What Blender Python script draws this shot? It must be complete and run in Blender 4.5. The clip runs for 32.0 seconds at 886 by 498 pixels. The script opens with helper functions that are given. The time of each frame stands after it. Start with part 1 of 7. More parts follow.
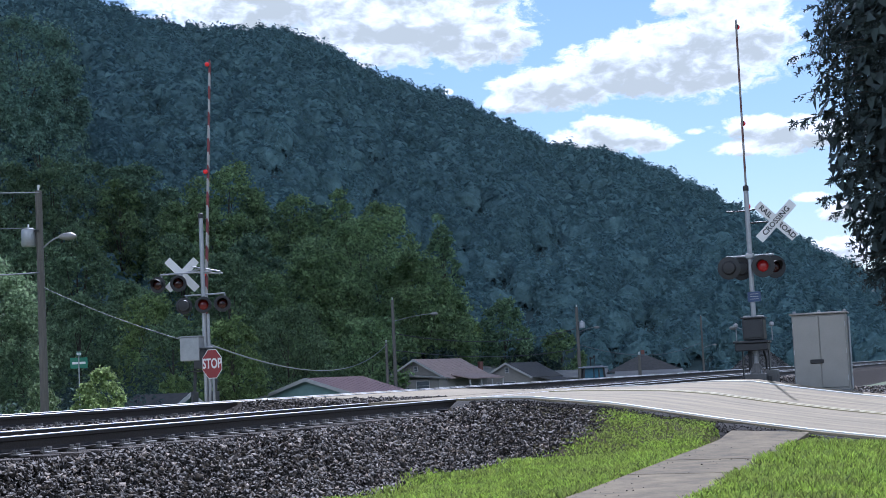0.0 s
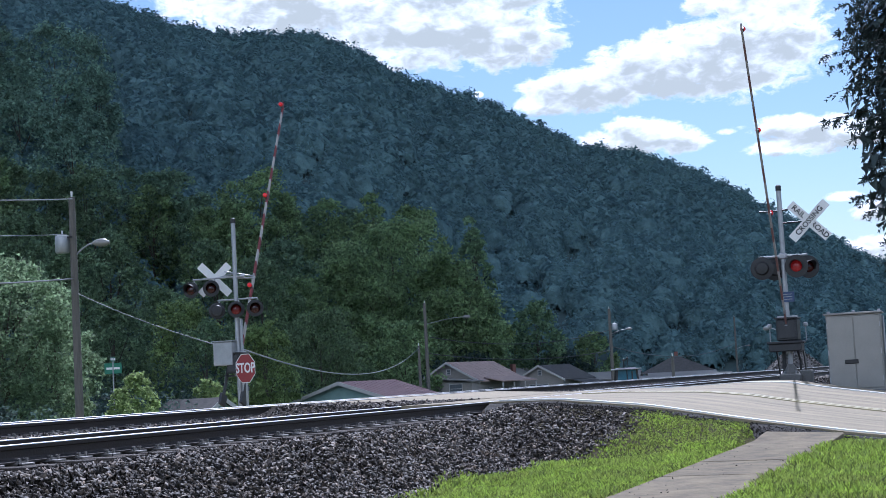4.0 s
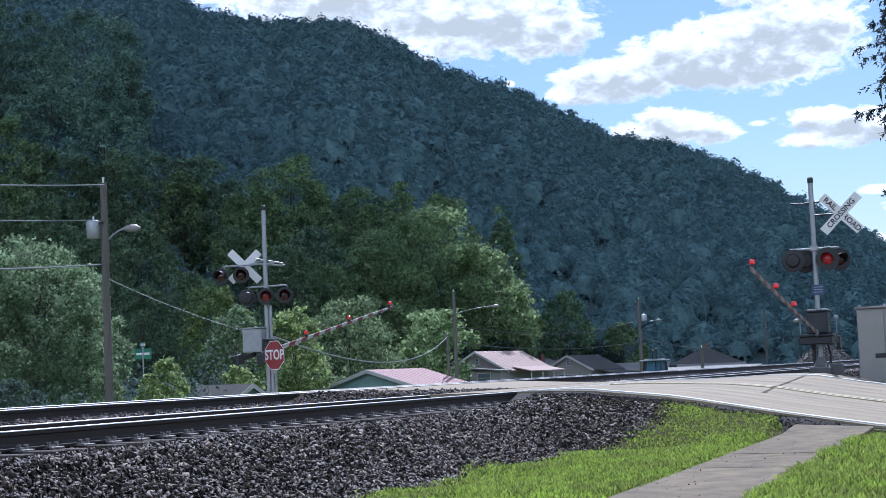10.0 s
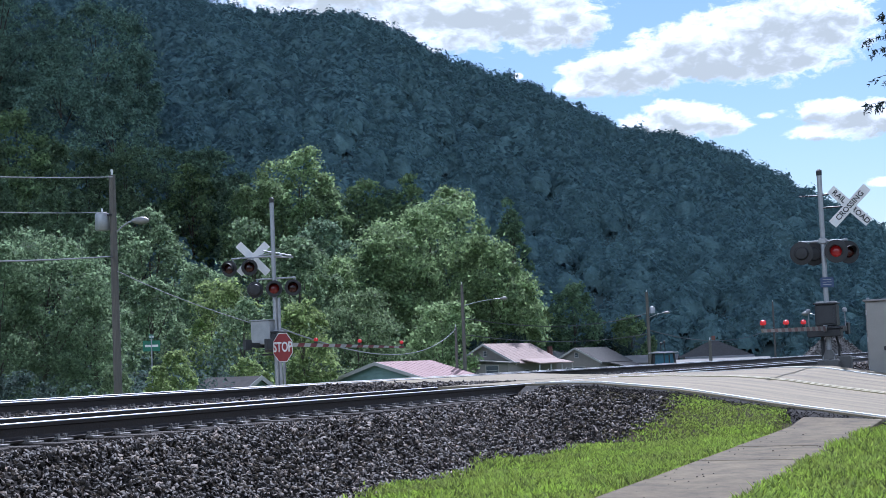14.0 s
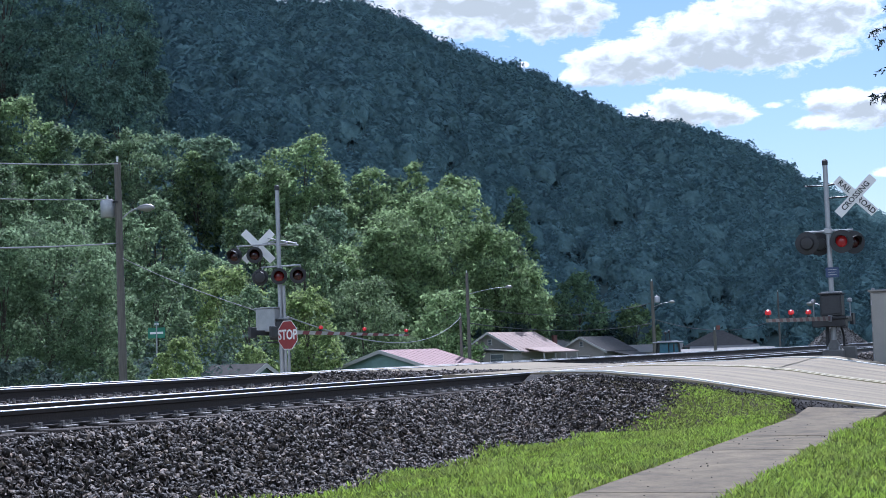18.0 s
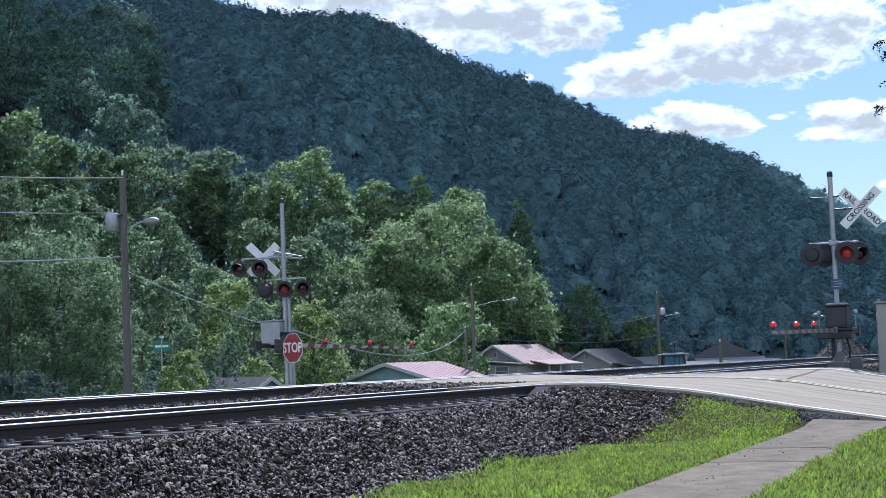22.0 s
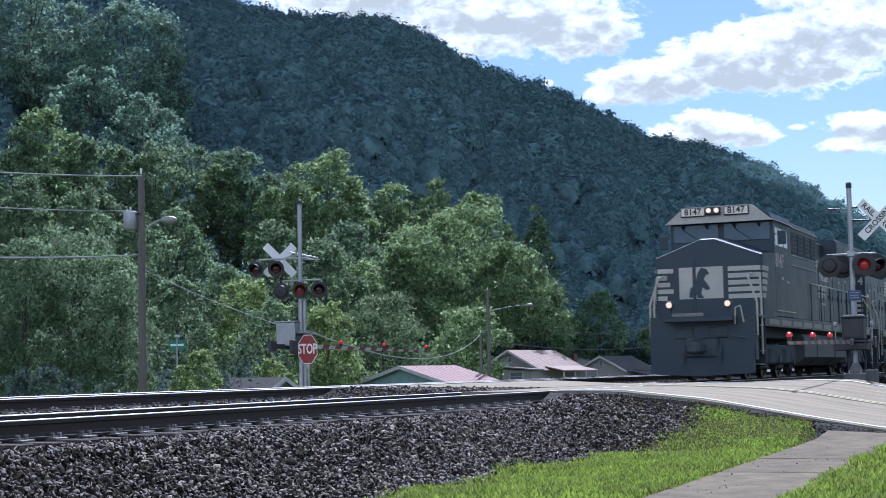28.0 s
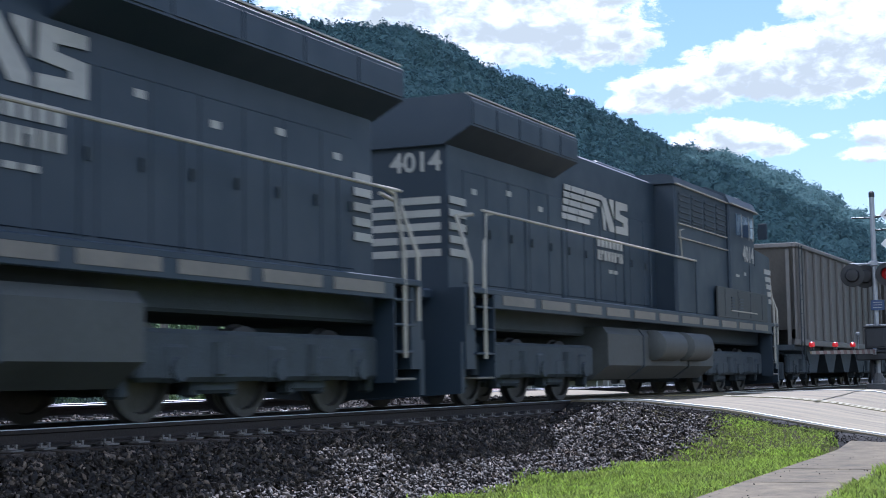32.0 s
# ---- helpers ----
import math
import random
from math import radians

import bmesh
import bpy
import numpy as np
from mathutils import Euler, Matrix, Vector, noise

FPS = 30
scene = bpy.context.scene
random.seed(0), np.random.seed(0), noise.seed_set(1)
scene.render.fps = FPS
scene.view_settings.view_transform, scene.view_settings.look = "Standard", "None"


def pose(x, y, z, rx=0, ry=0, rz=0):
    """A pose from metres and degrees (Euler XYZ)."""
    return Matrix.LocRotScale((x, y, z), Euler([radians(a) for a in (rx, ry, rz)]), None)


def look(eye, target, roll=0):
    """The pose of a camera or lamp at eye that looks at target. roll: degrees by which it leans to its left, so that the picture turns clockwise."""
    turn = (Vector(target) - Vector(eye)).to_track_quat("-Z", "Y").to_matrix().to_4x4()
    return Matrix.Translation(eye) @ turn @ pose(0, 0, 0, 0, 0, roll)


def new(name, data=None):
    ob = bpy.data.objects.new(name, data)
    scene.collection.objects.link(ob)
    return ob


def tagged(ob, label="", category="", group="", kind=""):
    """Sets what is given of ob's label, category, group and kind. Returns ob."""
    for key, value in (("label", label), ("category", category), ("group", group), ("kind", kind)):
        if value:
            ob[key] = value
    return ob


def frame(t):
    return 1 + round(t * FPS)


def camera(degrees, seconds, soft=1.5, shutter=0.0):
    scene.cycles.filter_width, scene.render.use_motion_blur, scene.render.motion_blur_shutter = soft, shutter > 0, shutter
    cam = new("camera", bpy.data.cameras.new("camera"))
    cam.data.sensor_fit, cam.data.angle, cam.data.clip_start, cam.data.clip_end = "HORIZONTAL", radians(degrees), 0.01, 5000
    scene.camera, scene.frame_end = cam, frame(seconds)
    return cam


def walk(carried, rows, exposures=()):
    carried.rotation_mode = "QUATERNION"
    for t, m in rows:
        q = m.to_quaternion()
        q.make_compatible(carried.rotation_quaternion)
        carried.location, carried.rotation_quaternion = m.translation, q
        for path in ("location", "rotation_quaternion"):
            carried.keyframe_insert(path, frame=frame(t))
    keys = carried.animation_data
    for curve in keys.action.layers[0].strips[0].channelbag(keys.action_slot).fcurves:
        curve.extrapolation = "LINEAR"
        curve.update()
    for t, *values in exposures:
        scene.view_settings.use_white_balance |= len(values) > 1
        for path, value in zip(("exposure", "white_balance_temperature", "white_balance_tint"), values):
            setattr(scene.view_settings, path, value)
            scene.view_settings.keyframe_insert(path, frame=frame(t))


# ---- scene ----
EYE = (0.0, 0.0, 0.39)
cam = camera(31.82, 32.0, soft=0.6, shutter=0.4)
EXPO = [(0, 0.72, 5150, 19), (29.5, 0.72, 5150, 19), (31, 0.86, 5150, 19), (32, 0.90, 5150, 19)]
WALK = [
    (0, 94.75, 2.61, -69.67), (0.5, 94.67, 2.65, -69.60), (1, 94.65, 2.73, -69.51), (1.5, 94.69, 2.76, -69.34),
    (2, 94.71, 2.84, -69.19), (2.5, 94.78, 2.87, -68.96), (3, 94.80, 2.91, -68.76), (3.5, 94.87, 2.99, -68.61),
    (5.5, 94.97, 2.96, -68.04), (6, 95.00, 3.03, -67.91), (6.5, 95.00, 3.04, -67.79), (7, 94.96, 2.95, -67.67),
    (7.5, 94.90, 2.80, -67.59), (8, 94.82, 2.61, -67.53), (8.5, 94.75, 2.44, -67.47), (9, 94.69, 2.29, -67.48),
    (9.5, 94.63, 2.30, -67.44), (10, 94.56, 2.35, -67.42), (10.5, 94.50, 2.38, -67.41), (11, 94.46, 2.35, -67.40),
    (11.5, 94.44, 2.35, -67.38), (12, 94.42, 2.22, -67.38), (12.5, 94.41, 2.30, -67.31), (13, 94.38, 2.26, -67.28),
    (13.5, 94.35, 2.33, -67.19), (14, 94.29, 2.30, -67.12), (14.5, 94.25, 2.16, -67.10), (16.5, 94.00, 2.21, -66.98),
    (17, 93.93, 2.13, -66.96), (17.5, 93.87, 2.04, -66.95), (18, 93.87, 2.04, -66.95), (18.5, 94.04, 2.05, -66.95),
    (19, 94.19, 2.12, -66.95), (19.5, 94.29, 2.22, -66.94), (20, 94.33, 2.29, -66.94), (20.5, 94.36, 2.21, -66.92),
    (21, 94.37, 2.09, -66.89), (21.5, 94.35, 2.19, -66.82), (22, 94.34, 2.17, -66.76), (22.5, 94.32, 2.05, -66.72),
    (23, 94.32, 1.97, -66.66), (23.5, 94.35, 1.97, -66.61), (24, 94.38, 2.03, -66.57), (24.5, 94.42, 2.09, -66.52),
    (25, 94.46, 1.90, -66.50), (25.5, 94.50, 1.78, -66.44), (27.5, 94.52, 1.29, -66.20), (28, 94.50, 1.07, -66.23),
    (28.5, 94.50, 1.00, -66.20), (29, 94.51, 0.87, -66.19), (29.5, 94.59, 0.96, -66.16), (30, 94.64, 1.00, -66.10),
    (30.5, 94.69, 1.05, -66.02), (31, 94.70, 0.88, -65.94), (31.5, 94.74, 0.81, -65.76), (32, 94.84, 0.93, -65.45),
]

walk(cam, [(t, pose(*EYE, rx, ry, rz)) for t, rx, ry, rz in WALK], EXPO)

# world: clear afternoon sky with broken cumulus
SUN_AZ, SUN_EL = radians(14), radians(50)
world = bpy.data.worlds.new("world")
scene.world = world
world.use_nodes = True


def sky_nodes():
    nt = world.node_tree
    nt.nodes.clear()
    N = nt.nodes.new
    L = nt.links.new
    out = N("ShaderNodeOutputWorld")
    bg = N("ShaderNodeBackground")
    bg.inputs[1].default_value = SKY_STRENGTH
    sky = N("ShaderNodeTexSky")
    sky.sky_type = "NISHITA"
    sky.sun_disc = False
    sky.sun_elevation, sky.sun_rotation = SUN_EL, math.pi / 2 - SUN_AZ
    sky.air_density, sky.dust_density, sky.ozone_density = 1.2, 0.2, 2.0
    tc = N("ShaderNodeTexCoord")
    sep = N("ShaderNodeSeparateXYZ")
    L(tc.outputs["Generated"], sep.inputs[0])

    def math_node(op, a, b=None, c=None):
        n = N("ShaderNodeMath")
        n.operation = op
        for i, v in enumerate((a, b, c)):
            if v is None:
                continue
            if isinstance(v, (int, float)):
                n.inputs[i].default_value = v
            else:
                L(v, n.inputs[i])
        return n.outputs[0]

    az = math_node("MULTIPLY", math_node("ARCTAN2", sep.outputs[1], sep.outputs[0]), 180 / math.pi)
    el = math_node("MULTIPLY", math_node("ARCSINE", sep.outputs[2]), 180 / math.pi)
    comb = N("ShaderNodeCombineXYZ")
    L(az, comb.inputs[0])
    L(math_node("MULTIPLY", el, 1.7), comb.inputs[1])

    def noise_tex(scale, detail, rough, offset=0.0, dist=0.0):
        m = N("ShaderNodeMapping")
        m.inputs["Location"].default_value = (offset, offset * 0.7, 0)
        L(comb.outputs[0], m.inputs[0])
        n = N("ShaderNodeTexNoise")
        n.inputs["Scale"].default_value = scale
        n.inputs["Detail"].default_value = detail
        n.inputs["Roughness"].default_value = rough
        n.inputs["Distortion"].default_value = dist
        L(m.outputs[0], n.inputs["Vector"])
        return n.outputs[0]

    def cover(shift):
        body = None
        for caz, cel, wa, we, k in CLOUDS:
            dx = math_node("DIVIDE", math_node("SUBTRACT", az, caz), wa)
            dy = math_node("DIVIDE", math_node("SUBTRACT", math_node("ADD", el, shift), cel), we)
            q = math_node("ADD", math_node("MULTIPLY", dx, dx), math_node("MULTIPLY", dy, dy))
            v = math_node("MULTIPLY", math_node("SUBTRACT", 1.0, q), k)
            body = v if body is None else math_node("MAXIMUM", body, v)
        return body

    big = noise_tex(0.55, 3.0, 0.55)
    fine = noise_tex(1.15, 9.0, 0.6, 7.0, 0.4)
    wisp = noise_tex(5.0, 6.0, 0.6, 3.0)
    edge = math_node("ADD", math_node("MULTIPLY", math_node("SUBTRACT", fine, 0.5), 2.5), math_node("MULTIPLY", math_node("SUBTRACT", big, 0.5), 0.5))
    dens = math_node("ADD", math_node("ADD", cover(0.0), edge), math_node("MULTIPLY", math_node("SUBTRACT", wisp, 0.5), 0.5))
    mask = N("ShaderNodeMapRange")
    mask.interpolation_type = "SMOOTHSTEP"
    mask.inputs[1].default_value, mask.inputs[2].default_value = -0.06, 0.52
    L(dens, mask.inputs[0])
    # thick undersides are greyer
    thick = N("ShaderNodeMapRange")
    thick.interpolation_type = "SMOOTHSTEP"
    thick.inputs[1].default_value, thick.inputs[2].default_value = 0.45, 1.4
    L(math_node("ADD", math_node("ADD", cover(0.35), math_node("MULTIPLY", math_node("SUBTRACT", fine, 0.5), 2.2)), math_node("MULTIPLY", math_node("SUBTRACT", big, 0.42), 2.5)), thick.inputs[0])
    col = N("ShaderNodeMix")
    col.data_type = "RGBA"
    L(thick.outputs[0], col.inputs[0])
    col.inputs[6].default_value = (*[c * CLOUD_LIGHT for c in (1.03, 1.05, 1.02)], 1)
    col.inputs[7].default_value = (*[c * CLOUD_LIGHT for c in (0.54, 0.56, 0.50)], 1)
    mix = N("ShaderNodeMix")
    mix.data_type = "RGBA"
    L(mask.outputs[0], mix.inputs[0])
    L(sky.outputs[0], mix.inputs[6])
    # clouds turned away from the sun show their sunlit side
    dot = N("ShaderNodeVectorMath")
    dot.operation = "DOT_PRODUCT"
    L(tc.outputs["Generated"], dot.inputs[0])
    dot.inputs[1].default_value = (math.cos(SUN_AZ) * math.cos(SUN_EL), math.sin(SUN_AZ) * math.cos(SUN_EL), math.sin(SUN_EL))
    front = N("ShaderNodeMapRange")
    front.interpolation_type = "SMOOTHSTEP"
    front.inputs[1].default_value, front.inputs[2].default_value = 0.6, -0.5
    front.inputs[3].default_value, front.inputs[4].default_value = 1.0, FRONT_LIT
    L(dot.outputs["Value"], front.inputs[0])
    lit = N("ShaderNodeVectorMath")
    lit.operation = "SCALE"
    L(col.outputs[2], lit.inputs[0])
    L(front.outputs[0], lit.inputs[3])
    L(lit.outputs[0], mix.inputs[7])
    L(mix.outputs[2], bg.inputs[0])
    L(bg.outputs[0], out.inputs[0])


SKY_STRENGTH, CLOUD_LIGHT, FRONT_LIT = 0.06, 12.0, 4.2
# azimuth, elevation, half width, half height in degrees, weight
HIGH_CLOUDS = [
    (26.5, 14.0, 5.4, 1.25, 1.0), (21.2, 13.1, 5.0, 1.7, 1.1), (18.7, 12.4, 2.5, 1.15, 1.1), (19.9, 14.9, 5.4, 1.7, 1.1),
    (15.4, 10.5, 2.9, 0.95, 1.1), (17.1, 10.0, 1.45, 0.45, 1.0), (12.9, 11.1, 2.7, 1.25, 1.1), (10.5, 11.3, 3.7, 1.65, 1.1),
    (8.9, 11.9, 2.5, 2.0, 1.0), (11.0, 13.1, 1.0, 0.5, 0.9), (8.0, 12.9, 0.95, 0.6, 0.9),
]
LOW_CLOUDS = [
    (13.8, 8.6, 2.0, 0.7, 1.1), (15.1, 8.5, 1.05, 0.5, 1.0), (12.2, 8.3, 1.1, 0.5, 1.0), (14.3, 8.95, 1.05, 0.45, 1.0),
    (8.2, 8.6, 1.9, 0.4, 1.0), (8.9, 7.8, 1.3, 0.3, 1.0), (7.7, 8.1, 1.5, 0.75, 1.0), (19.65, 10.52, 0.2, 0.13, 0.9),
    (10.8, 8.5, 0.5, 0.1, 0.25), (6.6, 5.9, 0.8, 0.2, 0.9), (5.7, 3.9, 1.6, 0.6, 1.0), (5.2, 5.3, 1.3, 0.45, 1.0),
    (6.2, 8.1, 1.9, 0.5, 1.0),
]
FAR_CLOUDS = [
    (-6, 12, 6, 2.5, 1.1), (40, 20, 8, 3, 1.1), (8, 25, 16, 4.5, 1.1), (62, 24, 14, 5, 1.1),
    (92, 18, 15, 6, 1.2), (-38, 20, 17, 7, 1.2), (-72, 30, 20, 8, 1.3), (-105, 18, 18, 7, 1.3),
    (-140, 34, 24, 9, 1.3), (172, 18, 18, 7, 1.3), (-165, 16, 12, 6, 1.3), (140, 30, 24, 9, 1.3),
    (115, 45, 30, 9, 1.1), (-60, 55, 40, 9, 1.1), (-150, 60, 60, 9, 1.2),
]
CLOUDS = HIGH_CLOUDS + LOW_CLOUDS + FAR_CLOUDS
sky_nodes()
sun = new("sun", bpy.data.lights.new("sun", "SUN"))
sun.data.energy, sun.data.angle, sun.data.color = 4.15, radians(0.53), (1.0, 0.95, 0.88)
sun.matrix_basis = look((0, 0, 0), (-math.cos(SUN_AZ) * math.cos(SUN_EL), -math.sin(SUN_AZ) * math.cos(SUN_EL), -math.sin(SUN_EL)))
sun.location = (60, 60, 150)

# ---- materials ----
def mat(name, base, rough=0.7, metal=0.0, dark=None, scale=6.0, fine=60.0, var=0.35, bump=0.2, bump_scale=None, per_object=0.0,
        per_island=0.0, spec=0.5, emit=None, strength=0.0, trans=0.0, streak=None, bump_dist=0.02, flecks=0.0):
    m = bpy.data.materials.new(name)
    m.use_nodes = True
    nt = m.node_tree
    b = nt.nodes["Principled BSDF"]
    N, L = nt.nodes.new, nt.links.new
    tc = N("ShaderNodeTexCoord")
    src = tc.outputs["Object"]
    if streak:
        mp = N("ShaderNodeMapping")
        mp.inputs["Scale"].default_value = streak
        L(src, mp.inputs[0])
        src = mp.outputs[0]
    n1, n2 = N("ShaderNodeTexNoise"), N("ShaderNodeTexNoise")
    for n, s in ((n1, scale), (n2, fine)):
        n.inputs["Scale"].default_value, n.inputs["Detail"].default_value = s, 5.0
        L(src, n.inputs["Vector"])
    add = N("ShaderNodeMath")
    add.operation = "MULTIPLY_ADD"
    L(n2.outputs[0], add.inputs[0])
    add.inputs[1].default_value = 0.45
    L(n1.outputs[0], add.inputs[2])
    ramp = N("ShaderNodeMapRange")
    ramp.inputs[1].default_value, ramp.inputs[2].default_value = 0.45, 1.0
    L(add.outputs[0], ramp.inputs[0])
    mix = N("ShaderNodeMix")
    mix.data_type = "RGBA"
    d = dark or tuple(c * (1 - var) for c in base)
    mix.inputs[6].default_value, mix.inputs[7].default_value = (*d, 1), (*base, 1)
    L(ramp.outputs[0], mix.inputs[0])
    colour = mix.outputs[2]
    if per_object or per_island:
        if per_object:
            rnd = N("ShaderNodeObjectInfo").outputs["Random"]
        else:
            rnd = N("ShaderNodeNewGeometry").outputs["Random Per Island"]
        amount = per_object or per_island
        mr = N("ShaderNodeMapRange")
        mr.inputs[3].default_value, mr.inputs[4].default_value = 1 - amount, 1 + amount
        if flecks:
            pw = N("ShaderNodeMath")
            pw.operation = "POWER"
            L(rnd, pw.inputs[0])
            pw.inputs[1].default_value = 5.0
            rnd = pw.outputs[0]
            mr.inputs[4].default_value = flecks
        L(rnd, mr.inputs[0])
        sc = N("ShaderNodeVectorMath")
        sc.operation = "SCALE"
        L(colour, sc.inputs[0])
        L(mr.outputs[0], sc.inputs[3])
        colour = sc.outputs[0]
    L(colour, b.inputs["Base Color"])
    rr = N("ShaderNodeMapRange")
    rr.inputs[3].default_value, rr.inputs[4].default_value = max(0.02, rough - 0.12), min(1, rough + 0.12)
    L(n1.outputs[0], rr.inputs[0])
    L(rr.outputs[0], b.inputs["Roughness"])
    b.inputs["Metallic"].default_value = metal
    b.inputs["Specular IOR Level"].default_value = spec
    if bump:
        bp = N("ShaderNodeBump")
        bp.inputs["Strength"].default_value, bp.inputs["Distance"].default_value = bump, bump_dist
        src_b = n2.outputs[0]
        if bump_scale:
            n3 = N("ShaderNodeTexNoise")
            n3.inputs["Scale"].default_value, n3.inputs["Detail"].default_value = bump_scale, 6.0
            L(src, n3.inputs["Vector"])
            src_b = n3.outputs[0]
        L(src_b, bp.inputs["Height"])
        L(bp.outputs[0], b.inputs["Normal"])
    if emit:
        b.inputs["Emission Color"].default_value, b.inputs["Emission Strength"].default_value = (*emit, 1), strength
    if trans:
        tr = N("ShaderNodeBsdfTranslucent")
        L(colour, tr.inputs[0])
        mx = N("ShaderNodeMixShader")
        mx.inputs[0].default_value = trans
        L(b.outputs[0], mx.inputs[1])
        L(tr.outputs[0], mx.inputs[2])
        L(mx.outputs[0], nt.nodes["Material Output"].inputs[0])
    return m


def glass(name, tint=(0.05, 0.06, 0.07), rough=0.06):
    return mat(name, tint, rough, 0.0, scale=2, fine=9, var=0.3, bump=0.0, spec=0.9)


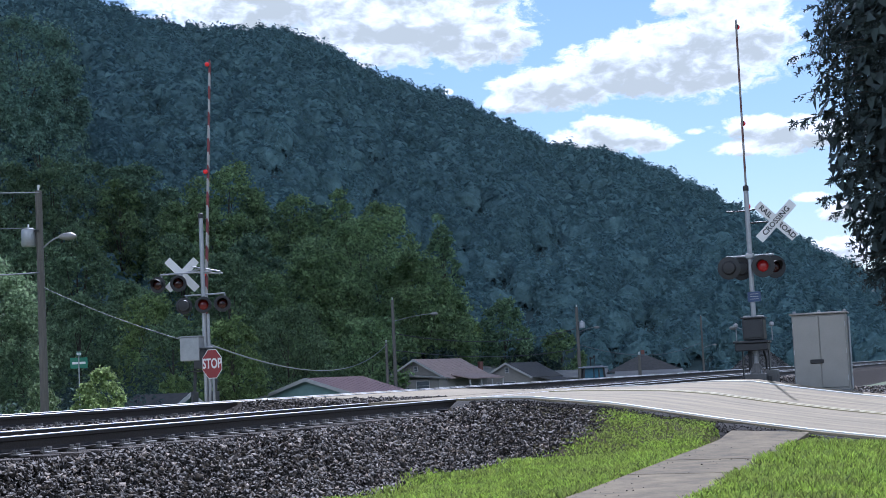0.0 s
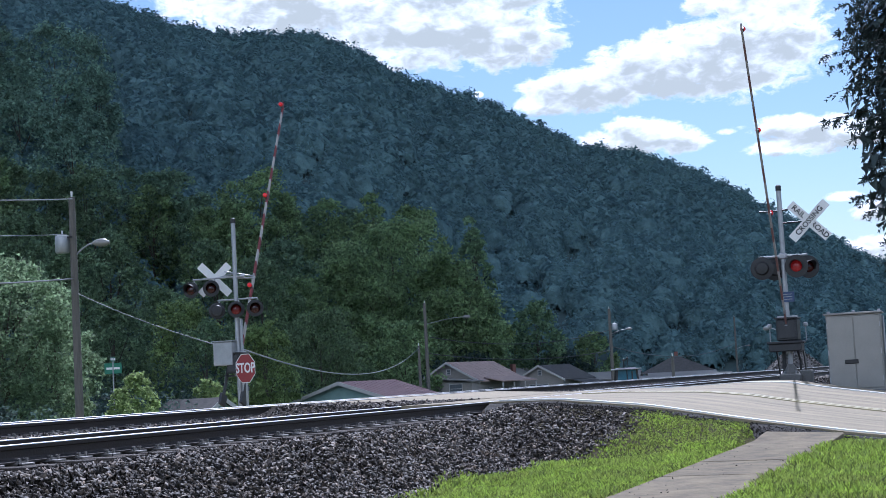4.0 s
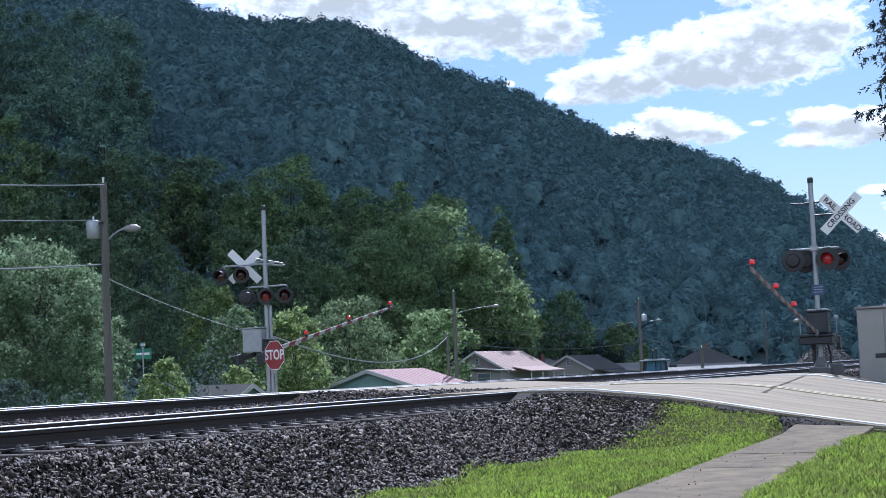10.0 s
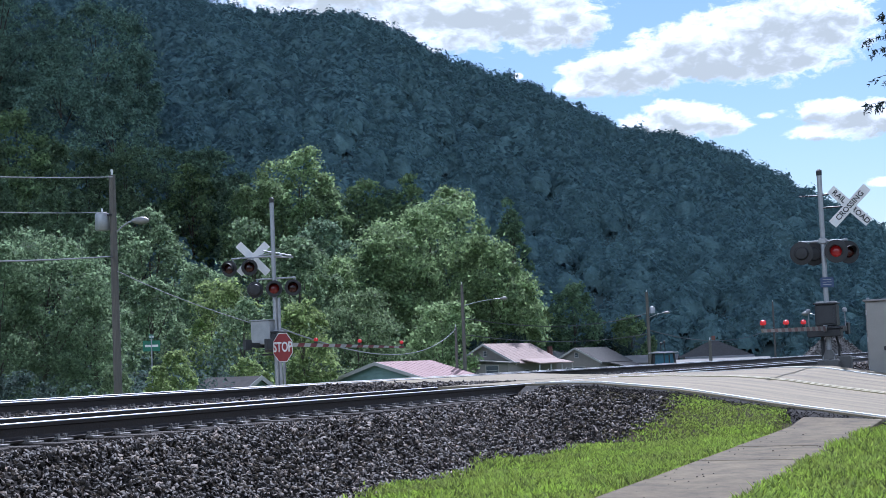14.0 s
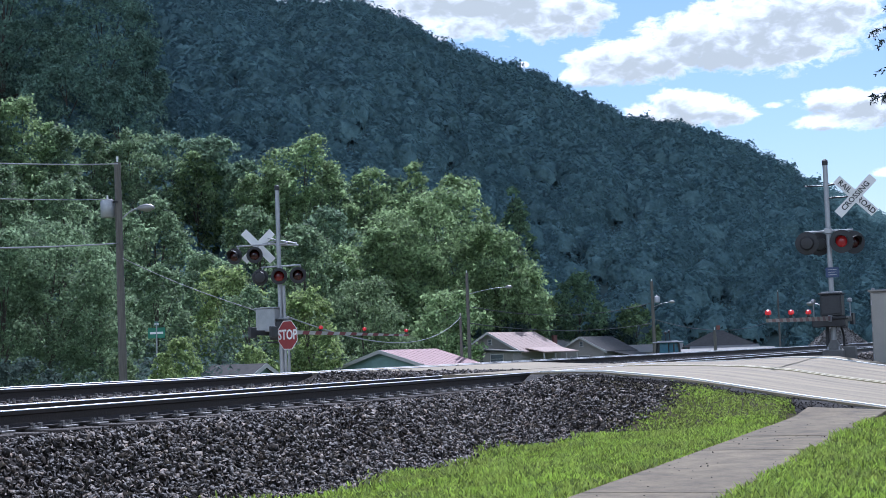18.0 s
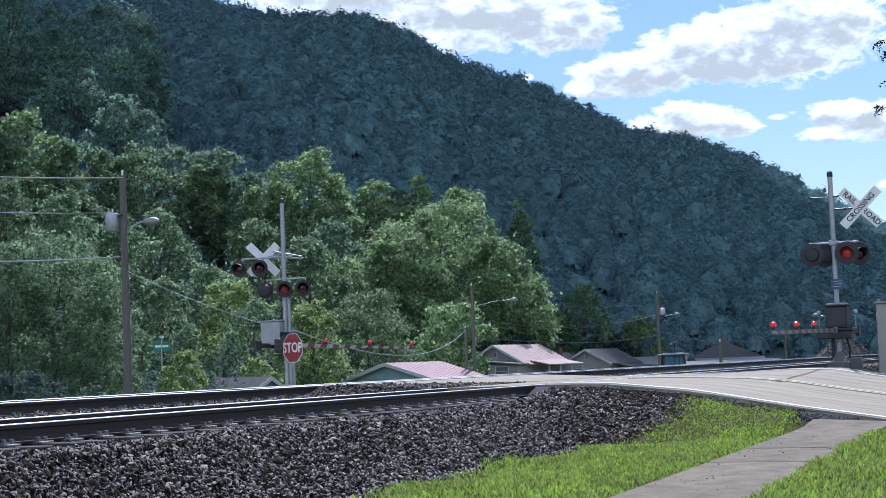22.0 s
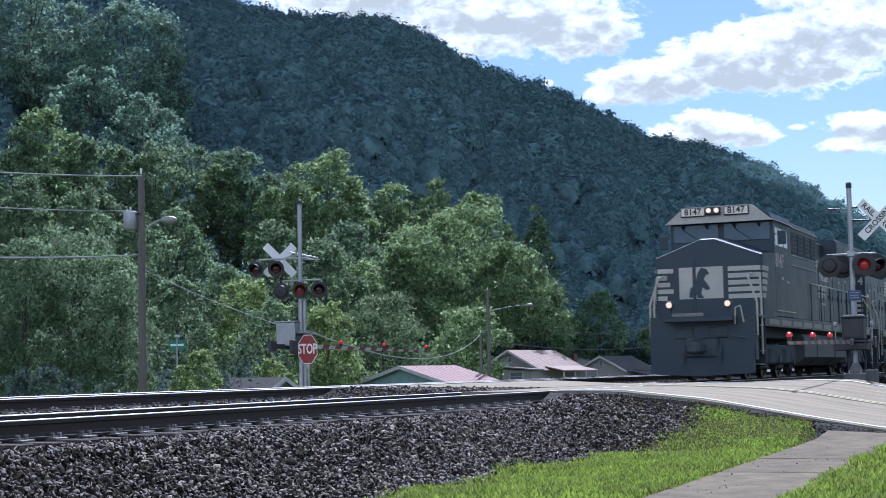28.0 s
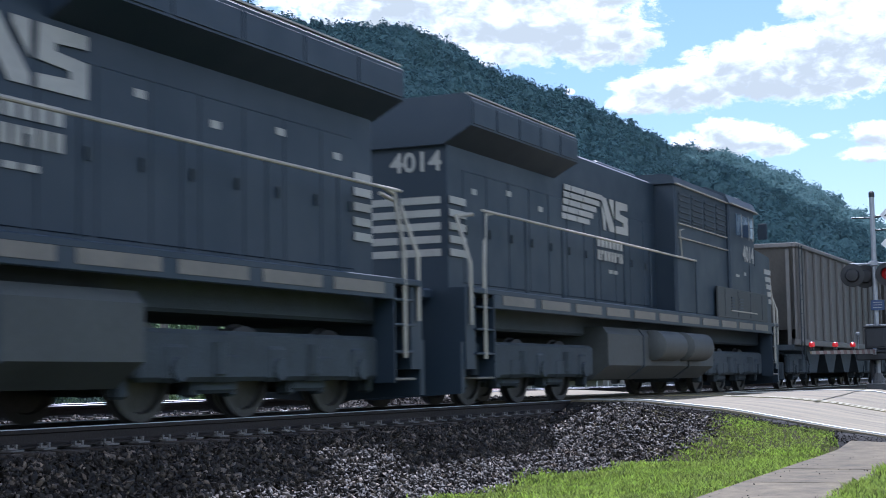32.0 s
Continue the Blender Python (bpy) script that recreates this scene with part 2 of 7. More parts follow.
M = dict(
    grass=mat("lawn_soil", (0.048, 0.040, 0.014), 0.95, scale=0.9, fine=30, var=0.5, bump=0.6, spec=0.1),
    blade=mat("grass_blade", (0.30, 0.425, 0.05), 0.6, scale=1.1, fine=9, dark=(0.20, 0.225, 0.055), bump=0, per_island=0.7, trans=0.35),
    meadow=mat("far_meadow", (0.07, 0.10, 0.03), 0.95, scale=0.12, fine=4, var=0.5, bump=0.5),
    ballast=mat("ballast_bed", (0.028, 0.023, 0.019), 0.95, scale=4, fine=26, var=0.6, bump=1.0, spec=0.08),
    crumb=mat("dark_gravel_crumb", (0.022, 0.018, 0.0145), 0.85, scale=5, fine=60, var=0.45, bump=0.4, spec=0.15, per_island=0.4),
    stone=mat("ballast_stone", (0.040, 0.031, 0.0235), 0.65, scale=5, fine=60, var=0.45, bump=0.5, spec=0.3, per_island=0.35, flecks=7.0),
    road=mat("worn_asphalt", (0.315, 0.262, 0.172), 0.8, scale=1.6, fine=9, var=0.62, bump=0.35, spec=0.2, streak=(2.4, 0.16, 1)),
    heap_stone=mat("heap_stone", (0.12, 0.115, 0.108), 0.85, scale=4, fine=40, var=0.4, bump=0.6, spec=0.2, per_island=0.45),
    road_edge=mat("dark_asphalt", (0.032, 0.029, 0.026), 0.9, scale=3, fine=40, var=0.4, bump=0.8, spec=0.2),
    dirt=mat("dirt", (0.026, 0.020, 0.015), 0.95, scale=2.5, fine=35, var=0.45, bump=0.8, spec=0.1),
    line_white=mat("road_paint_white", (0.62, 0.62, 0.58), 0.6, scale=3, fine=40, var=0.35, bump=0.1),
    line_yellow=mat("road_paint_yellow", (0.42, 0.36, 0.20), 0.6, scale=3, fine=40, var=0.4, bump=0.1),
    concrete=mat("sidewalk_concrete", (0.203, 0.165, 0.107), 0.9, scale=2.6, fine=14, var=0.62, bump=0.5, spec=0.15, per_object=0.08),
    concrete_dark=mat("footing_concrete", (0.16, 0.16, 0.155), 0.85, scale=3, fine=30, var=0.4, bump=0.5),
    mech=mat("dark_gate_housing", (0.045, 0.047, 0.05), 0.55, 0.3, scale=5, fine=40, var=0.35, bump=0.1),
    rail=mat("rail_steel_rust", (0.045, 0.035, 0.03), 0.75, 0.3, scale=5, fine=40, var=0.4, bump=0.3),
    rail_head=mat("polished_rail_head", (0.50, 0.50, 0.51), 0.38, 1.0, scale=3, fine=40, var=0.2, bump=0.0),
    tie=mat("creosoted_tie", (0.075, 0.06, 0.05), 0.9, scale=3, fine=30, var=0.5, bump=0.7, per_object=0.3, streak=(6, 0.6, 6)),
    plate=mat("tie_plate_steel", (0.26, 0.24, 0.22), 0.55, 0.3, scale=9, fine=60, var=0.4, bump=0.3),
    galv=mat("galvanized_steel", (0.36, 0.37, 0.38), 0.45, 0.55, scale=5, fine=40, var=0.25, bump=0.1),
    alu=mat("brushed_aluminium", (0.27, 0.262, 0.245), 0.5, 0.5, scale=2, fine=30, var=0.18, bump=0.05),
    black=mat("black_paint", (0.015, 0.015, 0.016), 0.5, scale=6, fine=40, var=0.4, bump=0.1),
    white=mat("white_reflective", (0.72, 0.72, 0.70), 0.5, scale=5, fine=40, var=0.15, bump=0.05),
    red=mat("red_reflective", (0.25, 0.026, 0.028), 0.5, scale=5, fine=40, var=0.2, bump=0.05),
    # arm_red and arm_white are darkened to stand for the arm's backlit side
    arm_red=mat("backlit_red_stripe", (0.20, 0.035, 0.035), 0.6, scale=5, fine=40, var=0.35, bump=0.05),
    # greyer, weaker stripe pair for the right-hand arm
    arm_red_muted=mat("muted_red_stripe", (0.15, 0.075, 0.065), 0.6, scale=5, fine=40, var=0.4, bump=0.05),
    arm_white_muted=mat("muted_white_stripe", (0.27, 0.255, 0.235), 0.6, scale=5, fine=40, var=0.4, bump=0.05),
    arm_white=mat("backlit_white_stripe", (0.42, 0.40, 0.37), 0.6, scale=5, fine=40, var=0.3, bump=0.05),
    green_sign=mat("green_sign_sheet", (0.015, 0.16, 0.09), 0.45, scale=5, fine=40, var=0.2, bump=0.05),
    blue_sign=mat("blue_sign_sheet", (0.03, 0.06, 0.14), 0.45, scale=5, fine=40, var=0.2, bump=0.05),
    lens=mat("red_lens_dark", (0.035, 0.006, 0.006), 0.15, scale=8, fine=30, var=0.3, bump=0.1),
    lens_lit=mat("red_lens_lit", (0.4, 0.02, 0.02), 0.2, emit=(1.0, 0.03, 0.03), strength=0.16, bump=0),
    dim_lens=mat("red_lens_plain", (0.16, 0.012, 0.012), 0.25, bump=0),
    flasher=mat("red_flasher_lens", (0.25, 0.018, 0.018), 0.25, emit=(1.0, 0.03, 0.03), strength=0.03, bump=0),
    lamp_lit=mat("headlight_lit", (0.9, 0.85, 0.7), 0.2, emit=(1.0, 0.55, 0.28), strength=0.45, bump=0),
    wood=mat("weathered_pole_wood", (0.15, 0.138, 0.12), 0.9, scale=3, fine=30, var=0.45, bump=0.5, streak=(8, 8, 0.5)),
    bark=mat("bark", (0.085, 0.07, 0.055), 0.95, scale=4, fine=26, var=0.5, bump=0.9, streak=(5, 5, 1)),
    wire=mat("cable_sheath", (0.03, 0.03, 0.032), 0.5, bump=0),
    wire_light=mat("bare_cable", (0.20, 0.205, 0.21), 0.5, 0.3, bump=0),
    needle=mat("spruce_needles", (0.05, 0.072, 0.065), 0.7, scale=1.2, fine=14, var=0.5, bump=0, per_island=0.35, trans=0.15),
    # floor colour lifted and blued, standing for haze in the gaps between crowns
    hill=mat("haze_tinted_floor", (0.085, 0.12, 0.115), 1.0, scale=0.05, fine=0.4, var=0.5, bump=0.5, spec=0.0),
)
# blue is raised in the tree leaf colours to stand for haze
for key, c in (("leaf_a", (0.215, 0.30, 0.165)), ("leaf_b", (0.265, 0.365, 0.17)), ("leaf_c", (0.245, 0.36, 0.265)), ("leaf_y", (0.27, 0.355, 0.135)), ("leaf_pale", (0.20, 0.27, 0.14)), ("leaf_mid", (0.20, 0.29, 0.18)), ("leaf_far", (0.23, 0.335, 0.18))):
    M[key] = mat("foliage_" + key, c, 0.65, scale=0.25, fine=2.0, var=0.4, bump=0, per_island=0.5, trans=0.62, spec=0.15)
# darker copy of the foliage; the low growth's shade is in its colour
M["leaf_d"] = mat("shade_darkened_foliage", (0.085, 0.125, 0.105), 0.7, scale=0.25, fine=2.0, var=0.4, bump=0, per_island=0.4, trans=0.6, spec=0.1)
M["cloud"] = mat("cloud_white", (0.8, 0.8, 0.8), 1.0, scale=0.02, fine=0.2, var=0.05, bump=0, spec=0.0, trans=0.5)
# distant haze over the hill is mixed into these blue-teal base colours
M["canopy_leaf"] = mat("haze_blue_hill_leaf", (0.15, 0.24, 0.245), 0.8, scale=0.05, fine=0.5, var=0.3, bump=0, per_island=0.09, spec=0.0, trans=0.4)
M["canopy"] = mat("haze_blue_hill_canopy", (0.142, 0.228, 0.23), 0.95, scale=0.3, fine=1.6, var=0.5, bump=0.5, bump_scale=1.6, bump_dist=0.9, per_island=0.14, spec=0.0)


# ---- builders ----
class Geo:
    """Collects vertices and faces for one mesh."""

    def __init__(self):
        self.v, self.f, self.mi = [], [], []
        self.slot = 0

    def add(self, verts, faces):
        o = len(self.v)
        self.v += [tuple(p) for p in verts]
        self.f += [tuple(i + o for i in f) for f in faces]
        self.mi += [self.slot] * len(faces)
        return self

    def box(self, c, s, rot=None, taper=1.0, ch=0.0):
        hx, hy, hz = (k / 2 for k in s)
        if ch:
            a = ch
            pts, fs = [], []
            for z, k in ((-hz, a), (-hz + a, 0), (hz - a, 0), (hz, a)):
                for x, y in ((-hx + a + k, -hy + k), (hx - a - k, -hy + k), (hx - k, -hy + a + k), (hx - k, hy - a - k), (hx - a - k, hy - k), (-hx + a + k, hy - k), (-hx + k, hy - a - k), (-hx + k, -hy + a + k)):
                    pts.append((x, y, z))
            for l in range(3):
                for i in range(8):
                    j = (i + 1) % 8
                    fs.append((l * 8 + i, l * 8 + j, l * 8 + 8 + j, l * 8 + 8 + i))
            fs += [tuple(range(7, -1, -1)), tuple(range(24, 32))]
        else:
            t = taper
            pts = [(-hx, -hy, -hz), (hx, -hy, -hz), (hx, hy, -hz), (-hx, hy, -hz), (-hx * t, -hy * t, hz), (hx * t, -hy * t, hz), (hx * t, hy * t, hz), (-hx * t, hy * t, hz)]
            fs = [(3, 2, 1, 0), (4, 5, 6, 7), (0, 1, 5, 4), (1, 2, 6, 5), (2, 3, 7, 6), (3, 0, 4, 7)]
        r = rot.to_matrix() if isinstance(rot, Euler) else (rot or Matrix.Identity(3))
        c = Vector(c)
        return self.add([r @ Vector(p) + c for p in pts], fs)

    def tube(self, p0, p1, r0, r1=None, n=12, caps=True):
        r1 = r0 if r1 is None else r1
        p0, p1 = Vector(p0), Vector(p1)
        d = (p1 - p0).normalized()
        u = d.orthogonal().normalized()
        w = d.cross(u)
        pts = []
        for p, r in ((p0, r0), (p1, r1)):
            for i in range(n):
                a = 2 * math.pi * i / n
                pts.append(p + u * (r * math.cos(a)) + w * (r * math.sin(a)))
        fs = [(i, (i + 1) % n, n + (i + 1) % n, n + i) for i in range(n)]
        if caps:
            fs += [tuple(range(n - 1, -1, -1)), tuple(range(n, 2 * n))]
        return self.add(pts, fs)

    def path(self, pts, r, n=8):
        for a, b in zip(pts, pts[1:]):
            self.tube(a, b, r, r, n)
        return self

    def prism(self, outline, axis, a, b):
        """An outline of (u, v) extruded along an axis from a to b: x -> (y, z), y -> (x, z), z -> (x, y)."""
        def p(u, v, t):
            return {"x": (t, u, v), "y": (u, t, v), "z": (u, v, t)}[axis]
        n = len(outline)
        pts = [p(u, v, a) for u, v in outline] + [p(u, v, b) for u, v in outline]
        fs = [(i, (i + 1) % n, n + (i + 1) % n, n + i) for i in range(n)] + [tuple(range(n - 1, -1, -1)), tuple(range(n, 2 * n))]
        return self.add(pts, fs)

    def lathe(self, c, profile, n=16, axis="z"):
        pts, fs = [], []
        for r, h in profile:
            for i in range(n):
                a = 2 * math.pi * i / n
                u, v = r * math.cos(a), r * math.sin(a)
                pts.append(Vector(c) + Vector({"x": (h, u, v), "y": (u, h, v), "z": (u, v, h)}[axis]))
        for l in range(len(profile) - 1):
            for i in range(n):
                j = (i + 1) % n
                fs.append((l * n + i, l * n + j, l * n + n + j, l * n + n + i))
        fs += [tuple(range(n - 1, -1, -1)), tuple(range((len(profile) - 1) * n, len(profile) * n))]
        return self.add(pts, fs)

    def mesh(self, name, *mats, smooth=False):
        me = bpy.data.meshes.new(name)
        me.from_pydata(self.v, [], self.f)
        for m in mats:
            me.materials.append(m)
        if len(mats) > 1:
            me.polygons.foreach_set("material_index", self.mi)
        bm = bmesh.new()
        bm.from_mesh(me)
        bmesh.ops.recalc_face_normals(bm, faces=bm.faces)
        if smooth:
            for f in bm.faces:
                f.smooth = True
            for e in bm.edges:
                if len(e.link_faces) == 2 and e.calc_face_angle(0) > 0.7:
                    e.smooth = False
        bm.to_mesh(me)
        bm.free()
        return me


def part(name, g, material, parent, label="", smooth=False, m=None):
    mats = material if isinstance(material, (list, tuple)) else [material]
    ob = new(name, g.mesh(name, *mats, smooth=smooth))
    ob.parent = parent
    if m is not None:
        ob.matrix_basis = m
    if label:
        ob["label"] = label
    return ob


def thing(name, label, category, m=None, group="", kind=""):
    ob = new(name)
    ob.empty_display_size = 0.1
    if m is not None:
        ob.matrix_basis = m
    return tagged(ob, label, category, group, kind)


def solo(name, g, material, label="", category="", group="", kind="", smooth=False, m=None):
    mats = material if isinstance(material, (list, tuple)) else [material]
    ob = new(name, g.mesh(name, *mats, smooth=smooth))
    if m is not None:
        ob.matrix_basis = m
    return tagged(ob, label, category, group, kind)


def raw_mesh(name, v, f, *mats):
    """A large mesh straight from numpy arrays: v (n, 3), f (m, 3) or (m, 4)."""
    me = bpy.data.meshes.new(name)
    v, f = np.asarray(v, dtype=np.float32), np.asarray(f, dtype=np.int32)
    k = f.shape[1]
    me.vertices.add(len(v))
    me.vertices.foreach_set("co", v.ravel())
    me.loops.add(f.size)
    me.loops.foreach_set("vertex_index", f.ravel())
    me.polygons.add(len(f))
    me.polygons.foreach_set("loop_start", np.arange(0, f.size, k, dtype=np.int32))
    me.update(calc_edges=True)
    me.validate()
    for m in mats:
        me.materials.append(m)
    return me


def text_mesh(text, size, depth=0.004, bold=0.0, width=1.0):
    cu = bpy.data.curves.new("letters", "FONT")
    cu.body, cu.size, cu.extrude, cu.offset = text, size, depth, bold
    cu.align_x, cu.align_y = "CENTER", "CENTER"
    cu.resolution_u = 3
    tmp = new("letters", cu)
    me = bpy.data.meshes.new_from_object(tmp)
    bpy.data.objects.remove(tmp)
    bpy.data.curves.remove(cu)
    for v in me.vertices:
        v.co.x *= width
    me.name = "letters"
    return me


def letters(text, size, material, parent, m, bold=0.0, width=1.0, label="", name="lettering"):
    me = text_mesh(text, size, 0.004, bold, width)
    me.materials.clear()
    me.materials.append(material)
    ob = new(name, me)
    ob.parent, ob.matrix_basis = parent, m
    if label:
        ob["label"] = label
    return ob

# ---- land ----
TRACK_Y, FAR_TRACK_Y, FAR_RISE = 10.55, 14.85, 0.125
ROAD_L, ROAD_R = 26.3, 37.6


def lerp_profile(y, pts):
    return float(np.interp(y, [p[0] for p in pts], [p[1] for p in pts]))


ROAD_PROFILE = [(-60, -1.9), (-10, -1.5), (0.5, -1.15), (3.3, -0.78), (4.9, -0.53), (6.8, -0.19), (8.4, -0.015), (9.6, 0.0), (11.6, 0.0), (13.4, 0.10), (16.2, 0.115), (19, -0.1), (24, -0.9), (40, -2.4), (60, -3.2)]
BANK = [(-60, -1.6), (-8, -1.35), (0, -1.12), (1.8, -0.86), (3.4, -0.79), (4.6, -0.85), (5.6, -0.90), (7.0, -0.95), (7.5, -0.92), (8.0, -0.70), (8.75, -0.295), (9.0, -0.27), (12.4, -0.26), (13.1, -0.09), (17.0, -0.09), (18.6, -0.6), (22, -1.6), (30, -2.2), (60, -2.8), (900, -3)]


def road_z(y, x=27.0):
    """The road climbs to the rails, and leans down towards its left edge."""
    lean = 0.035 * (x - 27.0) * min(1.0, max(0.0, (8.4 - y) / 2.5)) if y < 8.4 else 0.0
    return lerp_profile(y, ROAD_PROFILE) + lean


def road_mid(y):
    """How far the road's line has swung to the right beyond the tracks."""
    return 0.0 if y < 17 else (y - 17) * 0.45


def ground_z(x, y):
    z = lerp_profile(y, BANK)
    # beside the road the bank blends into the road's shoulder
    w = max(0.0, 1 - max(ROAD_L + road_mid(y) - 0.9 - x, x - ROAD_R - road_mid(y) - 0.3, 0.0) / 2.4)
    if y < 8.9 or y > 17:
        z = z * (1 - w) + (road_z(y, min(max(x, ROAD_L), ROAD_R)) - 0.06) * w
    elif w > 0.6:
        z = min(z, road_z(y, min(max(x, ROAD_L), ROAD_R)) - 0.06)
    if x < 27.2 and 0 < y < 8:
        # the ground stays under the sidewalk
        z = min(z, max(-0.86 + 1.3 * max(0.0, y - walk_edge(x) - 0.1), -0.86 + 0.16 * min(1.0, max(0.0, walk_edge(x) - 1.24 - y) / 0.45)) + (0.6 * max(0.0, walk_edge(x) - 1.7 - y)))
    if y > 20:
        z += 0.25 * noise.noise((x * 0.05, y * 0.05, 0))
    return z + 0.015 * noise.noise((x * 0.8, y * 0.8, 3))


def grid(xs, ys, fz):
    v = [(x, y, fz(x, y)) for x in xs for y in ys]
    n = len(ys)
    f = [(i * n + j, i * n + n + j, i * n + n + j + 1, i * n + j + 1) for i in range(len(xs) - 1) for j in range(n - 1)]
    return v, f


def make_ground():
    xs = sorted(set([-1500, -700, -300, -120, -60, -30, -15] + list(np.arange(-8, 22, 0.7)) + list(np.arange(22, 28, 0.2)) + list(np.arange(28, 60, 0.7)) + [62, 66, 72, 80, 90, 110, 140, 180, 240, 320, 420, 600, 900, 1500, 3000]))
    ys = sorted(set([-2000, -800, -300, -120, -60, -30, -20, -14, -10, -7] + list(np.arange(-5, 2.4, 0.45)) + list(np.arange(2.4, 9.2, 0.12)) + list(np.arange(9.3, 21, 0.45)) + [21, 22, 24, 26, 28, 30, 34, 40, 50, 60, 80, 110, 160, 240, 400, 800, 1600, 3000]))
    v, f = grid(xs, ys, ground_z)
    me = raw_mesh("ground", v, f, M["grass"], M["meadow"], M["dirt"], M["ballast"])
    idx = []
    for p in me.polygons:
        c = p.center
        w = noise.noise((c.x * 0.5, c.y * 0.5, 9)) * 0.5
        if 7.3 + w * 0.5 < c.y < 18.4 and not (24.4 + w < c.x < 39):
            idx.append(3)
        elif c.y >= 18.4 or c.x > 60 or c.x < -20:
            idx.append(1)
        elif 26.2 + w < c.x < 39.5 and c.y > -4:
            idx.append(2)
        elif c.x > 37 and c.y > 3:
            idx.append(3)
        else:
            idx.append(0)
    me.polygons.foreach_set("material_index", idx)
    for p in me.polygons:
        p.use_smooth = True
    tagged(new("ground", me), "grassy verge and trackside ground with gravel and dirt", "ground", kind="structure")


def strip(x0f, x1f, ys, zf, thick, sections=6):
    g = Geo()
    v, f = [], []
    for y in ys:
        for k in range(sections + 1):
            x = x0f(y) + (x1f(y) - x0f(y)) * k / sections
            v.append((x, y, zf(x, y)))
    n = sections + 1
    top = len(v)
    v += [(x, y, z - thick) for x, y, z in v]
    for i in range(len(ys) - 1):
        for k in range(sections):
            a = i * n + k
            f.append((a, a + 1, a + n + 1, a + n))
            f.append((top + a, top + a + n, top + a + n + 1, top + a + 1))
    for i in range(len(ys) - 1):
        for k in (0, sections):
            a = i * n + k
            f.append((a, a + n, top + a + n, top + a))
    for k in range(sections):
        for i in (0, len(ys) - 1):
            a = i * n + k
            f.append((a, a + 1, top + a + 1, top + a))
    return g.add(v, f)


def make_road():
    ys = [-60, -30, -12, -6, -3, -1, 0.5, 1.5] + list(np.arange(2, 9.6, 0.35))
    road = thing("road", "worn grey asphalt road climbing to the level crossing", "road", kind="structure")
    wob = lambda y: 0.16 * noise.noise((y * 0.9, 4, 0)) + 0.07 * noise.noise((y * 3.1, 8, 0))
    part("asphalt", strip(lambda y: ROAD_L + 0.5 + 0.25 * wob(y), lambda y: ROAD_R, ys + [9.7], lambda x, y: road_z(y, x) + 0.012 * noise.noise((x * 0.5, y * 0.5, 2)), 0.16, 14), M["road"], road)
    mid = [9.86, 10.4, 11.0, 11.22]
    part("asphalt", strip(lambda y: ROAD_L, lambda y: ROAD_R, mid, lambda x, y: road_z(y) + 0.004, 0.15, 10), M["road"], road)
    mid = [11.38, 12.0, 12.8, 13.4, 14.02]
    left = lambda y: 31.5 - (y - 11.4) * 1.9 + 0.5 * noise.noise((y * 1.5, 2, 2))
    part("shoulder", strip(lambda y: 24.6, lambda y: left(y) + 0.25, [11.42, 11.8, 12.2, 12.6, 13.0, 13.4, 13.7, 13.98], lambda x, y: min(road_z(y) - 0.012, -0.3 + 0.2 * (x - 24.6)) + 0.025 * noise.noise((x * 2, y * 2, 5)), 0.2, 16), M["dirt"], road, "brown dirt and gravel spilled between the tracks")
    part("asphalt", strip(left, lambda y: ROAD_R, mid, lambda x, y: road_z(y) + 0.004, 0.15, 10), M["road"], road)
    mid = [14.18, 14.8, 15.5]
    part("asphalt", strip(lambda y: ROAD_L, lambda y: ROAD_R, mid, lambda x, y: road_z(y) + 0.006, 0.15, 10), M["road"], road)
    far = [15.68, 16.2, 17, 18, 19, 20.5, 22, 24, 27, 30, 34, 38]
    part("asphalt", strip(lambda y: ROAD_L + 0.3 + road_mid(y), lambda y: ROAD_R + 1.5 + road_mid(y), far, lambda x, y: road_z(y), 0.15, 8), M["road"], road)
    # crumbling darker shoulder under the edge
    part("shoulder", strip(lambda y: ROAD_L - 0.3 + 1.4 * wob(y + 3), lambda y: ROAD_L + 0.9, ys + [9.65], lambda x, y: road_z(y, x) - 0.035 - 0.30 * max(0, ROAD_L - x + 0.4) + 0.03 * noise.noise((x * 3, y * 3, 2)), 0.3, 6), M["road_edge"], road, "dark crumbling asphalt edge")
    part("edge_line", strip(lambda y: 26.92, lambda y: 27.07, ys[5:] + [9.55], lambda x, y: road_z(y, x) + 0.02, 0.04, 1), M["line_white"], road, "white painted edge line")
    for dx in (0.0, 0.26):
        part("centre_line", strip(lambda y: 31.6 + dx, lambda y: 31.73 + dx, ys[5:30], lambda x, y: road_z(y, x) + 0.02, 0.04, 1), M["line_yellow"], road, "faded yellow centre line")
    part("edge_line", strip(lambda y: 36.5, lambda y: 36.65, ys[5:30], lambda x, y: road_z(y, x) + 0.02, 0.04, 1), M["line_white"], road, "white painted edge line")


def walk_edge(x):
    return 4.08 + (x - 13.1) * 0.043


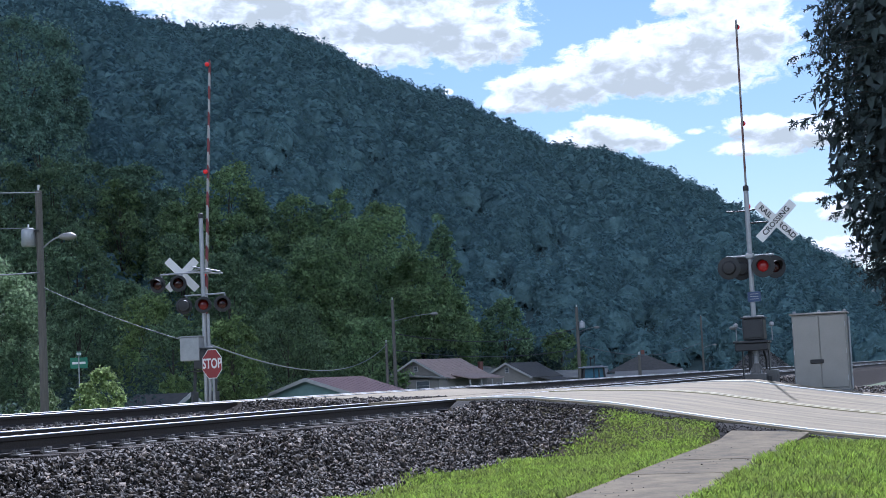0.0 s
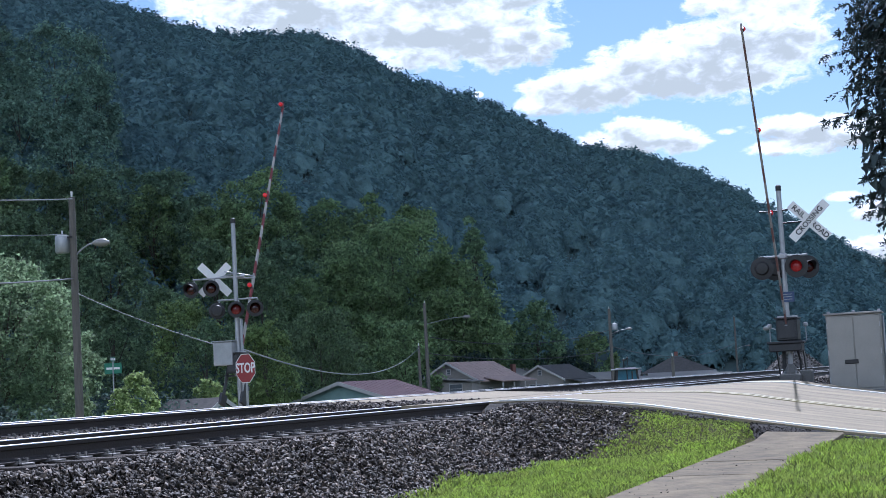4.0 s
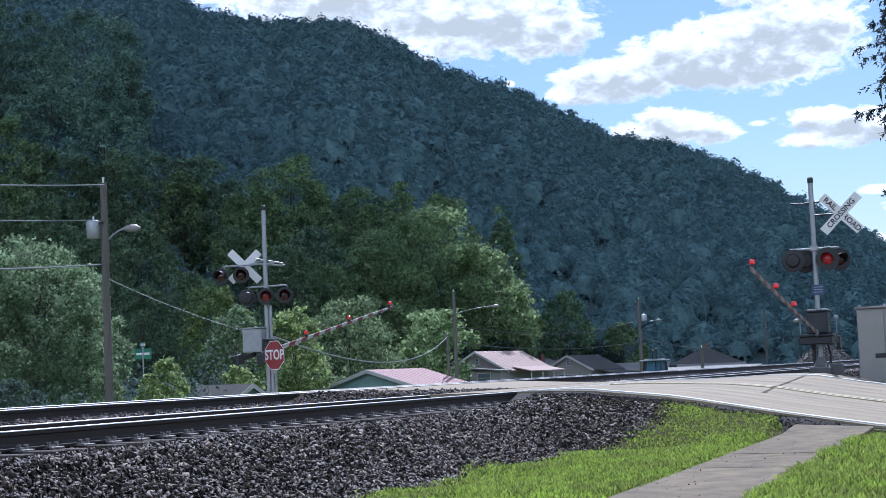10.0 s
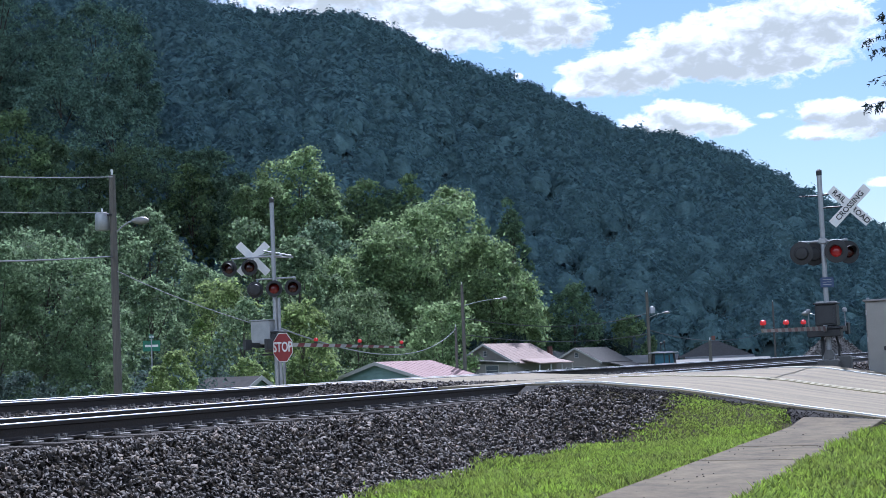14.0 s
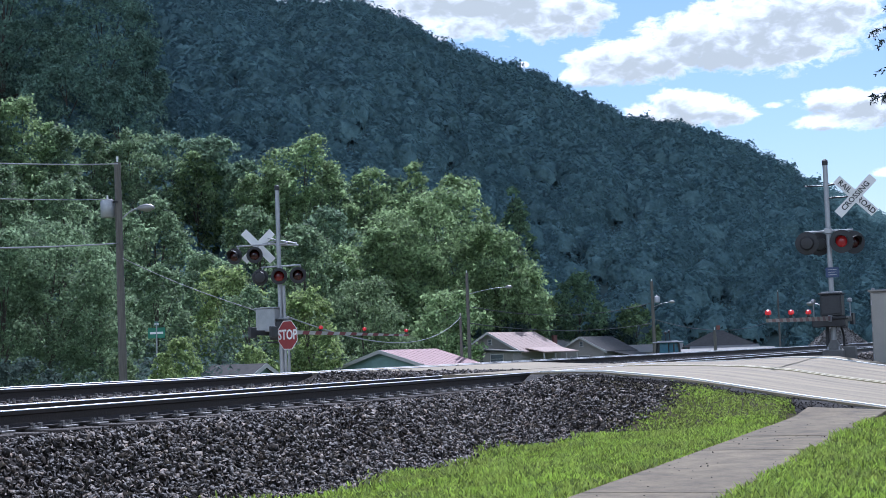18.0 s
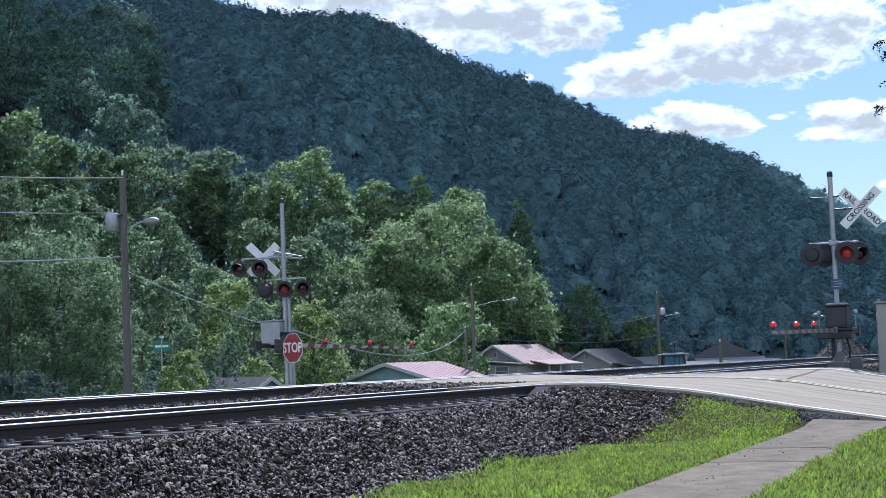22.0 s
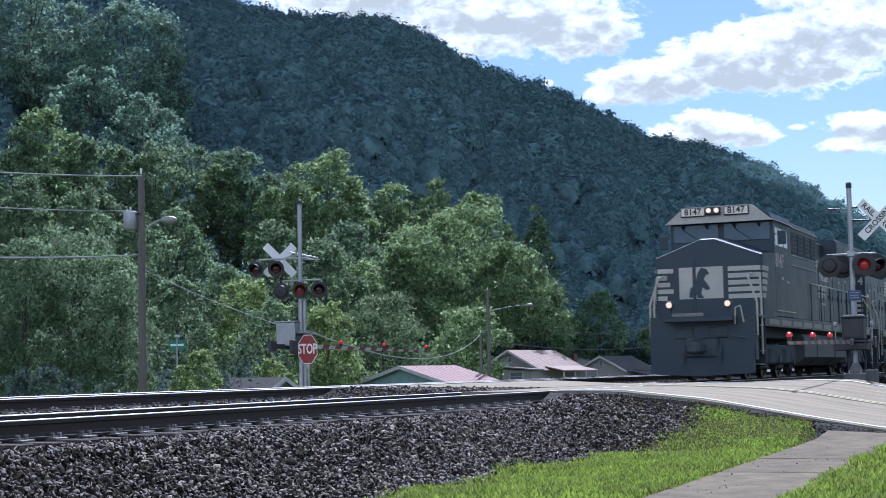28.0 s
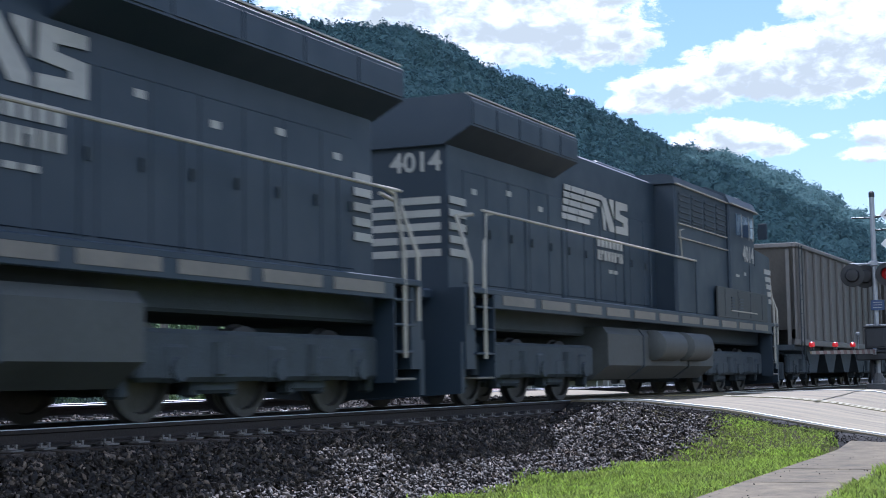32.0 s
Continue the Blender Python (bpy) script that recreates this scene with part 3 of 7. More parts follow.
def make_sidewalk():
    walk_ob = thing("pavement", "pale concrete sidewalk of long slabs beside the grass", "sidewalk", kind="structure")
    for i in range(13):
        x0 = -5.2 + i * 2.5
        x1 = x0 + 2.482
        last = x1 > 26.2
        if last:
            x1 = 26.4
        if x1 - x0 < 0.4:
            continue
        ya, yb = walk_edge(x0), walk_edge(x1)
        w = 1.29
        z0, z1 = -0.80 + 0.003 * math.sin(i * 2.1), -0.80 + 0.003 * math.sin(i * 1.3)
        # the last slab ramps up to the road
        za, zb = (-0.785, -0.72) if last else (z1, z1)
        g = Geo()
        b = 0.012
        top = [(x0, ya - w, z0), (x1, yb - w, za), (x1, yb, zb), (x0, ya, z0)]
        inn = [(x0 + b, ya - w + b, z0 + b), (x1 - b, yb - w + b, za + b), (x1 - b, yb - b, zb + b), (x0 + b, ya - b, z0 + b)]
        low = [(x, y, z - 0.14) for x, y, z in top]
        g.add(inn + top + low, [(0, 1, 2, 3)] + [(4 + k, 4 + (k + 1) % 4, (k + 1) % 4, k) for k in range(4)] + [(8 + k, 8 + (k + 1) % 4, 4 + (k + 1) % 4, 4 + k) for k in range(4)] + [(11, 10, 9, 8)])
        part("slab", g, M["concrete"], walk_ob)


# ---- railway ----
def rail_section(x0, x1, y, z, parent):
    prof = [(-0.076, -0.186), (0.076, -0.186), (0.076, -0.172), (0.02, -0.150), (0.009, -0.13), (0.009, -0.06), (0.034, -0.048), (0.036, -0.012), (-0.036, -0.012), (-0.034, -0.048), (-0.009, -0.06), (-0.009, -0.13), (-0.02, -0.150), (-0.076, -0.172)]
    r = part("rail", Geo().prism([(y + u, z + v) for u, v in prof], "x", x0, x1), M["rail"], parent)
    head = [(-0.036, -0.0115), (0.036, -0.0115), (0.035, -0.004), (0.026, 0.0), (-0.026, 0.0), (-0.035, -0.004)]
    part("rail_head", Geo().prism([(y + u, z + v) for u, v in head], "x", x0, x1), M["rail_head"], r, "polished running surface")


def make_track(yc, rise, label, x_from, x_to, detail):
    tr = thing("railway_track", label, "railway track", group="railway tracks")
    for s in (-1, 1):
        rail_section(-140, 420, yc + s * 0.7525, rise, tr)
    tie_g = Geo().box((0, 0, 0), (0.225, 2.6, 0.18), ch=0.008)
    tie_me = tie_g.mesh("tie", M["tie"])
    plate_g = Geo().box((0, 0, 0), (0.2, 0.36, 0.02), ch=0.004)
    plate_g.box((0, -0.095, 0.02), (0.19, 0.02, 0.02)).box((0, 0.095, 0.02), (0.19, 0.02, 0.02))
    for sx, sy in ((-0.06, -0.11), (0.06, -0.11), (-0.06, 0.11), (0.06, 0.11)):
        plate_g.box((sx, sy, 0.03), (0.022, 0.022, 0.03)).box((sx, sy * 0.93, 0.05), (0.032, 0.04, 0.014))
    plate_me = plate_g.mesh("tie_plate", M["plate"])
    n = int((x_to - x_from) / 0.505)
    rng = random.Random(int(yc * 10))
    for i in range(n):
        x = x_from + i * 0.505 + rng.uniform(-0.03, 0.03)
        if ROAD_L - 0.2 < x < ROAD_R + 0.2:
            continue
        t = new("tie", tie_me)
        t.parent, t.matrix_basis = tr, pose(x, yc + rng.uniform(-0.05, 0.05), rise - 0.298 + rng.uniform(-0.006, 0.004), 0, 0, rng.uniform(-1.5, 1.5))
        for s in (-1, 1):
            if detail or s < 0:
                p = new("tie_plate", plate_me)
                p.parent, p.matrix_basis = tr, pose(x, yc + s * 0.7525, rise - 0.197, 0, 0, rng.uniform(-2, 2))
    return tr


def stones(name, xr, yr, zf, count, size, seed, mask=None, material="stone"):
    """Broken stones as one mesh; every stone is a squashed, jittered octahedron-like lump."""
    rs = np.random.RandomState(seed)
    x, y = rs.uniform(*xr, count), rs.uniform(*yr, count)
    if mask is not None:
        keep = mask(x, y, rs)
        x, y = x[keep], y[keep]
    n = len(x)
    z = np.array([zf(a, b) for a, b in zip(x, y)])
    base = np.array([(1, 0, 0.1), (0.35, 0.9, 0), (-0.7, 0.65, -0.1), (-0.9, -0.45, 0.05), (0.15, -1, 0), (0.3, 0.2, 0.85), (-0.35, -0.25, 0.75), (0, 0, -0.8)])
    faces = np.array([(0, 1, 5), (1, 2, 5), (2, 6, 5), (2, 3, 6), (3, 4, 6), (4, 5, 6), (4, 0, 5), (1, 0, 7), (3, 2, 7), (0, 4, 7)])
    s = size * rs.uniform(0.55, 1.35, (n, 1, 1)) * rs.uniform(0.45, 1.35, (n, 1, 3))
    base = base * np.array((1.15, 0.85, 0.55))
    v = base[None] * (1 + rs.uniform(-0.22, 0.22, (n, 8, 1))) * s
    q = rs.normal(size=(n, 4))
    q[:, 0] += 0.9
    q /= np.linalg.norm(q, axis=1)[:, None]
    w, a, b, c = q.T
    R = np.stack([np.stack([1 - 2 * (b * b + c * c), 2 * (a * b - c * w), 2 * (a * c + b * w)], -1), np.stack([2 * (a * b + c * w), 1 - 2 * (a * a + c * c), 2 * (b * c - a * w)], -1), np.stack([2 * (a * c - b * w), 2 * (b * c + a * w), 1 - 2 * (a * a + b * b)], -1)], 1)
    v = np.einsum("nij,nkj->nki", R, v)
    v += np.stack([x, y, z + size * rs.uniform(-0.1, 0.5, n)], -1)[:, None]
    f = faces[None] + (np.arange(n) * 8)[:, None, None]
    return raw_mesh(name, v.reshape(-1, 3), f.reshape(-1, 3), M[material])


def ballast_toe(x):
    """Where the ballast's foot meets the grass; it swings out towards the road."""
    return 7.25 + 0.16 * np.sin(x * 1.7) + 0.14 * np.sin(x * 0.6 + 2) - 0.55 * np.clip((x - 21.0) / 3.0, 0, 1)


def make_ballast():
    def near_mask(x, y, rs):
        edge = ballast_toe(x)
        thin = np.clip((y - edge) / 0.4 + 0.25, 0.0, 1)
        right = np.clip((25.5 - x) / 0.9, 0, 1)
        on_rail = (np.abs(y - TRACK_Y + 0.7525) < 0.1) | (np.abs(y - TRACK_Y - 0.7525) < 0.1)
        return (rs.uniform(size=len(x)) < thin * right * np.clip((8.7 - y) / 2 + 1, 0.3, 1)) & ~on_rail
    tagged(new("ballast", stones("ballast", (8.5, 26.2), (6.2, 10.3), ground_z, 62000, 0.0375, 1, near_mask)), "grey crushed-stone ballast along the near track", "gravel", kind="stuff")
    def edge_mask(x, y, rs):
        return (rs.uniform(size=len(x)) < np.clip((x - 25.3) / 0.8 + 1.2 * np.clip(y - 6.2, 0, 1), 0, 1) * np.clip((x - 23.6) / 0.8, 0, 1) * np.clip((26.75 - x) / 0.3, 0, 1)) & ((y > walk_edge(x) + 0.1) | (x > 26.2))
    def edge_z(x, y):
        return max(ground_z(x, y), road_z(y, x) - 0.035 - 0.30 * max(0, ROAD_L - x + 0.4) if x > ROAD_L - 0.3 else -9)
    tagged(new("gravel", stones("gravel", (23.2, 26.8), (3.2, 9.3), edge_z, 26000, 0.016, 6, edge_mask, "crumb")), "dark crumbled gravel along the road's edge", "gravel", kind="stuff")
    def litter_mask(x, y, rs):
        d = walk_edge(x) - y
        return (d > 0.03) & (d < 1.26) & (rs.uniform(size=len(x)) < np.where((d < 0.2) | (d > 1.1), 1.0, 0.3))
    tagged(new("litter", stones("litter", (10, 24.6), (2.0, 4.9), lambda x, y: -0.79, 520, 0.011, 8, litter_mask, "crumb")), "dark specks of grit and leaf litter on the sidewalk", "litter", kind="stuff")
    tagged(new("gravel", stones("gravel", (24.8, 31.4), (11.5, 13.9), lambda x, y: min(road_z(y) - 0.012, -0.3 + 0.2 * (x - 24.6)), 3600, 0.034, 12, lambda x, y, r: x < 31.6 - (y - 11.4) * 1.9)), "brown gravel spilled between the tracks beside the crossing", "gravel", kind="stuff")
    def mid_mask(x, y, rs):
        a, b = np.abs(y - FAR_TRACK_Y), np.abs(y - TRACK_Y)
        return ~((np.abs(a - 0.7525) < 0.1) | (np.abs(b - 0.7525) < 0.1))
    tagged(new("ballast", stones("ballast", (9, 27), (10.3, 16.2), lambda x, y: ground_z(x, y) - 0.01, 12000, 0.045, 2, mid_mask)), "grey crushed-stone ballast between the tracks", "gravel", kind="stuff")
    def right_mask(x, y, rs):
        return (x > ROAD_R + 0.6) & ~((y < 5.2) & (x < 41))
    tagged(new("ballast", stones("ballast", (37, 75), (3.0, 9.6), ground_z, 7000, 0.07, 3, right_mask)), "grey crushed-stone ballast beyond the crossing road", "gravel", kind="stuff")


def make_grass():
    rs = np.random.RandomState(5)
    n = 200000
    x, y = rs.uniform(9.5, 27, n), rs.uniform(-1.5, 7.7, n)
    ya = walk_edge(x)
    patch = np.array([noise.noise((a * 0.7, b * 0.7, 1)) + 0.5 * noise.noise((a * 2.3, b * 2.3, 5)) for a, b in zip(x, y)])
    keep = ((y > ya + 0.02 - 0.05 * rs.rand(n)) | (y < ya - 1.27 + 0.08 * rs.rand(n)))
    edge = ballast_toe(x) + 0.1
    keep &= y < edge + 0.15 + 0.2 * patch
    thin = np.clip((edge - y) / 0.6 + 0.3, 0, 1) * np.where(x > 20, np.clip((np.where(y < 5.6, 26.9, 26.4) - x) / 0.7, 0, 1) * np.clip(1.0 - np.clip(y - 6.2, 0, 1) * 0.6 * np.clip((x - 22.5) / 1.5, 0, 1), 0, 1), 1)
    keep &= rs.rand(n) < np.clip(thin + 0.4 * patch, 0.03, 1)
    x, y, patch = x[keep], y[keep], patch[keep]
    n = len(x)
    z = np.array([ground_z(a, b) for a, b in zip(x, y)])
    h = rs.uniform(0.03, 0.09, n) * (1 + 0.7 * patch) * np.where(y < ya[keep] - 1.0, 1.25, 1.0) * np.clip((26 - x) / 4, 0.35, 1)
    w = rs.uniform(0.007, 0.018, n)
    az, lean = rs.uniform(0, 6.283, n), rs.uniform(0.1, 0.9, n) * h
    la = rs.uniform(0, 6.283, n)
    p = np.stack([x, y, z], -1)
    side = np.stack([np.cos(az), np.sin(az), 0 * az], -1) * w[:, None]
    tip = p + np.stack([np.cos(la) * lean, np.sin(la) * lean, h], -1)
    mid = p + np.stack([np.cos(la) * lean * 0.35, np.sin(la) * lean * 0.35, h * 0.6], -1)
    v = np.stack([p - side, p + side, mid + side * 0.8, mid - side * 0.8, tip], 1).reshape(-1, 3)
    o = (np.arange(n) * 5)[:, None]
    f = np.concatenate([o + [0, 1, 2], o + [0, 2, 3], o + [3, 2, 4]])
    tagged(new("grass", raw_mesh("grass", v, f, M["blade"])), "short sunlit green grass beside the sidewalk", "grass", kind="stuff")


# ---- the wooded hill ----
RIDGE = [(75, 0.20), (60, 0.27), (48, 0.305), (38.6, 0.288), (34.7, 0.261), (31.7, 0.242), (29.8, 0.232), (28.1, 0.2275), (26, 0.229), (24.3, 0.217), (22.3, 0.197), (19.4, 0.178), (18.1, 0.164), (15.9, 0.1455), (13.8, 0.138), (11.5, 0.122), (9.7, 0.100), (6.9, 0.0725), (4.5, 0.0455), (1, 0.02), (-4, 0.012)]


def hill_ring(az):
    foot = 205 + 70 * max(0, min(1, (27 - az) / 8)) + 16 * noise.noise((az * 0.12, 0, 4))
    top = 640 + 160 * max(0, (30 - az) / 30) + 40 * noise.noise((az * 0.1, 3, 0))
    slope = float(np.interp(-az, [-p[0] for p in RIDGE], [p[1] for p in RIDGE]))
    return foot, top, max(0.0, slope * top - 3.5)


def hill_place(az, u):
    """A point of the hill: az in degrees, u from 0 at its foot to 1 on the ridge."""
    a = radians(az)
    foot, top, crest = hill_ring(az)
    r = foot + (top - foot) * u
    z = -3 + (crest + 3) * (u ** 0.82) * (1 + 0.10 * noise.noise((az * 0.35, u * 2.2, 1)) * (1 - u) * 2)
    if u > 1:
        z = crest - (u - 1) * 260
    return Vector((r * math.cos(a), r * math.sin(a), z))


def stand_z(x, y):
    """Height of the land under a tree: the valley floor or the hill."""
    az, r = math.degrees(math.atan2(y, x)), math.hypot(x, y)
    foot, top, crest = hill_ring(az)
    if r <= foot:
        return ground_z(x, y)
    return max(ground_z(x, y), hill_place(az, (r - foot) / (top - foot)).z)


def make_hill():
    azs, us = list(np.arange(-4, 75.5, 1.0)), list(np.linspace(0, 1, 22)) + [1.05, 1.3]
    v = [hill_place(a, u) for a in azs for u in us]
    n = len(us)
    f = [(i * n + j, i * n + n + j, i * n + n + j + 1, i * n + j + 1) for i in range(len(azs) - 1) for j in range(n - 1)]
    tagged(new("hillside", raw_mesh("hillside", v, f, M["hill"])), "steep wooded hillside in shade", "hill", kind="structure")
    rs = np.random.RandomState(11)
    bm = bmesh.new()
    bmesh.ops.create_icosphere(bm, subdivisions=2, radius=1)
    bv = np.array([p.co for p in bm.verts])
    bf = np.array([[q.index for q in p.verts] for p in bm.faces])
    bm.free()
    up = bv[:, 2] > -0.5
    keep = up[bf].all(axis=1)
    bf = bf[keep]
    stamps, fine_stamps, shapes = [], [], []
    for k in range(12):
        lobes = [(0, 0, 0.1, 0.85, 0.85, 0.9)] * 2 + [(rs.uniform(-0.5, 0.5), rs.uniform(-0.5, 0.5), rs.uniform(0.0, 0.7), *[rs.uniform(0.34, 0.5)] * 3) for _ in range(4)]
        stamps.append(leaf_cloud(rs, lobes, 190, 0.13, 0.0, 0.22)[0])
        fine_stamps.append(leaf_cloud(rs, lobes, 430, 0.082, 0.0, 0.3)[0])
        d = np.array([0.34 * noise.noise(Vector(p) * 1.7 + Vector((k * 7, 0, 0))) + 0.2 * noise.noise(Vector(p) * 3.6 + Vector((0, k * 5, 0))) for p in bv])
        shapes.append(bv * (0.66 + 0.8 * d)[:, None])
    vs, fs, o = [], [], 0
    cv, cf, co = [], [], 0
    for layer, count in ((0, 3900), (1, 600)):
        for i in range(count):
            az = rs.uniform(3.5, 42)
            u = rs.uniform(0.0, 1.0) ** 0.85 if layer == 0 else rs.uniform(0.975, 1.0)
            p = np.array(hill_place(az, min(u, 1.0)))
            s = rs.uniform(3.0, 6.4) if layer == 0 else rs.choice((2.2, 2.8, 3.4, 4.4, 5.6))
            a = rs.uniform(0, 6.28)
            R = np.array([(math.cos(a), -math.sin(a), 0), (math.sin(a), math.cos(a), 0), (0, 0, 1)])
            size = np.array([s, s, s * rs.uniform(0.95, 1.5)])
            k = rs.randint(12)
            lift = (0, 0, s * (0.2 if layer else 0.10))
            leaves = fine_stamps[k] if u < 0.3 else stamps[k]
            vs.append((leaves * size) @ R.T + p + lift)
            fs.append(np.arange(len(leaves)).reshape(-1, 3) + o)
            o += len(leaves)
            cv.append((shapes[k] * size) @ R.T + p + lift)
            cf.append(bf + co)
            co += len(bv)
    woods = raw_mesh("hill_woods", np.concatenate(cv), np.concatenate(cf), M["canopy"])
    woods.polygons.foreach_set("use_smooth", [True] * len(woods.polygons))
    tagged(new("hill_woods", woods), "dense woodland covering the hillside, coloured blue-green for haze", "woods", kind="stuff")
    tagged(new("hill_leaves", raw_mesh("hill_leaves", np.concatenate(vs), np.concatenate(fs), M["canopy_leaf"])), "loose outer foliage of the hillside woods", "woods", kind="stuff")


# ---- the drifting cloud whose shadow lies on the hill ----
SHADOW_DIR = Vector((math.cos(SUN_AZ), math.sin(SUN_AZ), 0)) / math.tan(SUN_EL)
CLOUD_Z = 700.0


def make_cloud():
    """A broad flat-bottomed cumulus between the sun and the hill."""
    rs = np.random.RandomState(31)
    bm = bmesh.new()
    bmesh.ops.create_icosphere(bm, subdivisions=2, radius=1)
    bv = np.array([p.co for p in bm.verts])
    bf = np.array([[q.index for q in p.verts] for p in bm.faces])
    bm.free()
    vs, fs, o = [], [], 0
    for y in np.arange(-148, 700, 52):
        # the cloud's ragged near side: a wide bay above the road and the houses
        x = (80 if y > 40 else 194) + rs.uniform(-8, 8)
        while x < (900 if y > 0 else 430):
            r = rs.uniform(46, 62)
            c = np.array((x + r, y + rs.uniform(-8, 8), 0))
            x += r
            k = np.array([1 + 0.22 * noise.noise(Vector(p) * 2.2 + Vector((o * 0.37, 0, 0))) for p in bv])
            q = bv * k[:, None] * (r, r, r * rs.uniform(0.35, 0.8))
            q[:, 2] = np.maximum(q[:, 2], -r * 0.18)
            vs.append(q + c)
            fs.append(bf + o)
            o += len(bv)
    ob = new("cloud", raw_mesh("cloud", np.concatenate(vs), np.concatenate(fs), M["cloud"]))
    return tagged(ob, "broad white cumulus cloud drifting above the hill", "cloud", kind="structure")


def cloud_pose(drift):
    return pose(SHADOW_DIR.x * CLOUD_Z, SHADOW_DIR.y * CLOUD_Z + drift, CLOUD_Z)


cloud = make_cloud()


# ---- trees ----
def leaf_blades(rs, c, nrm, size, droop=0.0):
    """One three-cornered leaf spray at every place c, lying across its normal."""
    n = len(c)
    nrm = nrm / np.linalg.norm(nrm, axis=1)[:, None]
    t = np.cross(nrm, rs.normal(size=(n, 3)))
    t /= np.linalg.norm(t, axis=1)[:, None]
    b = np.cross(nrm, t)
    if droop:
        t = t * (1 - droop) + np.array((0, 0, -1)) * droop
    s = size * rs.uniform(0.55, 1.45, n)[:, None]
    v = np.stack([c + t * s, c - t * s * 0.7 + b * s * 0.65, c - t * s * 0.7 - b * s * 0.65], 1)
    return v.reshape(-1, 3), np.arange(n * 3).reshape(-1, 3)


def leaf_cloud(rs, lobes, count, size, droop=0.0, loose=0.7):
    """Leaf sprays spread through the outer parts of several lobes (cx, cy, cz, rx, ry, rz)."""
    wts = np.array([l[3] * l[4] + l[4] * l[5] for l in lobes])
    pick = rs.choice(len(lobes), count, p=wts / wts.sum())
    L = np.array(lobes)[pick]
    d = rs.normal(size=(count, 3))
    d /= np.linalg.norm(d, axis=1)[:, None]
    r = rs.uniform(0.45, 1.0, count) ** 0.3
    bump = 1 + 0.18 * np.sin(d[:, 0] * 7 + pick) * np.sin(d[:, 1] * 6 + 2 * pick) * np.sin(d[:, 2] * 8)
    c = L[:, :3] + d * L[:, 3:] * (r * bump)[:, None]
    return leaf_blades(rs, c, d + rs.normal(scale=loose, size=(count, 3)) + (0, 0, 0.5), size, droop)


def make_tree(name, label, m, height, width, leaf, seed, leaves=5000, size=0.30, trunk=True, tall=False, base=0.12, droop=0.0):
    """A crown of boughs: every bough carries tufts on its outer side, and every tuft its leaves."""
    rs = np.random.RandomState(seed)
    tr = thing(name, label, "bush" if name == "bush" else "tree", m, group="")
    rx, z0 = width / 2, height * base
    rz = (height - z0) / 2
    nb = int(min(46, max(12, 7 * (rz / rx) * 2.2)))
    i = np.arange(nb)
    zz = 1 - 2 * (i + 0.5) / nb
    ang = i * 2.39996 + rs.uniform(-0.5, 0.5, nb)
    ring = np.sqrt(1 - zz ** 2)
    d = np.stack([ring * np.cos(ang), ring * np.sin(ang), zz], -1)
    taper = 1 - (0.42 if tall else 0.18) * np.clip(zz, 0, 1) - 0.12 * np.clip(-zz, 0, 1)
    k = rs.uniform(0.55, 0.95, nb)
    br = rx * rs.uniform(0.26, 0.46, nb) * (0.75 + 0.25 * taper)
    bough = d * np.stack([rx * k * taper, rx * k * taper, np.full(nb, rz) * rs.uniform(0.8, 0.96, nb)], -1) + (0, 0, z0 + rz)
    bough[:, 2] = np.minimum(bough[:, 2], height - br * 0.8)
    bough[:, 2] = np.maximum(bough[:, 2], br * 0.5)
    per = 15
    td = d[:, None] * 0.75 + rs.normal(scale=0.75, size=(nb, per, 3)) + (0, 0, 0.35)
    td /= np.linalg.norm(td, axis=2)[..., None]
    tuft = bough[:, None] + td * (br[:, None] * rs.uniform(0.6, 1.12, (nb, per)))[..., None]
    tuft, td, tr_r = tuft.reshape(-1, 3), td.reshape(-1, 3), np.repeat(br * 0.19, per)
    pick = rs.choice(len(tuft), leaves, p=tr_r ** 2 / (tr_r ** 2).sum())
    c = tuft[pick] + rs.normal(size=(leaves, 3)) * tr_r[pick][:, None] * (1.1, 1.1, 0.75)
    nrm = td[pick] * 0.55 + rs.normal(scale=0.65, size=(leaves, 3)) + (0, 0, 0.35)
    inner = rs.rand(leaves) < 0.14
    c[inner] = (bough[rs.randint(nb, size=inner.sum())] - (0, 0, z0 + rz)) * (0.72, 0.72, 0.92) + (0, 0, z0 + rz) + rs.normal(scale=rx * 0.2, size=(inner.sum(), 3))
    c[:, 2] = np.maximum(c[:, 2] * (height / np.percentile(c[:, 2], 99.2)), 0.05)
    v, f = leaf_blades(rs, c, nrm, size, droop)
    cr = new("crown", raw_mesh("crown", v, f, M[leaf]))
    cr.parent = tr
    if trunk:
        g = Geo()
        r0 = max(0.05, height * 0.014)
        p = Vector((0, 0, -0.3))
        pts = [p]
        for j in range(5):
            p = p + Vector((rs.uniform(-0.03, 0.03) * height * 0.3, rs.uniform(-0.03, 0.03) * height * 0.3, height * 0.16))
            pts.append(p)
        for j in range(5):
            g.tube(pts[j], pts[j + 1], r0 * (1 - j * 0.17), r0 * (1 - (j + 1) * 0.17), 8, caps=j == 0)
        for q in bough[::2]:
            j = min(4, max(1, int((q[2] / height) * 4)))
            g.tube(pts[j], (q[0] * 0.9, q[1] * 0.9, q[2]), r0 * 0.4, r0 * 0.1, 6)
        part("trunk", g, M["bark"], tr)
    return tr


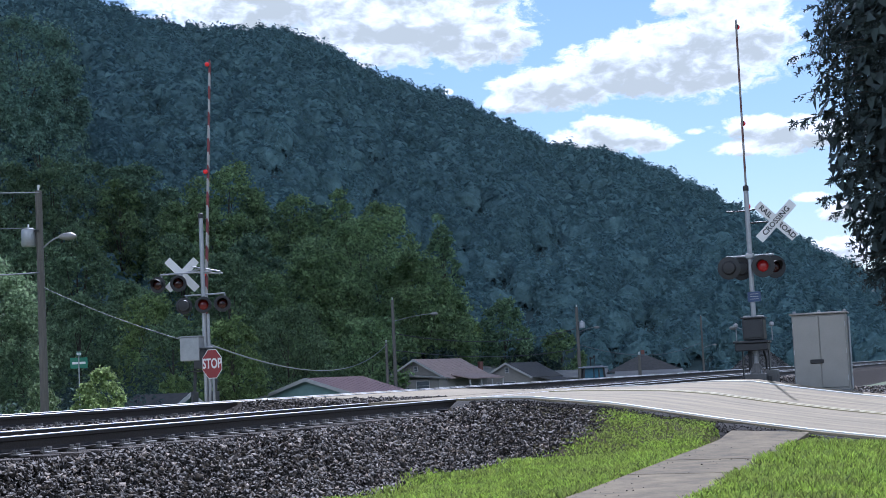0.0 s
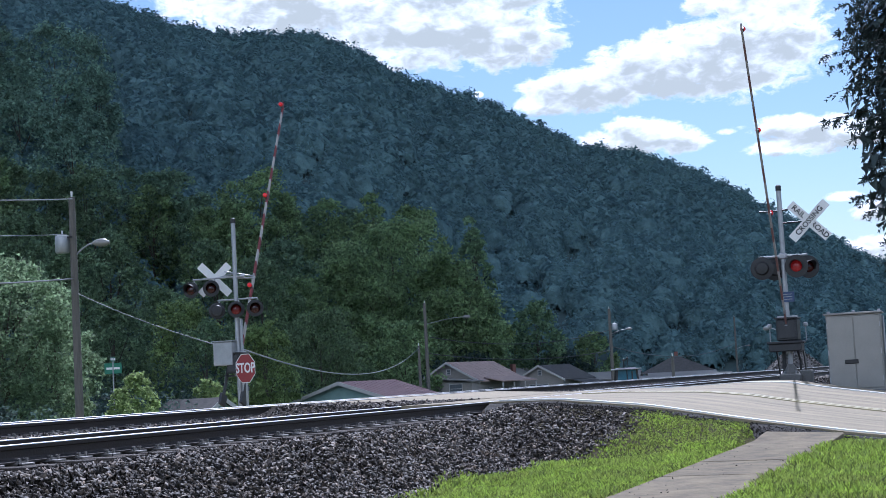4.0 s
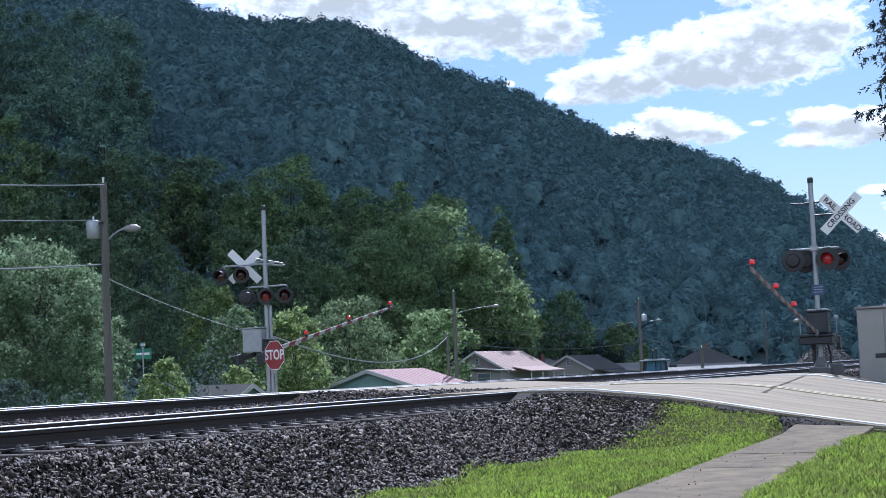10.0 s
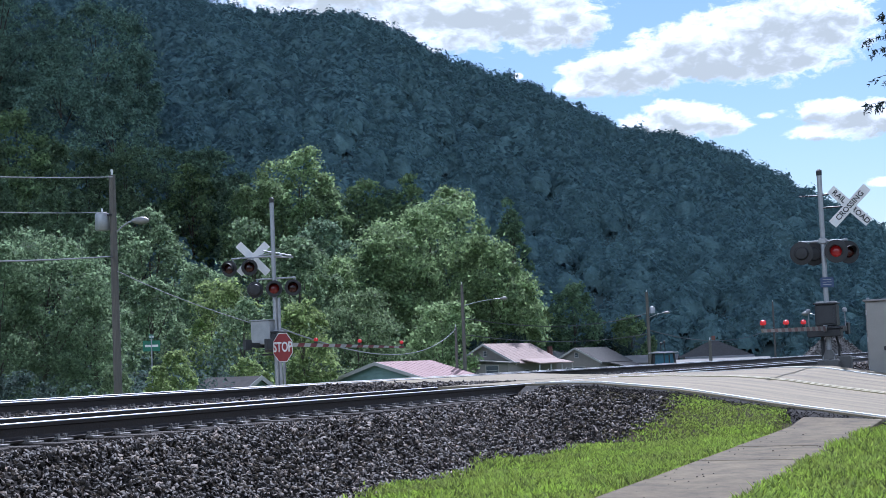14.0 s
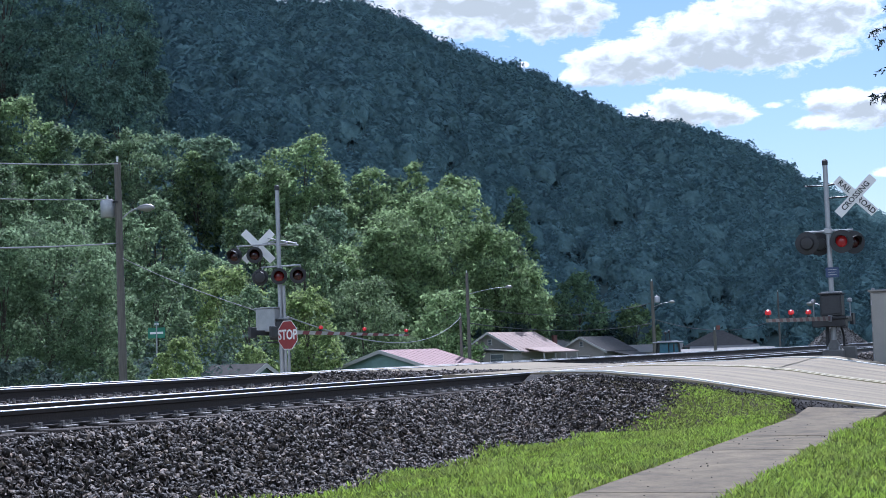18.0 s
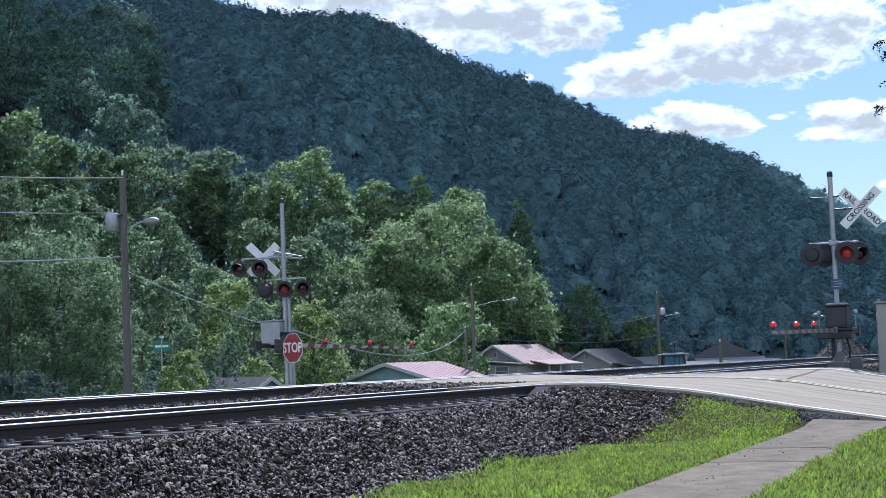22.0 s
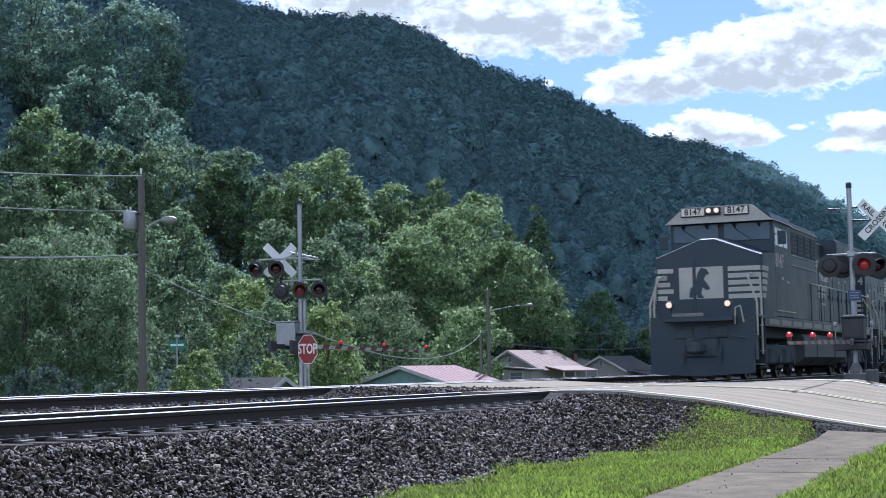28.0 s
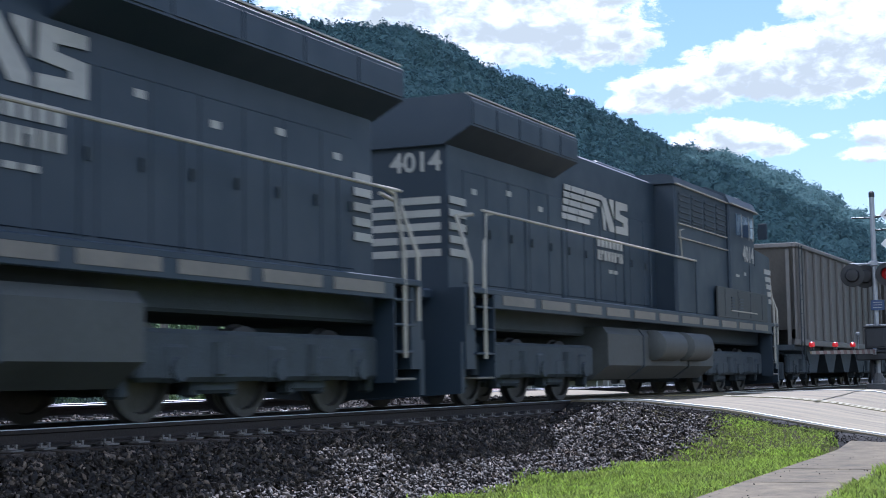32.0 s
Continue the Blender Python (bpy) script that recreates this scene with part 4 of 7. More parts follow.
# ---- crossing signals ----
def blinker(parent, c, face, lit, r=0.30):
    """One flashing-light head: a black target disc with a hooded red lens, facing along face."""
    f = Vector(face).normalized()
    rot = f.to_track_quat("Z", "Y").to_matrix().to_4x4()
    base = Matrix.Translation(c) @ rot
    head = part("flashing_light", Geo().lathe((0, 0, 0), [(0.05, -0.14), (0.15, -0.13), (0.18, -0.02), (r, -0.012), (r, 0.0), (0.16, 0.004)], 22), M["black"], parent, "black flashing light head", smooth=True, m=base)
    part("lens", Geo().lathe((0, 0, 0.0), [(0.148, 0.006), (0.13, 0.035), (0.08, 0.055), (0.01, 0.06)], 18), M["dim_lens"] if lit == "dim" else M["flasher"] if lit else M["lens"], head, "red lens", smooth=True)
    g, n = Geo(), 11
    vin, vout = [], []
    for i in range(n):
        a = radians(-25 + 230 * i / (n - 1))
        for r, lst in ((0.155, vin), (0.163, vout)):
            d = 0.30 * (0.45 + 0.55 * math.sin(max(0, min(math.pi, a))) if 0 < a < math.pi else 0.4)
            lst.append(((r * math.cos(a), r * math.sin(a), 0.0), (r * math.cos(a), r * math.sin(a), d)))
    v = [p for q in vin for p in q] + [p for q in vout for p in q]
    fs = [(2 * i, 2 * i + 2, 2 * i + 3, 2 * i + 1) for i in range(n - 1)] + [(2 * n + 2 * i, 2 * n + 2 * i + 1, 2 * n + 2 * i + 3, 2 * n + 2 * i + 2) for i in range(n - 1)]
    fs += [(2 * i + 1, 2 * i + 3, 2 * n + 2 * i + 3, 2 * n + 2 * i + 1) for i in range(n - 1)]
    g.add(v, fs)
    part("hood", g, M["black"], head)
    return head


def crossbuck(parent, c, face, text, scale=1.0):
    """Two crossed white blades that face along a level direction, with lettering on the front where it can be read."""
    f = Vector((face[0], face[1], 0)).normalized()
    x = Vector((-f.y, f.x, 0))
    m = Matrix.Translation(c) @ Matrix((x, Vector((0, 0, 1)), f)).transposed().to_4x4()
    for i, (ang, words) in enumerate(((45, text[0]), (-45, text[1]))):
        blade = part("blade", Geo().box((0, 0, 0), (1.22 * scale, 0.23 * scale, 0.006), ch=0.0015), M["white"], parent, "white crossbuck blade", m=m @ pose(0, 0, -0.008 * i, 0, 0, ang))
        if words:
            for w, dx in words:
                letters(w, 0.185 * scale, M["black"], blade, pose(dx * scale, 0, 0.004), 0.004)


def gate_arm(mast, length, lamps, red="arm_red", white="arm_white"):
    """A tapered striped arm along local x on its mast, with three red lamps; it turns about its foot."""
    n = int(length / 0.41)
    arm = part("gate_arm", Geo().box((0.1, 0, 0), (0.9, 0.07, 0.16), ch=0.01), M["galv"], mast, "striped gate arm with red lamps")
    for i in range(n):
        x0, x1 = 0.5 + i * (length - 0.5) / n, 0.5 + (i + 1) * (length - 0.5) / n
        h0 = 0.115 - 0.05 * i / n
        sl = 0.05
        a = [(x0 + sl, h0 / 2), (x1 + sl, h0 / 2), (x1 - sl, -h0 / 2), (x0 - sl, -h0 / 2)]
        part("stripe", Geo().prism(a, "y", -0.022, 0.022), M[red] if i % 2 == 0 else M[white], arm)
    for side in (-1, 1):
        part("counterweight", Geo().box((-0.62, side * 0.34, -0.02), (1.15, 0.03, 0.14), ch=0.006).box((-1.05, side * 0.34, -0.02), (0.34, 0.09, 0.3), ch=0.01).tube((0, side * 0.34, 0), (0, 0, 0), 0.04, 0.04, 8), M["mech"], arm, "steel counterweight arm")
    for k in lamps:
        part("gate_lamp", Geo().box((length * k, 0, 0.075), (0.10, 0.07, 0.05)).tube((length * k, 0, 0.09), (length * k, 0, 0.13), 0.02, 0.02, 8), M["black"], arm)
        part("lamp_lens", Geo().lathe((length * k, 0, 0.17), [(0.03, -0.055), (0.062, -0.04), (0.068, 0.0), (0.055, 0.04), (0.02, 0.058)], 14), M["lens_lit"], arm, "glowing red lamp lens", smooth=True)
    return arm


def signal_mast(m, label, height, box_side):
    mast = thing("crossing_signal_mast", label, "crossing signal", m, group="crossing signal masts")
    part("pole", Geo().tube((0, 0, 0.1), (0, 0, height), 0.064, 0.064, 16), M["galv"], mast, smooth=True)
    part("cap", Geo().lathe((0, 0, height), [(0.075, -0.12), (0.075, 0.0), (0.03, 0.04)], 16), M["black"], mast)
    part("base", Geo().box((0, 0, 0.16), (0.55, 0.55, 0.42), ch=0.03).lathe((0, 0, 0.36), [(0.2, 0.0), (0.19, 0.05), (0.1, 0.22), (0.08, 0.26)], 14), M["concrete_dark"], mast)
    for a in range(4):
        part("bolt", Geo().tube((0.2 * math.cos(a * 1.571 + 0.785), 0.2 * math.sin(a * 1.571 + 0.785), 0.37), (0.2 * math.cos(a * 1.571 + 0.785), 0.2 * math.sin(a * 1.571 + 0.785), 0.44), 0.018, 0.018, 6), M["galv"], mast)
    return mast


def gate_mechanism(parent, z, side, wide=0.74):
    mech = part("gate_mechanism", Geo().box((0, side * 0.1, z), (0.56, wide, 0.56), ch=0.03).box((0, side * 0.1, z + 0.30), (0.62, wide + 0.06, 0.04), ch=0.01), M["mech"], parent, "dark grey steel gate motor housing")
    for y in (-0.27 * wide, 0.27 * wide):
        part("top_cap", Geo().box((0, side * 0.1 + y, z + 0.34), (0.4, 0.36 * wide, 0.04), ch=0.01), M["galv"], mech, "bare metal cap")
    part("cover", Geo().box((-0.29, side * 0.1, z), (0.03, wide * 0.8, 0.44), ch=0.01), M["mech"], mech)
    part("bracket", Geo().box((0, 0, z - 0.34), (0.34, 0.8, 0.05), ch=0.01), M["black"], parent)
    return mech


RX, RY, RZ = 40.75, 6.41, -0.22
mast_r = signal_mast(pose(RX, RY, RZ), "galvanized crossing signal mast with crossbuck beside the road", 5.25, 1)
gate_mechanism(mast_r, 1.5, 0.0, 0.54)
part("gate_bracket", Geo().box((-0.1, 0.06, 1.18), (0.6, 0.9, 0.06), ch=0.01).box((-0.1, 0.06, 1.05), (0.5, 0.84, 0.2), ch=0.02).tube((0.05, 0.16, 0.4), (0.05, 0.16, 1.0), 0.05, 0.05, 10), M["mech"], mast_r, "wide steel bracket under the gate motor")
for y in (-0.46, 0.46):
    part("indicator_lamp", Geo().lathe((-0.1, y, 1.62), [(0.03, -0.06), (0.06, -0.03), (0.06, 0.03), (0.03, 0.06)], 12).tube((-0.1, y, 1.2), (-0.1, y, 1.58), 0.014, 0.014, 8), M["galv"], mast_r)
part("crossarm", Geo().tube((0, -0.62, 3.42), (0, 0.62, 3.42), 0.028, 0.028, 10).box((0, 0, 3.42), (0.2, 0.2, 0.14), ch=0.02), M["galv"], mast_r)
for y, lits in ((0.44, (False, False)), (-0.44, (True, False))):
    part("drop_pipe", Geo().tube((0, y, 3.42), (0, y, 3.2), 0.022, 0.022, 8), M["galv"], mast_r)
    blinker(mast_r, (-0.12, y + 0.1, 3.13), (-1, -0.05, 0) if y < 0 else (1, 0.1, 0), lits[0])
    blinker(mast_r, (0.2, y - 0.16, 3.11), (0.95, 0.35, 0) if y > 0 else (-0.8, -0.5, 0), lits[1])
part("sign_bracket", Geo().tube((0, 0.05, 4.28), (0, -0.75, 4.28), 0.022, 0.022, 8).tube((0.0, 0.0, 4.6), (0.05, 0.55, 4.62), 0.018, 0.018, 8).tube((0, 0, 4.6), (0, -0.22, 4.63), 0.03, 0.02, 8), M["black"], mast_r)
crossbuck(mast_r, (-0.06, -0.74, 4.28), (-1, -0.12, 0), ([("CROSSING", 0.0)], [("RAIL", -0.34), ("ROAD", 0.34)]), 1.06)
part("notice_plate", Geo().box((-0.09, -0.06, 2.35), (0.012, 0.34, 0.26), ch=0.003), M["blue_sign"], mast_r, "small blue notice plate")
for i in range(3):
    part("notice_line", Geo().box((-0.098, -0.06, 2.42 - i * 0.065), (0.004, 0.22, 0.014)), M["galv"], mast_r)
part("cable_conduit", Geo().path([(0.12, -0.22, 0.1), (0.12, -0.24, 0.7), (0.06, -0.18, 1.0)], 0.03), M["black"], mast_r)
part("footing_box", Geo().box((0.1, -0.38, 0.2), (0.4, 0.3, 0.5), ch=0.02), M["concrete_dark"], mast_r)

LX, LY, LZ = 39.75, 22.0, -0.75
mast_l = signal_mast(pose(LX, LY, LZ), "galvanized crossing signal mast across the tracks", 6.2, 1)
gate_mechanism(mast_l, 2.0, 0.3, 0.42)
toward, away = (-0.88, -0.47, 0), (0.9, 0.44, 0)
for z, x0, heads in ((3.56, -0.16, ((0.55, away, False), (-0.08, toward, "dim"), (-0.70, toward, False))), (4.22, -0.22, ((1.36, (-0.95, -0.1, 0), False), (0.68, toward, False)))):
    ys = [h[0] for h in heads]
    part("crossarm", Geo().tube((0, min(ys + [-0.3]), z + 0.30), (0, max(ys) + 0.05, z + 0.30), 0.026, 0.026, 10), M["galv"], mast_l)
    for dy, face, lit in heads:
        part("drop_pipe", Geo().tube((0, dy, z + 0.30), (0, dy, z + 0.12), 0.022, 0.022, 8).tube((0, dy, z + 0.14), (x0 * 0.6, dy, z + 0.1), 0.02, 0.02, 8), M["galv"], mast_l)
        blinker(mast_l, (x0, dy, z), face, lit, 0.24)
part("sign_bracket", Geo().tube((0, 0, 4.62), (0.2, 0.66, 4.55), 0.022, 0.022, 8).tube((0, 0.1, 4.5), (0.1, -0.6, 4.45), 0.03, 0.02, 8).tube((0.1, -0.55, 4.5), (0, 0.35, 4.7), 0.02, 0.02, 8), M["galv"], mast_l)
crossbuck(mast_l, (0.22, 0.80, 4.50), (0.75, 0.66, 0), ((), ()))
part("relay_box", Geo().box((-0.1, 0.32, 2.3), (0.5, 0.62, 0.68), ch=0.02).box((-0.1, 0.32, 2.66), (0.56, 0.68, 0.03)), M["galv"], mast_l, "grey steel relay box")
part("conduit", Geo().tube((0.05, -0.1, 0.3), (0.05, -0.1, 3.3), 0.05, 0.05, 10), M["galv"], mast_l)

arm_r = gate_arm(mast_r, 8.5, (0.42, 0.68, 0.985), "arm_red_muted", "arm_white_muted")
arm_l = gate_arm(mast_l, 8.95, (0.28, 0.62, 0.985))


def stop_sign(m):
    s = thing("stop_sign", "red octagonal stop sign on a steel post", "stop sign", m)
    part("post", Geo().box((0.03, 0, 0.95), (0.04, 0.06, 3.0)), M["galv"], s)
    octo = lambda r: [(r * math.cos(radians(22.5 + 45 * i)), r * math.sin(radians(22.5 + 45 * i))) for i in range(8)]
    rot = Matrix.Translation((0, 0, 2.1)) @ Matrix(((0, 0, -1), (-1, 0, 0), (0, 1, 0))).to_4x4()
    part("border", Geo().prism(octo(0.44), "z", 0.0, 0.004), M["white"], s, "white border", m=rot)
    p = part("panel", Geo().prism(octo(0.418), "z", 0.005, 0.008), M["red"], s, "red panel", m=rot)
    letters("STOP", 0.39, M["white"], p, pose(0, 0, 0.011), 0.008, 0.86)
    return s


stop_sign(pose(38.6, 21.15, -1.02, 0, 0, -20))

# ---- relay cabinet ----
cab_box = thing("signal_cabinet", "brushed aluminium railway relay cabinet beside the road", "cabinet", pose(39.1, 4.55, -0.34, 0, 0, 3))
part("body", Geo().box((0, 0, 0.93), (0.9, 1.28, 1.86), ch=0.015), M["alu"], cab_box)
part("roof", Geo().box((-0.02, 0, 1.885), (1.0, 1.38, 0.05), ch=0.012), M["alu"], cab_box)
part("plinth", Geo().box((0, 0, -0.03), (0.98, 1.36, 0.12), ch=0.02), M["concrete_dark"], cab_box)
for y in (0.315, -0.315):
    d = part("door", Geo().box((-0.46, y, 0.95), (0.03, 0.615, 1.74), ch=0.008), M["alu"], cab_box, "aluminium door")
    for z in (0.3, 0.95, 1.6):
        part("hinge", Geo().tube((-0.475, y * 1.97, z - 0.06), (-0.475, y * 1.97, z + 0.06), 0.012, 0.012, 8), M["galv"], d)
    if y > 0:
        part("handle", Geo().box((-0.49, 0.09, 0.72), (0.03, 0.32, 0.10), ch=0.01), M["black"], d, "recessed black handle")
for y in (-0.6, 0.0, 0.6):
    part("lifting_eye", Geo().lathe((0.0, y, 1.94), [(0.03, -0.03), (0.04, 0.0), (0.03, 0.03)], 8), M["galv"], cab_box)
part("side_conduit", Geo().tube((0.1, -0.68, 0.0), (0.1, -0.68, 1.8), 0.03, 0.03, 8).tube((0.25, -0.68, 0.0), (0.25, -0.68, 1.55), 0.02, 0.02, 8), M["galv"], cab_box)


# ---- poles and wires ----
def pole(m, label, height, r, lamp=None, can=None, arm=None, lean=0.0):
    p = thing("utility_pole", label, "utility pole", m @ pose(0, 0, 0, 0, lean, 0), group="utility poles")
    part("post", Geo().tube((0, 0, -0.5), (0, 0, height), r, r * 0.72, 12), M["wood"], p, smooth=True)
    if lamp:
        z, out, dx = lamp
        pts = [Vector((dx[0] * out * k, dx[1] * out * k, z + 0.5 * math.sin(k * 1.5))) for k in (0, 0.25, 0.5, 0.75, 1.0)]
        part("lamp_arm", Geo().path(pts, 0.03), M["galv"], p, "curved steel lamp arm")
        d = Vector((dx[0], dx[1], 0))
        tip = pts[-1]
        rot = Matrix.Translation(tip + d * 0.25) @ d.to_track_quat("X", "Z").to_matrix().to_4x4()
        part("luminaire", Geo().lathe((0, 0, 0), [(0.03, -0.32), (0.1, -0.2), (0.15, 0.0), (0.14, 0.2), (0.05, 0.34)], 14, "x"), M["alu"], p, "grey street lamp head", smooth=True, m=rot)
    if can:
        z, off, w = can
        c = part("transformer", Geo().lathe((off[0], off[1], z), [(w * 0.85, -0.02), (w, 0.03), (w, 0.58), (w * 0.9, 0.63), (w * 0.3, 0.68)], 16), M["galv"], p, "grey transformer can", smooth=True)
        part("bushing", Geo().tube((off[0], off[1], z + 0.66), (off[0], off[1], z + 0.82), 0.04, 0.03, 8), M["white"], c)
        part("bracket", Geo().box((off[0] / 2, off[1] / 2, z + 0.55), (abs(off[0]) + 0.1, abs(off[1]) + 0.1, 0.06)), M["black"], p)
    part("insulator", Geo().tube((0, 0, height), (0, 0, height + 0.22), 0.03, 0.05, 8), M["white"], p)
    return p


def cable(a, b, sag, r, material, label, steps=14):
    a, b = Vector(a), Vector(b)
    pts = [a.lerp(b, i / steps) - Vector((0, 0, sag * 4 * (i / steps) * (1 - i / steps))) for i in range(steps + 1)]
    side = Vector((0, 0, 1)).cross(b - a).normalized()
    v = [p + side * (r * math.cos(k * 1.0472)) + Vector((0, 0, r * math.sin(k * 1.0472))) for p in pts for k in range(6)]
    f = [(i * 6 + k, i * 6 + (k + 1) % 6, i * 6 + 6 + (k + 1) % 6, i * 6 + 6 + k) for i in range(steps) for k in range(6)]
    solo("overhead_cable", Geo().add(v, f), material, label, "cable", group="overhead cables")

# ---- poles, wires and signs ----
def base_at(x, y):
    return pose(x, y, stand_z(x, y))


def make_poles():
    z = stand_z(48.6, 33.6)
    pole(pose(48.75, 33.7, z, 0, 0, 0), "weathered wooden utility pole with street lamp and transformer", 8.0 - z, 0.17, lamp=(5.75 - z, 0.75, (0.39, -0.92)), can=(5.95 - z, (-0.15, 0.38), 0.27), lean=-0.5)
    z = stand_z(120.6, 48.9)
    pole(pose(120.6, 48.9, z), "wooden utility pole with a long street lamp arm", 7.1 - z, 0.17, lamp=(5.3 - z, 3.2, (0.39, -0.92)))
    z = stand_z(118.5, 48.75)
    pole(pose(118.5, 48.75, z), "short wooden service pole near the houses", 3.5 - z, 0.14)
    z = stand_z(155.6, 42.6)
    pole(pose(155.6, 42.6, z), "wooden utility pole with transformer and street lamp", 7.1 - z, 0.2, lamp=(4.4 - z, 1.7, (0.39, -0.92)), can=(4.9 - z, (0.15, -0.45), 0.3))
    z = stand_z(251, 48)
    pole(pose(251, 48, z), "distant wooden utility pole with street lamp", 8.5 - z, 0.18, lamp=(3.3 - z, 1.8, (0.39, -0.92)))
    z = stand_z(118.8, 27.7)
    pole(pose(118.8, 27.7, z), "short dark pole behind the tracks", 1.5 - z, 0.16)
    z = stand_z(113.4, 15.0)
    pole(pose(114.5, 15.4 + 3, z), "dark steel lamp pole beside the gravel heap", 3.2 - z, 0.09, lamp=(2.6 - z, 1.0, (0.3, 0.95)))
    top = (48.4, 33.5, 7.9)
    cable(top, (19.2, 20.8, 4.2), 0.1, 0.022, M["wire_light"], "thin overhead power cable")
    cable((48.4, 33.8, 6.6), (19.3, 20.7, 3.6), 0.1, 0.018, M["wire_light"], "thin overhead power cable")
    cable((48.6, 33.7, 4.95), (19.2, 20.9, 2.6), 0.1, 0.028, M["wire_light"], "thick overhead telephone cable")
    cable((48.7, 33.6, 4.4), (39.6, 22.3, 1.72), 0.12, 0.013, M["wire_light"], "service cable sloping to the relay box")
    cable((39.9, 21.9, 1.65), (118.5, 48.75, 3.35), 1.35, 0.024, M["wire_light"], "slack overhead cable above the crossing", 22)
    cable((120.6, 48.9, 4.3), (155.6, 42.6, 4.9), 1.0, 0.035, M["wire"], "slack overhead cable between poles")
    cable((120.6, 48.9, 2.9), (155.6, 42.6, 2.8), 0.7, 0.04, M["wire"], "slack overhead cable between poles")
    cable((155.6, 42.6, 3.2), (251, 48, 4.4), 1.6, 0.04, M["wire"], "slack overhead cable between poles")
    s = thing("street_sign", "green street name sign on a thin post", "street sign", base_at(59.5, 39.3))
    z = 1.95 - stand_z(59.5, 39.3)
    part("post", Geo().tube((0, 0, -0.2), (0, 0, z + 0.3), 0.035, 0.03, 8), M["galv"], s)
    for k, (dz, turn) in enumerate(((0.0, -70), (0.34, 15))):
        pl = part("panel", Geo().box((0, 0, 0), (0.78 if k == 0 else 0.6, 0.012, 0.48 if k == 0 else 0.2), ch=0.003), M["green_sign"], s, "green name panel", m=pose(0, 0, z - 0.15 + dz * 0.6, 0, 0, turn) if k == 0 else pose(0, 0, z + 0.26, 0, 0, turn))
        part("name_bar", Geo().box((0, -0.01, 0.0), (0.6, 0.004, 0.10)), M["white"], pl)
        part("name_bar", Geo().box((0, 0.01, 0.0), (0.6, 0.004, 0.10)), M["white"], pl)


# ---- houses ----
HM = dict(
    grey=mat("grey_siding", (0.28, 0.26, 0.235), 0.8, scale=2, fine=20, var=0.25, bump=0.15, streak=(1, 1, 9)),
    teal=mat("teal_block_wall", (0.22, 0.33, 0.31), 0.85, scale=2, fine=20, var=0.25, bump=0.2),
    white=mat("white_siding", (0.62, 0.62, 0.60), 0.8, scale=2, fine=20, var=0.2, bump=0.15, streak=(1, 1, 9)),
    pink=mat("faded_red_metal_roof", (0.40, 0.265, 0.25), 0.75, 0.0, scale=1.2, fine=8, var=0.3, bump=0.1, streak=(1, 6, 1), spec=0.12),
    tin=mat("weathered_tin_roof", (0.40, 0.30, 0.26), 0.75, 0.0, scale=1.2, fine=8, var=0.35, bump=0.1, streak=(1, 6, 1), spec=0.12),
    shingle=mat("grey_shingle_roof", (0.10, 0.095, 0.09), 0.95, scale=3, fine=16, var=0.35, bump=0.4, spec=0.12),
    bright=mat("bright_metal_roof", (0.24, 0.23, 0.215), 0.75, 0.0, scale=1.5, fine=8, var=0.2, bump=0.05, spec=0.12),
    trim=mat("white_trim", (0.42, 0.41, 0.39), 0.6, scale=4, fine=20, var=0.15, bump=0.05),
    pane=glass("window_glass", (0.12, 0.14, 0.16)),
    brick=mat("brick_chimney", (0.22, 0.10, 0.08), 0.9, scale=6, fine=20, var=0.4, bump=0.5),
)


def window(parent, c, w, h, axis):
    """A framed window on a wall facing -x (axis x) or -y (axis y)."""
    def at(u, d, v):
        return (c[0] + d, c[1] + u, c[2] + v) if axis == "x" else (c[0] + u, c[1] + d, c[2] + v)
    def sz(u, d, v):
        return (d, u, v) if axis == "x" else (u, d, v)
    g = Geo()
    for u, v, a, b in ((-w / 2, 0, 0.08, h + 0.16), (w / 2, 0, 0.08, h + 0.16), (0, h / 2, w, 0.08), (0, -h / 2, w, 0.08), (0, 0, w, 0.05)):
        g.box(at(u, -0.03, v), sz(a, 0.07, b))
    fr = part("window", g, HM["trim"], parent, "white window frame")
    part("pane", Geo().box(at(0, -0.015, 0), sz(w - 0.06, 0.02, h - 0.06)), HM["pane"], fr, "dark window glass")


